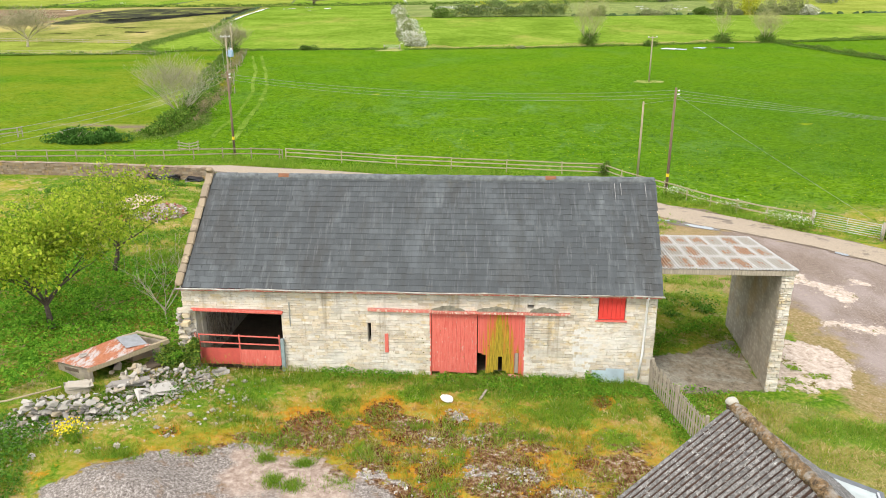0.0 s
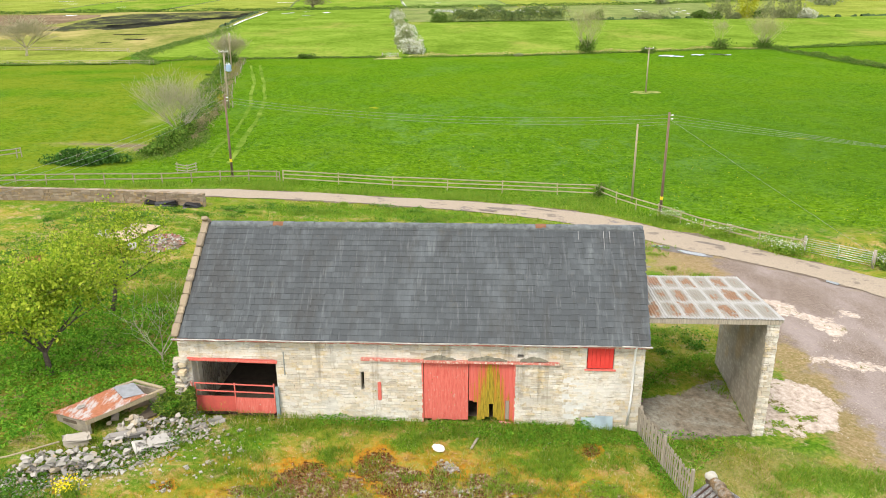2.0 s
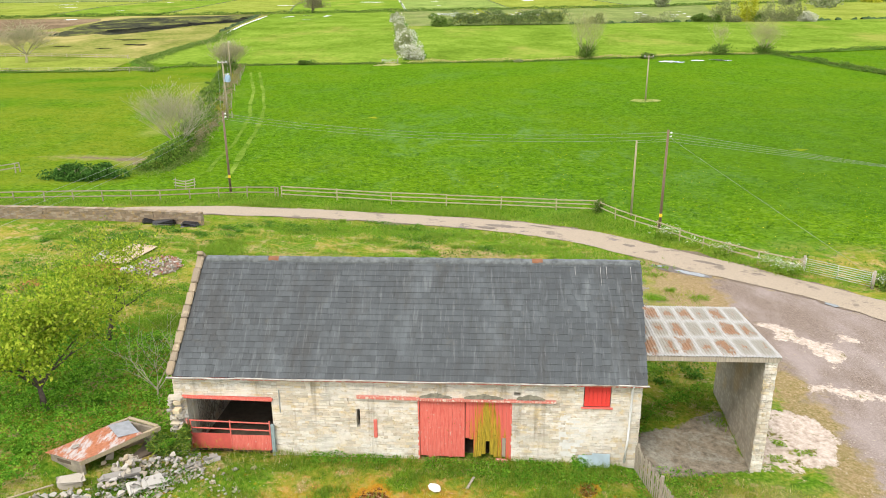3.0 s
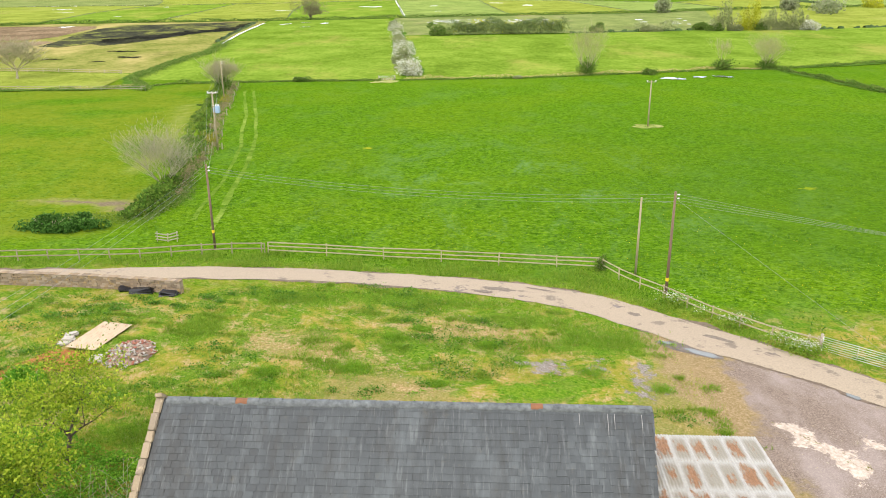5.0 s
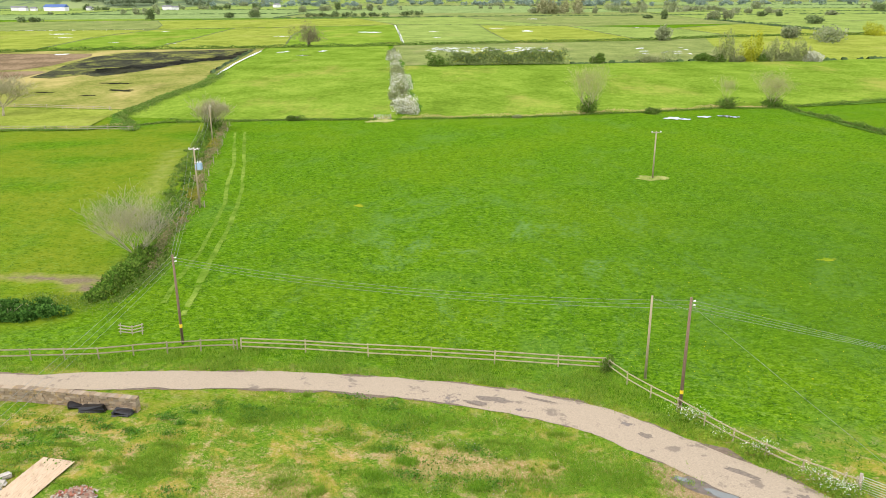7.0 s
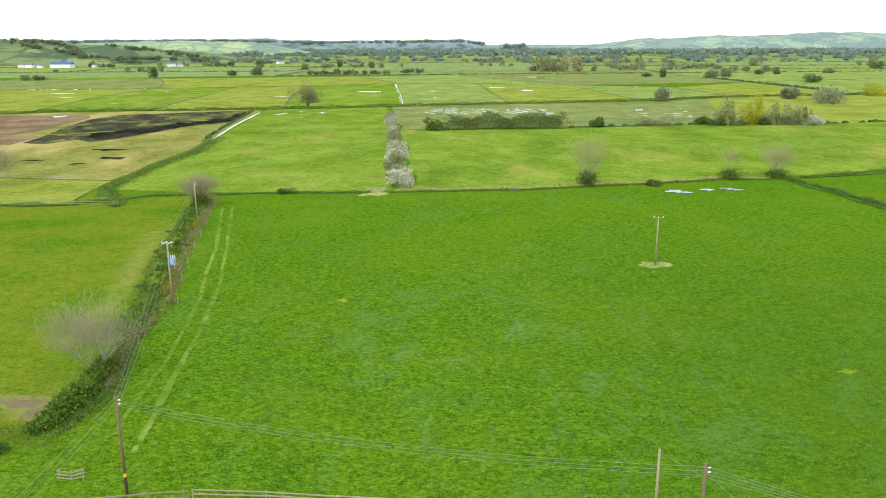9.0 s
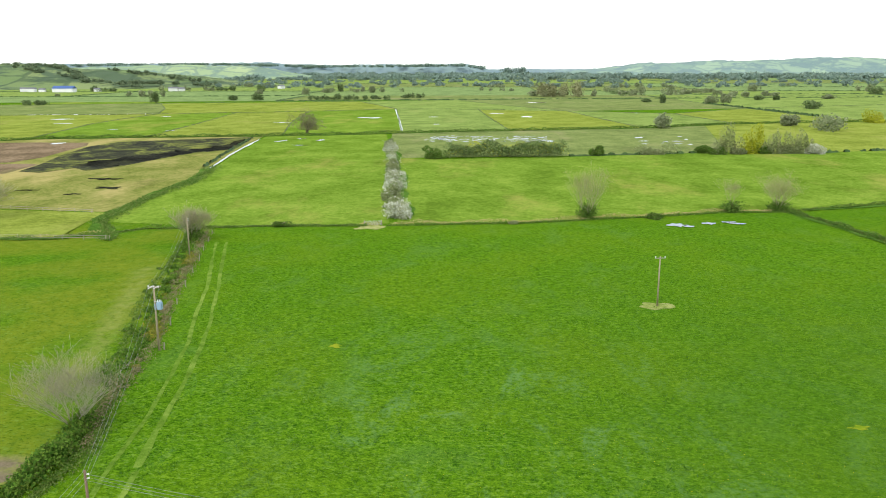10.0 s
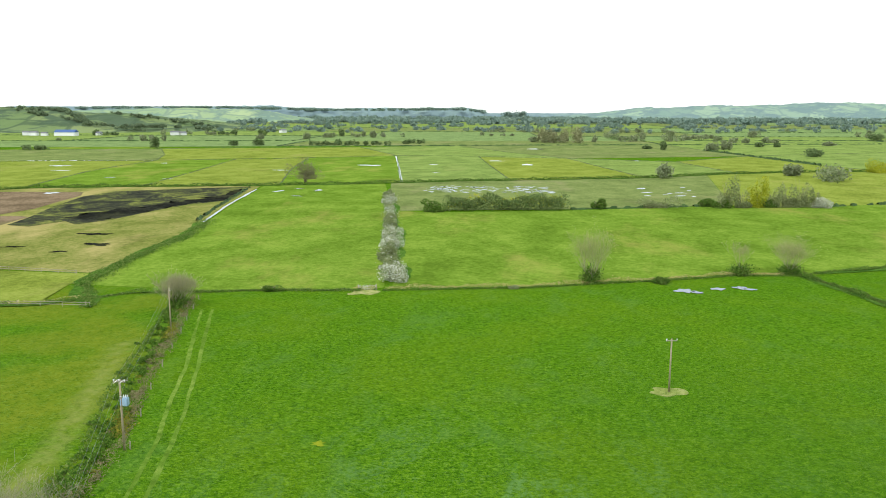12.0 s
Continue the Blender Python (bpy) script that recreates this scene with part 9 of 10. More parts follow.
for k, (x, y, rx, ry) in enumerate(((-16.1, 123.3, 0.9, 0.6), (42.5, 102.9, 1.0, 0.5))):
    blot("buttercup_patch", x, y, rx, ry, 0.03, GOLD, "small patch of yellow flowers in the meadow", "flower patch", 40 + k, 0, 20, wob=0.6)


# ---- grass, weeds and flowers ----
def grass_field(name, polys, counts, heights, width, material, label, seed, per=6, spread=0.10, lean=0.45, avoid=()):
    g = np.random.default_rng(seed)
    xy = np.concatenate([scatter(p, n, g) for p, n in zip(polys, counts)])
    keep = np.ones(len(xy), bool)
    for p in avoid:
        keep &= ~in_poly(xy[:, 0], xy[:, 1], p)
    keep &= line_dist(xy[:, 0], xy[:, 1], ROAD_MID) > road_width(xy[:, 0]) / 2 + 0.2
    xy = xy[keep]
    patch = np.array([noise.noise((a * 0.35 + seed, b * 0.35, 0.5)) for a, b in xy])
    keep = patch > g.uniform(-0.75, 0.35, len(xy))
    keep &= g.uniform(0, 1, len(xy)) > (xy[:, 1] - 80) / 100
    xy, patch = xy[keep], patch[keep]
    h = g.uniform(*heights, len(xy)) * (1 + 0.9 * patch)
    V, F = blade_tris(xy, land(xy[:, 0], xy[:, 1]), h, np.full(len(xy), width), g, lean, per, spread)
    return tagged(new(name, from_arrays(name, V, F, material)), label, "grass", kind="stuff")


BARN_BOX = [(-11.2, 27.95), (7.55, 27.95), (8.05, 35.9), (-10.7, 35.9)]
SHED_BOX = [(-14.8, 24.7), (-13.6, 24.4), (-11.5, 27.0), (-13.1, 28.2), (-15.4, 26.0), (-15.6, 25.3)]
HARD = [BARN_BOX, SHED_BOX, FRONT_GRAVEL, YARD, CANOPY_FLOOR] + PALE_PATCHES + GRIT
FRONT = [(-16, 18), (-16, 26), (-11, 28), (7.5, 28), (13, 28), (20, 26), (20, 17), (8, 17)]
BEHIND = [(-32, 38), (-32, 60), (-21, 60), (-14, 65.6), (-4, 65.6), (6, 63.4), (13, 58.5), (16, 50), (15.5, 40), (13, 29), (8.2, 29), (8.2, 36), (-10.7, 36), (-12, 30), (-24, 28)]
grass_field("yard_grass", [FRONT, BEHIND], [11000, 15000], (0.07, 0.20), 0.012, YARD_LEAF, "tufts of rough green grass round the barn", 1, 7, 0.12, 0.5, HARD)
grass_field("dry_grass", [FRONT, BEHIND], [2600, 5000], (0.08, 0.22), 0.013, DRY_LEAF, "straw-coloured dry grass tufts", 2, 6, 0.14, 0.6, HARD)
grass_field("wall_foot_weeds", [[(-7.0, 26.9), (-7.0, 27.9), (-1.3, 27.9), (-1.3, 27.2)], [(2.4, 26.4), (2.4, 27.9), (7.3, 27.9), (7.3, 26.8)], [(-1.2, 27.2), (-1.2, 27.8), (2.4, 27.8), (2.4, 26.8)]], [220, 330, 60], (0.10, 0.28), 0.014, GRASS_LEAF, "tall weeds along the foot of the barn wall", 3, 8, 0.10, 0.4)
VERGE = [[(-50, 65.0), (-22, 67.2), (-11, 69.6), (-4, 69.7), (4, 68.3), (9, 67.0), (13, 64.6), (17, 61.4), (20, 58.6), (26.5, 52.4), (27.5, 53.5), (25.2, 56.0), (19.8, 60.9), (14.4, 68.5), (12.4, 72.6), (-5, 73.6), (-18, 72.8), (-30, 69.4), (-50, 66.8)]]
grass_field("verge_grass", VERGE, [9000], (0.18, 0.42), 0.020, GRASS_LEAF, "long verge grass between lane and fence", 4, 7, 0.16, 0.5)
MEADOW = [(-34, 77), (-18, 74), (12, 73.2), (16, 68), (26, 57), (60, 40), (90, 110), (90, 185), (-54, 185), (-38, 122), (-34, 100)]
grass_field("meadow_grass", [MEADOW], [40000], (0.10, 0.22), 0.035, FIELD_LEAF, "lush tufted meadow grass", 5, 5, 0.22, 0.8)


def leaf_bed(name, polys, counts, heights, leaf, material, label, seed, avoid=()):
    g = np.random.default_rng(seed)
    xy = np.concatenate([scatter(p, n, g) for p, n in zip(polys, counts)])
    for p in avoid:
        xy = xy[~in_poly(xy[:, 0], xy[:, 1], p)]
    hump = np.array([noise.fractal((a * 0.7, b * 0.7, seed), 0.9, 2.0, 3) for a, b in xy])
    z = land(xy[:, 0], xy[:, 1]) + np.clip(heights[0] + (heights[1] - heights[0]) * (0.5 + 0.8 * hump), 0.05, 2) * g.uniform(0.4, 1.0, len(xy))
    V, F = leaf_quads(np.column_stack([xy, z]), leaf, g, 0.55)
    return tagged(new(name, from_arrays(name, V, F, material)), label, "weeds", kind="stuff")


NETTLES = [(-34, 24), (-16.2, 23.0), (-15.0, 25.2), (-13.6, 27.6), (-11.6, 28.3), (-11.5, 33), (-13, 36.5), (-20, 39), (-34, 40)]
leaf_bed("nettle_bed", [NETTLES], [62000], (0.30, 0.85), 0.072, NETTLE, "dense dark green bed of nettles", 3, [SHED_BOX, BARN_BOX])
leaf_bed("wall_foot_plants", [[(2.6, 26.3), (2.6, 27.8), (5.2, 27.8), (7.0, 27.9), (7.4, 26.9), (5.5, 26.4)], [(-1.0, 27.0), (-1.0, 27.7), (2.4, 27.7), (2.4, 26.6)], [(-5.6, 27.2), (-5.6, 27.9), (-2.0, 27.9), (-2.0, 27.3)]], [1700, 700, 700], (0.04, 0.26), 0.055, NETTLE, "green weeds along the foot of the barn wall", 4)
leaf_bed("canopy_weeds", [[(8.2, 30.6), (9.0, 33.6), (12.4, 36.6), (12.2, 34.9), (10.2, 33.9), (9.0, 32.4)], [(8.3, 25.0), (8.0, 28.2), (9.6, 28.6), (12.0, 28.6), (10.6, 27.2), (9.0, 25.2)]], [1100, 700], (0.06, 0.25), 0.06, NETTLE, "low weeds at the edge of the lean-to floor", 5)
leaf_bed("ivy", [[(-11.2, 26.5), (-11.3, 27.6), (-10.6, 27.95), (-10.3, 26.9)], [(-11.9, 26.4), (-11.8, 27.4), (-11.1, 27.3), (-11.0, 26.4)], [(-10.95, 27.3), (-10.95, 27.6), (-10.55, 27.6), (-10.55, 27.3)]], [1600, 1500, 1300], (0.1, 1.6), 0.055, IVY_LEAF, "ivy over the broken wall stub", 6)
leaf_bed("fence_foot_weeds", [[(7.1, 27.6), (7.7, 27.7), (8.3, 25.2), (8.5, 23.4), (7.8, 23.4)]], [900], (0.04, 0.30), 0.05, NETTLE, "leafy weeds along the foot of the picket fence", 12)
leaf_bed("tall_weeds", [[(-16.5, 17.5), (-16.5, 21.5), (-14.6, 21.4), (-13.4, 20.4), (-12.8, 18.6), (-13.2, 17.0)]], [2600], (0.05, 0.40), 0.06, DOCK, "tall dark grass and weeds beside the spoil mound", 33)
leaf_bed("shelter_weeds", [[(-17.0, 25.9), (-16.6, 25.6), (-16.2, 25.9), (-16.6, 26.6)], [(-11.6, 26.9), (-11.2, 26.4), (-11.0, 27.3), (-11.7, 27.8)]], [700, 700], (0.15, 0.8), 0.07, NETTLE, "nettles against the walls of the low shelter", 14)
leaf_bed("concrete_weeds", [[(14.2, 31.0), (14.8, 31.0), (14.8, 31.6), (14.2, 31.7)], [(13.6, 29.7), (14.4, 29.8), (14.3, 30.3), (13.6, 30.2)], [(15.0, 30.4), (15.9, 30.6), (15.8, 31.0), (15.0, 30.9)]], [160, 160, 160], (0.03, 0.16), 0.05, GRASS_LEAF, "small weeds in the cracks of the old concrete", 15)
leaf_bed("rubble_weeds", [RUBBLE_POLY, [(-16.0, 20.4), (-15.4, 22.6), (-14.0, 22.4), (-13.0, 21.2), (-14.4, 20.2)]], [1500, 900], (0.03, 0.34), 0.06, DOCK, "green weeds growing through the fallen stones", 34)
leaf_bed("panel_weeds", [[(4.9, 27.2), (5.3, 27.2), (5.5, 27.6), (5.7, 27.9), (4.9, 27.9)]], [260], (0.2, 0.6), 0.06, NETTLE, "weeds growing over the end of the blue panel", 16)
leaf_bed("bank_bushes", [[(-10, 40.5), (-4, 42.8), (3, 46), (9.5, 47.5), (9.5, 49), (2, 48), (-5, 45)]], [3600], (0.08, 0.42), 0.07, NETTLE, "dark green weeds along the low bank", 7)
leaf_bed("gutter_moss", [[(-4.0, 27.66), (2.6, 27.66), (2.6, 27.85), (-4.0, 27.85)]], [40], (3.75, 3.86), 0.04, MOSS, "yellow moss along the gutter", 9)


def flowers(name, poly, n, size, height, material, label, seed):
    g = np.random.default_rng(seed)
    xy = scatter(poly, n, g)
    V, F = leaf_quads(np.column_stack([xy, land(xy[:, 0], xy[:, 1]) + g.uniform(0.5, 1.0, len(xy)) * height]), size, g, 0.6)
    return tagged(new(name, from_arrays(name, V, F, material)), label, "flowers", kind="stuff")


flowers("daisies", [(-10, 24), (-10, 27), (-6.5, 27.4), (-5.0, 25.4), (-7.5, 23.6)], 260, 0.014, 0.2, DAISY, "white daisies in the yard grass", 1)
flowers("daisies", [(0, 24), (1, 26.6), (7, 26.6), (7.6, 24), (4, 23)], 120, 0.014, 0.2, DAISY, "white daisies in the yard grass", 2)
flowers("dandelions", [(-10, 23), (-10, 27), (7, 27), (7, 23)], 160, 0.016, 0.2, YELLOW_FLOWER, "yellow dandelions in the yard grass", 3)
for k, (x, y, n) in enumerate(((17.3, 64.4, 190), (20.6, 60.2, 230), (22.8, 57.2, 130), (24.2, 55.6, 230), (18.7, 62.2, 90), (16.6, 65.0, 110), (23.4, 56.0, 160), (29.4, 53.2, 120))):
    gg = np.random.default_rng(50 + k)
    cp = thing("cow_parsley", (x, y, float(land(x, y))), "white-flowered cow parsley along the lane fence", "wildflower", "cow parsley along the fence")
    c = gg.normal(size=(n, 3)) * (0.55, 0.4, 0.14) + (x, y, float(land(x, y)) + 0.75)
    V, F = leaf_quads(c, 0.042, gg, 0.7)
    tagged(child("flower_heads", from_arrays("flower_heads", V, F, DAISY), cp), kind="stuff")
    c = gg.normal(size=(4 * n, 3)) * (0.6, 0.45, 0.22) + (x, y, float(land(x, y)) + 0.4)
    V, F = leaf_quads(c, 0.08, gg)
    child("leaves", from_arrays("leaves", V, F, GRASS_LEAF), cp)
dz = float(land(-12.8, 21.6))
gd = np.random.default_rng(61)
daf = thing("daffodil_clump", (-12.8, 21.6, dz), "clump of yellow flowers among the stones", "flower")
V, F = leaf_quads(gd.normal(size=(150, 3)) * (0.22, 0.2, 0.08) + (-12.8, 21.6, dz + 0.48), 0.05, gd, 0.3)
tagged(child("flower_heads", from_arrays("flower_heads", V, F, YELLOW_FLOWER), daf), kind="stuff")
V, F = blade_tris(gd.normal(size=(60, 2)) * 0.18 + (-12.8, 21.6), np.full(60, dz), np.full(60, 0.45), np.full(60, 0.014), gd, 0.3, 5, 0.04)
child("leaves", from_arrays("leaves", V, F, GRASS_LEAF), daf)
for k, (x, y, r) in enumerate(((-8.9, 21.9, 0.42), (-5.8, 20.6, 0.22), (-5.1, 20.4, 0.26), (-3.7, 20.6, 0.34), (-14.0, 20.8, 0.6), (-14.4, 19.2, 0.7), (-5.0, 21.5, 0.2), (-12.0, 20.6, 0.5), (-11.0, 20.9, 0.5), (-6.3, 21.6, 0.2))):
    zz = float(land(x, y))
    V, F = blade_tris(gd.normal(size=(100, 2)) * (r * 0.8, r * 0.6) + (x, y), np.full(100, zz), gd.uniform(0.06, 0.26, 100), np.full(100, 0.012), gd, 0.6, 7, 0.08)
    tagged(new("grass_tussock", from_arrays("grass_tussock", V, F, GRASS_LEAF)), "dense green grass tussock on the gravel", "grass tuft", kind="stuff")


# tussocks and clumps strewn over the yard
gt = np.random.default_rng(71)
for k, (poly, n) in enumerate(((FRONT, 110), (BEHIND, 260))):
    xy = scatter(poly, n, gt)
    keep = np.ones(len(xy), bool)
    for q in HARD:
        keep &= ~in_poly(xy[:, 0], xy[:, 1], q)
    xy = xy[keep]
    c, zc = [], []
    for x, y in xy:
        m = int(gt.uniform(20, 110))
        c.append(gt.normal(size=(m, 2)) * (gt.uniform(0.15, 0.9), gt.uniform(0.12, 0.4)) + (x, y))
    c = np.concatenate(c)
    V, F = blade_tris(c, land(c[:, 0], c[:, 1]), gt.uniform(0.12, 0.30, len(c)), np.full(len(c), 0.014), gt, 0.5, 5, 0.05)
    tagged(new("grass_clumps", from_arrays("grass_clumps", V, F, GRASS_LEAF)), "fresh green grass clumps in the yard", "grass", kind="stuff")


LUSH_BAND = [(-18.5, 41.0), (-16.4, 43.4), (-13.0, 45.6), (-9.8, 48.4), (-7.4, 50.6), (-4.2, 52.8), (-0.8, 54.6), (2.4, 54.4), (5.6, 55.4), (9.5, 56.8), (12.4, 56.6)]
gl = np.random.default_rng(73)
P = np.array(LUSH_BAND)
u = gl.uniform(0, len(P) - 1.001, 120)
cx, cy = np.interp(u, range(len(P)), P[:, 0]) + gl.normal(size=120) * 1.5, np.interp(u, range(len(P)), P[:, 1]) + gl.normal(size=120) * 0.9
c = np.concatenate([gl.normal(size=(int(m), 2)) * (0.5, 0.28) + (x, y) for x, y, m in zip(cx, cy, gl.uniform(8, 46, 120))])
V, F = blade_tris(c, land(c[:, 0], c[:, 1]), gl.uniform(0.10, 0.28, len(c)), np.full(len(c), 0.016), gl, 0.55, 5, 0.06)
tagged(new("lush_grass", from_arrays("lush_grass", V, F, LUSH_LEAF)), "patches of lush green grass across the rough ground", "grass", kind="stuff")
for k, (x, y, r) in enumerate(((-0.9, 47.6, 0.7), (-6.5, 49.2, 0.8), (2.0, 54.3, 0.6), (3.4, 46.2, 0.9), (6.0, 47.0, 1.0), (-2.8, 56.6, 0.7), (8.6, 50.6, 0.9), (12.6, 48.8, 0.6), (-11.5, 47.8, 0.8), (-4.4, 54.9, 0.9))):
    c = gl.normal(size=(260, 2)) * (r * 0.6, r * 0.5) + (x, y)
    V, F = blade_tris(c, land(c[:, 0], c[:, 1]), gl.uniform(0.12, 0.34, 260), np.full(260, 0.016), gl, 0.6, 6, 0.07)
    tagged(new("grass_tussock", from_arrays("grass_tussock", V, F, LUSH_LEAF)), "fresh green tussock in the dry rough grass", "grass tuft", kind="stuff")


xy = scatter(BEHIND, 330, gt)
keep = np.ones(len(xy), bool)
for q in HARD:
    keep &= ~in_poly(xy[:, 0], xy[:, 1], q)
patch = np.array([noise.noise((a * 0.12 + 3, b * 0.12, 0.5)) for a, b in xy])
xy = xy[keep & (patch > -0.12)]
c = []
for x, y in xy:
    m, r = int(gt.uniform(30, 130)), gt.uniform(0.22, 0.7)
    q = gt.normal(size=(m, 3)) * (r, r * 0.7, 0.10)
    q[:, 2] = np.abs(q[:, 2]) + 0.06
    q[:, :2] += (x, y)
    q[:, 2] += land(q[:, 0], q[:, 1])
    c.append(q)
V, F = leaf_quads(np.concatenate(c), 0.075, gt, 0.5)
tagged(new("dock_clumps", from_arrays("dock_clumps", V, F, DOCK)), "dark green docks and thistles in the rough grass", "weeds", kind="stuff")
flowers("buttercups", [(12, 73), (26, 57), (45, 50), (55, 80), (30, 100), (0, 100), (-10, 76)], 700, 0.035, 0.25, YELLOW_FLOWER, "yellow buttercups dotted over the meadow", 21)


# moss and dung crumbs on the worn ground before the doors
gm = np.random.default_rng(91)


def strewn(places, per_area, g, spread=0.62):
    out = []
    for x, y, w, h in places:
        n = int(per_area * w * h)
        out.append(g.normal(size=(n, 2)) * (w * spread, h * spread) + (x, y))
    return np.concatenate(out)


for nm, mat, pts, size, lift, lb in (("dung_crumbs", leaf_material("brown_moss", (0.14, 0.06, 0.016), (0.26, 0.12, 0.022), (0.06, 0.026, 0.011), (0.36, 0.20, 0.04)), strewn(DUNG, 120, gm, 0.5), 0.030, 0.08, "dark brown dung and moss on the worn ground"),
                                     ("orange_moss", leaf_material("golden_moss", (0.36, 0.20, 0.02), (0.30, 0.22, 0.03), (0.42, 0.26, 0.04), (0.24, 0.11, 0.015)), strewn(DUNG, 170, gm, 0.8), 0.026, 0.05, "golden moss on the worn ground")):
    V, F = leaf_quads(np.column_stack([pts, land(pts[:, 0], pts[:, 1]) + 0.02 + lift * gm.uniform(size=len(pts))]), size, gm, 0.5)
    tagged(new(nm, from_arrays(nm, V, F, mat)), lb, "moss", kind="stuff")
tuft = strewn(LUSH, 120, gm, 0.55)
V, F = blade_tris(tuft, land(tuft[:, 0], tuft[:, 1]), gm.uniform(0.12, 0.34, len(tuft)), np.full(len(tuft), 0.013), gm, 0.45, 7, 0.06)
tagged(new("grass_clumps", from_arrays("grass_clumps", V, F, GRASS_LEAF)), "long fresh grass before the barn doors", "grass", kind="stuff")


def chips(name, poly, n, size, material, label, seed):
    g = np.random.default_rng(seed)
    q = scatter(poly, n, g) if n else poly
    base = [np.array([tuple(v.co) for v in me.vertices]) for me in RUBBLE_STONES]
    tris = [[tuple(p.vertices) for p in me.polygons] for me in RUBBLE_STONES]
    V, F, k = [], [], 0
    for x, y in q:
        i = g.integers(0, 9)
        s = size * g.uniform(0.4, 1.3)
        a = g.uniform(0, 6.28)
        b = base[i] * (s * 1.3, s, s * 0.6)
        b = np.column_stack([b[:, 0] * math.cos(a) - b[:, 1] * math.sin(a) + x, b[:, 0] * math.sin(a) + b[:, 1] * math.cos(a) + y, b[:, 2] + float(land(x, y)) + s * 0.15])
        V.append(b)
        F += [tuple(c + k for c in f) for f in tris[i]]
        k += len(b)
    return tagged(new(name, from_arrays(name, np.concatenate(V), F, material)), label, "stones", kind="stuff")


def chips_at(name, places, per_area, size, material, label, seed):
    g = np.random.default_rng(seed)
    q = strewn(places, per_area, g, 0.55)
    return chips(name, q, 0, size, material, label, seed)


chips("rubble_bits", RUBBLE_POLY, 620, 0.15, RUBBLE, "small broken stones through the rubble heap", 15)
chips("rubble_bits", [(-15.8, 20.6), (-14.8, 22.6), (-12.6, 23.8), (-9.4, 26.6), (-8.6, 26.2), (-10.6, 23.2), (-13.4, 20.8)], 240, 0.13, PALE_RUBBLE, "pale broken stones strewn round the heap", 16)
chips("stone_chips", [(-9, 18), (-8, 22.6), (-3, 24.8), (3, 24.5), (7, 22), (6, 17.5)], 260, 0.06, RUBBLE, "grey stone chips on the worn ground", 5)
chips_at("stone_chips", STONY, 110, 0.11, RUBBLE, "flat grey stones showing through the worn ground", 9)
chips_at("stone_chips", PINK, 60, 0.05, PALE_RUBBLE, "beige grit on the worn ground", 10)
chips("stone_chips", [(-15.5, 18.5), (-14.6, 21.4), (-11, 23.8), (-8.4, 25.8), (-7.2, 24.4), (-10, 21.9), (-13, 19.5)], 120, 0.11, PALE_RUBBLE, "pale stones strewn in the grass", 6)
chips("stone_chips", [(12.9, 29), (17.6, 31), (18, 38), (17, 44), (20.5, 47), (25, 44), (26, 33), (20, 27)], 700, 0.055, PALE_RUBBLE, "small pale stones strewn over the yard", 7)
chips("stone_chips", [(-4, 42), (2, 41), (7, 46), (4, 58), (-4, 59)], 160, 0.08, PALE_RUBBLE, "pale stones strewn in the rough grass", 8)
chips_at("stone_chips", [(2.0, 45.2, 1.5, 1.6), (1.2, 42.6, 1.2, 1.0), (-0.6, 49.6, 1.2, 0.7)], 32, 0.10, PALE_RUBBLE, "pale stones on the bare ground behind the barn", 18)
chips_at("stone_chips", [(0.5, 59.4, 3.0, 0.9), (4.0, 58.4, 1.6, 0.8)], 9, 0.09, PALE_RUBBLE, "pale stones on the bare ground behind the barn", 19)
chips_at("stone_chips", [(5.8, 51.2, 1.7, 1.2), (9.2, 51.8, 0.9, 1.2), (11.8, 49.6, 1.4, 2.6)], 45, 0.05, RUBBLE, "grey grit on the bare ground behind the barn", 20)
chips("stone_chips", [(-12.5, 18), (-12.0, 19.4), (-10.2, 21.0), (-8.2, 20.6), (-8, 18)], 1500, 0.035, RUBBLE, "grey gravel on the spoil mound", 11)


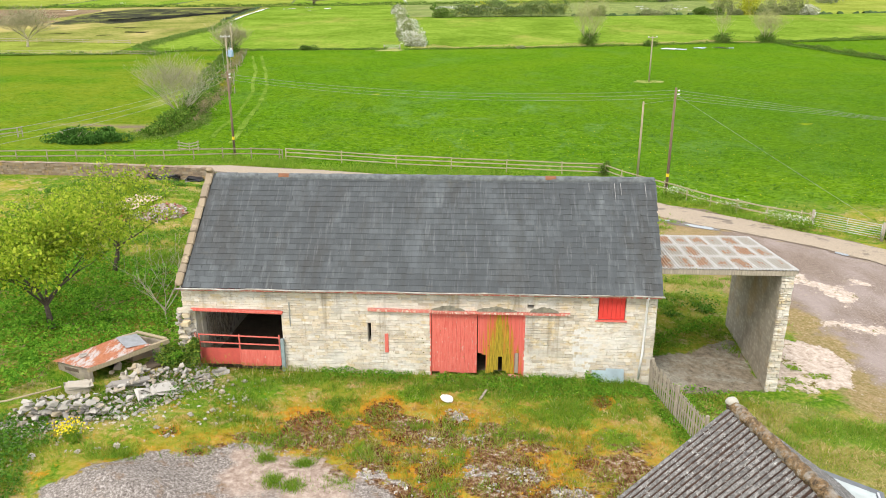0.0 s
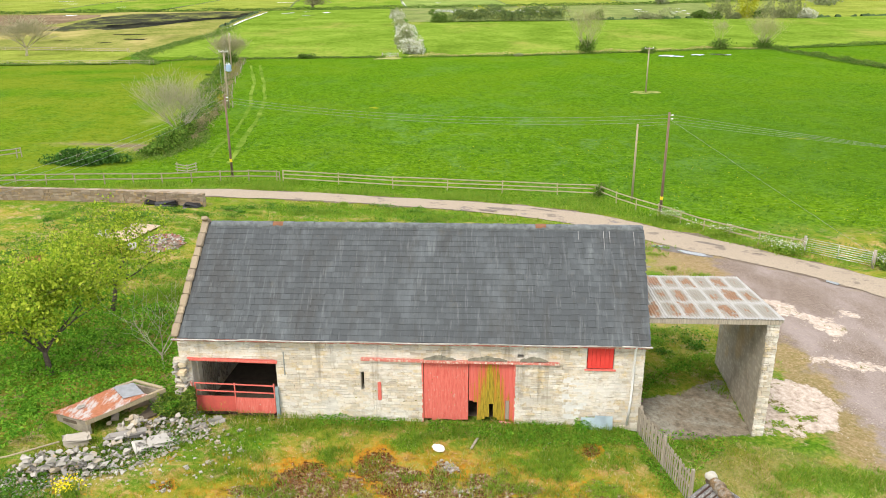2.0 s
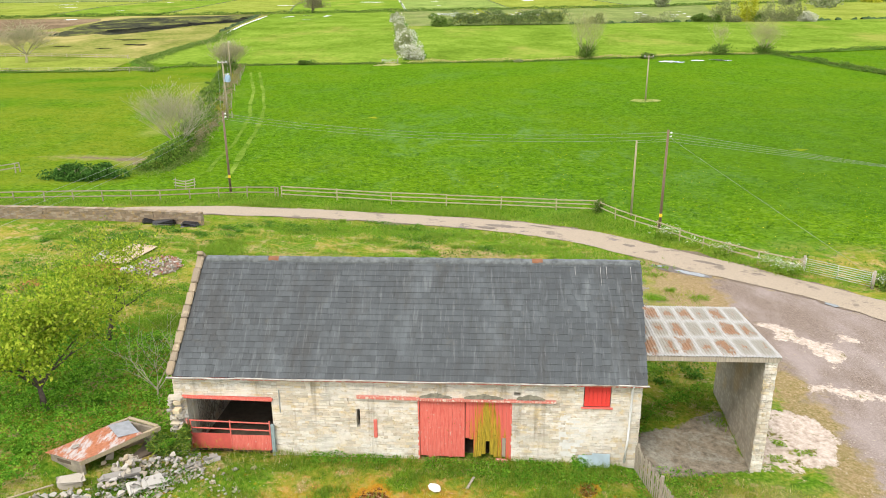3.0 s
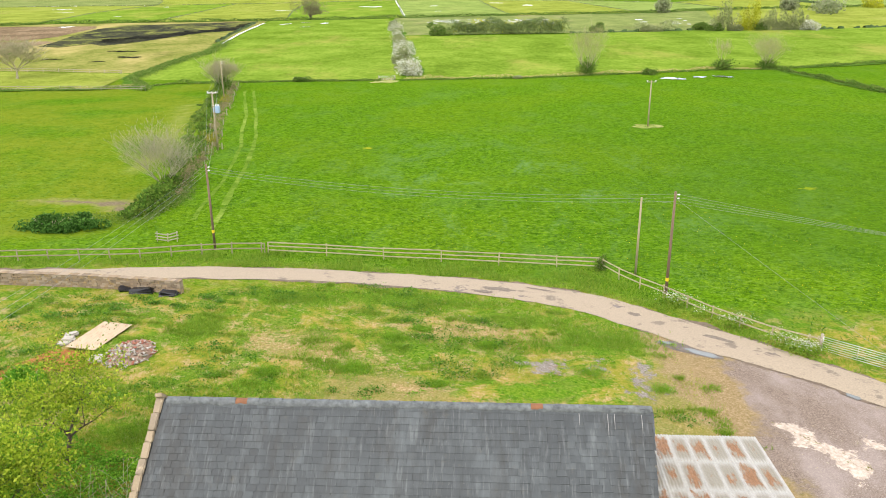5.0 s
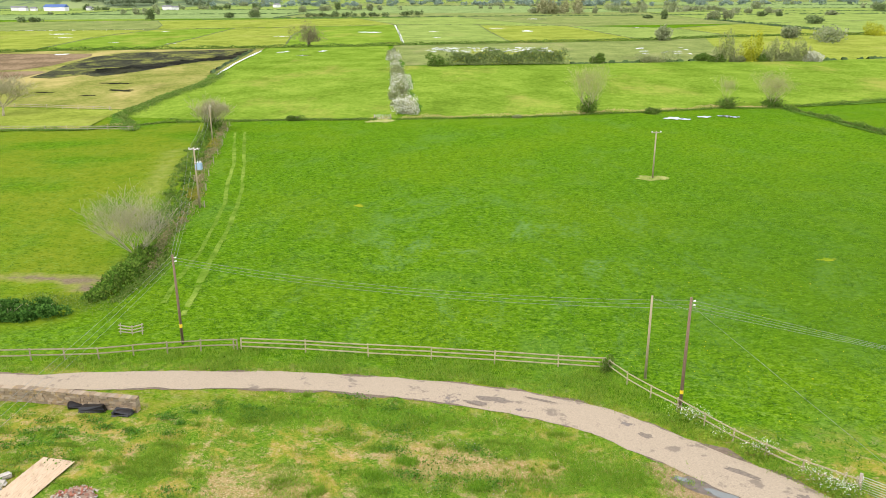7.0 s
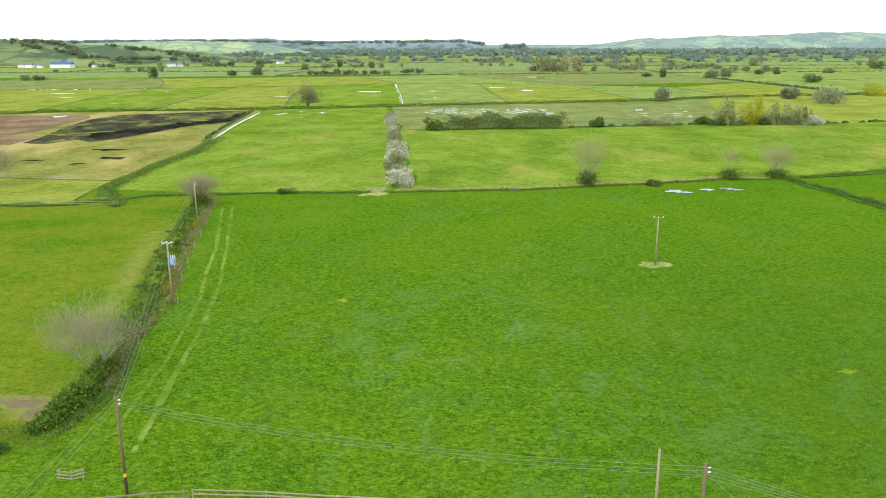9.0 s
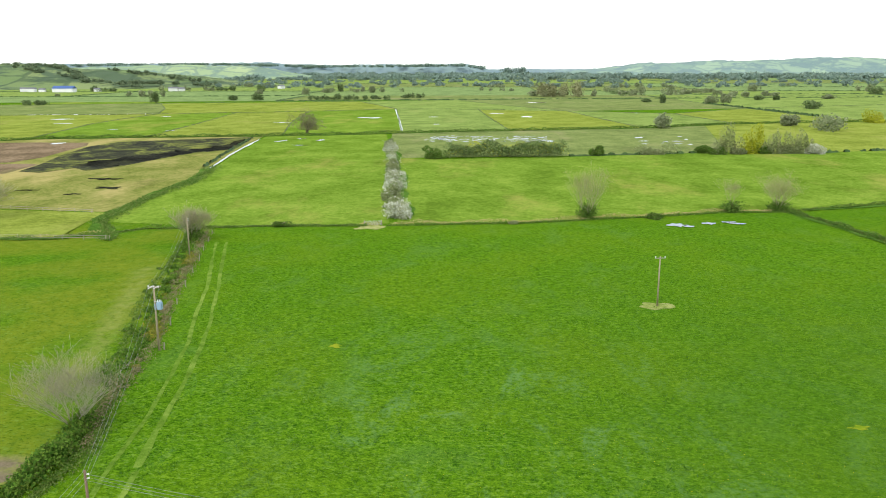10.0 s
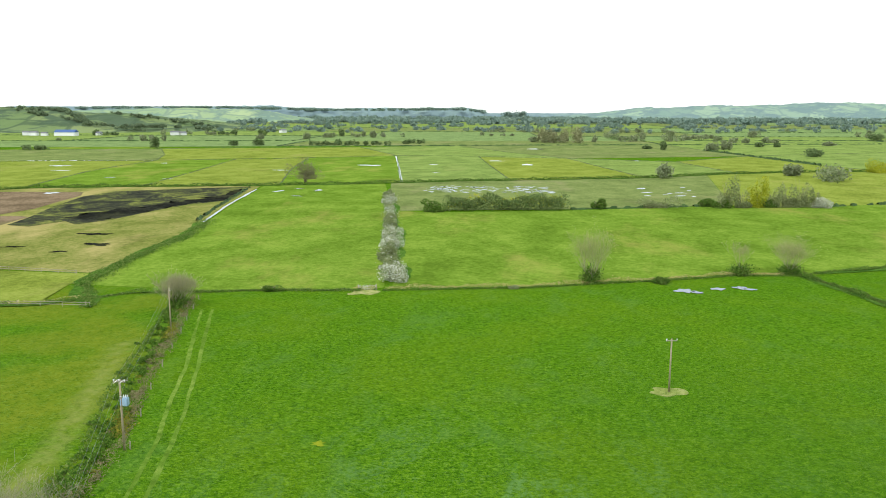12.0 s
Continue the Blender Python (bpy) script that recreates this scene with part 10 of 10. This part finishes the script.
# ---- pieces: slates and wall stones ----
def slates():
    s, nrm, length = roof_frame()
    rng = random.Random(17)
    rows, ex, ln, th = 21, length / 21, 0.42, 0.007
    unit = []
    for k in range(6):
        bm = bmesh.new()
        vs = add_box(bm, -0.5, 0.5, 0, 1, 0, 1)
        r2 = random.Random(k)
        for v in bm.verts:
            if v.co.y < 0.5:
                v.co.y += r2.uniform(-0.05, 0.05)
        me = bpy.data.meshes.new("slate")
        bm.to_mesh(me)
        bm.free()
        me.materials.append(SLATE)
        unit.append(me)
    cube = np.array([(a, b, c) for a in (-.5, .5) for b in (0, 1) for c in (0, 1)], float)
    cf = np.array([(0, 1, 3, 2), (4, 6, 7, 5), (0, 4, 5, 1), (2, 3, 7, 6), (0, 2, 6, 4), (1, 5, 7, 3)])
    V, F, k, count = [], [], 0, 0
    for side in (1, -1):
        for j in range(rows):
            x = -10.92 - (0.17 if j % 2 else 0)
            while x < 7.66:
                w = rng.uniform(0.31, 0.39)
                a, b = max(x, -10.92), min(x + w, 7.68)
                x += w
                if b - a < 0.06:
                    continue
                v0 = j * ex - 0.06 + rng.uniform(-0.012, 0.012)
                y0, z0 = EY + s.y * v0, EZ + s.z * v0
                lift = 0.028 + rng.uniform(0, 0.006)
                tilt = rng.uniform(0.052, 0.060)
                up = (s - nrm * tilt).normalized()
                n2 = Vector((0, -up.z, up.y))
                o = Vector((sx((a + b) / 2, y0), y0, z0)) + nrm * lift
                lenj = min(ln, length - v0 + 0.02)
                col = Vector((1, 0, 0)) + Vector((0, 0, 0)) + up * rng.uniform(-0.012, 0.012)
                m = Matrix(((col.x * (b - a - 0.010), up.x * lenj, n2.x * th, o.x), (col.y * (b - a - 0.010), up.y * lenj, n2.y * th, o.y), (col.z * (b - a - 0.010), up.z * lenj, n2.z * th, o.z), (0, 0, 0, 1)))
                if side == 1 and a > 2.6 and count < 300:
                    child("slate", unit[count % 6], barn_roof_part, m)
                    count += 1
                else:
                    q = np.array([tuple(m @ Vector(c)) for c in cube])
                    if side == -1:
                        q[:, 1] = 2 * RY - q[:, 1]
                    V.append(q)
                    F.append(cf + 8 * k)
                    k += 1
    tagged(child("slates", from_arrays("slates", np.concatenate(V), np.concatenate(F), SLATE), barn_roof_part), kind="stuff")


slates()


def wall_stones():
    rng = random.Random(23)
    holes = [(a - (0.02), b + 0.02, c, d) for a, b, c, d in OPENINGS]
    V, F, k, count = [], [], 0, 0
    base = [np.array([tuple(v.co) for v in me.vertices]) for me in WALL_STONES]
    faces = [[tuple(p.vertices) for p in me.polygons] for me in WALL_STONES]
    VV, FF = [], []
    for x, z, ln, h in courses(WX0, WX1, -0.1, 3.70, holes, rng, 0.085, 0.145, 0.14, 0.44):
        proud = rng.uniform(-0.008, 0.014)
        m = Matrix.Translation((x, 27.995 - proud, z)) @ Matrix.Diagonal((ln - 0.010, 0.05, h - 0.010, 1))
        i = rng.randrange(10)
        if 3.2 < x < 7.6 and count < 300:
            child("stone", WALL_STONES[i], front_wall, m)
            count += 1
        else:
            q = [tuple(m @ Vector(c)) for c in base[i]]
            VV += q
            FF += [tuple(a + k for a in f) for f in faces[i]]
            k += len(q)
    me = bpy.data.meshes.new("stones")
    me.from_pydata(VV, [], FF)
    me.materials.append(STONE)
    tagged(child("stones", me, front_wall), kind="stuff")
    # the right-hand gable end, which shows beside the lean-to
    VV, FF, k = [], [], 0
    for y, z, ln, h in courses(28.0, 35.8, -1.0, 3.7, [], rng):
        m = Matrix.Translation((sx(WX1, y) + 0.005, y, z)) @ Matrix.Rotation(radians(90), 4, "Z") @ Matrix.Diagonal((ln - 0.010, 0.05, h - 0.010, 1))
        i = rng.randrange(10)
        VV += [tuple(m @ Vector(c)) for c in base[i]]
        FF += [tuple(a + k for a in f) for f in faces[i]]
        k += len(base[i])
    me = bpy.data.meshes.new("gable_stones")
    me.from_pydata(VV, [], FF)
    me.materials.append(STONE)
    tagged(child("gable_stones", me, barn), kind="stuff")


wall_stones()
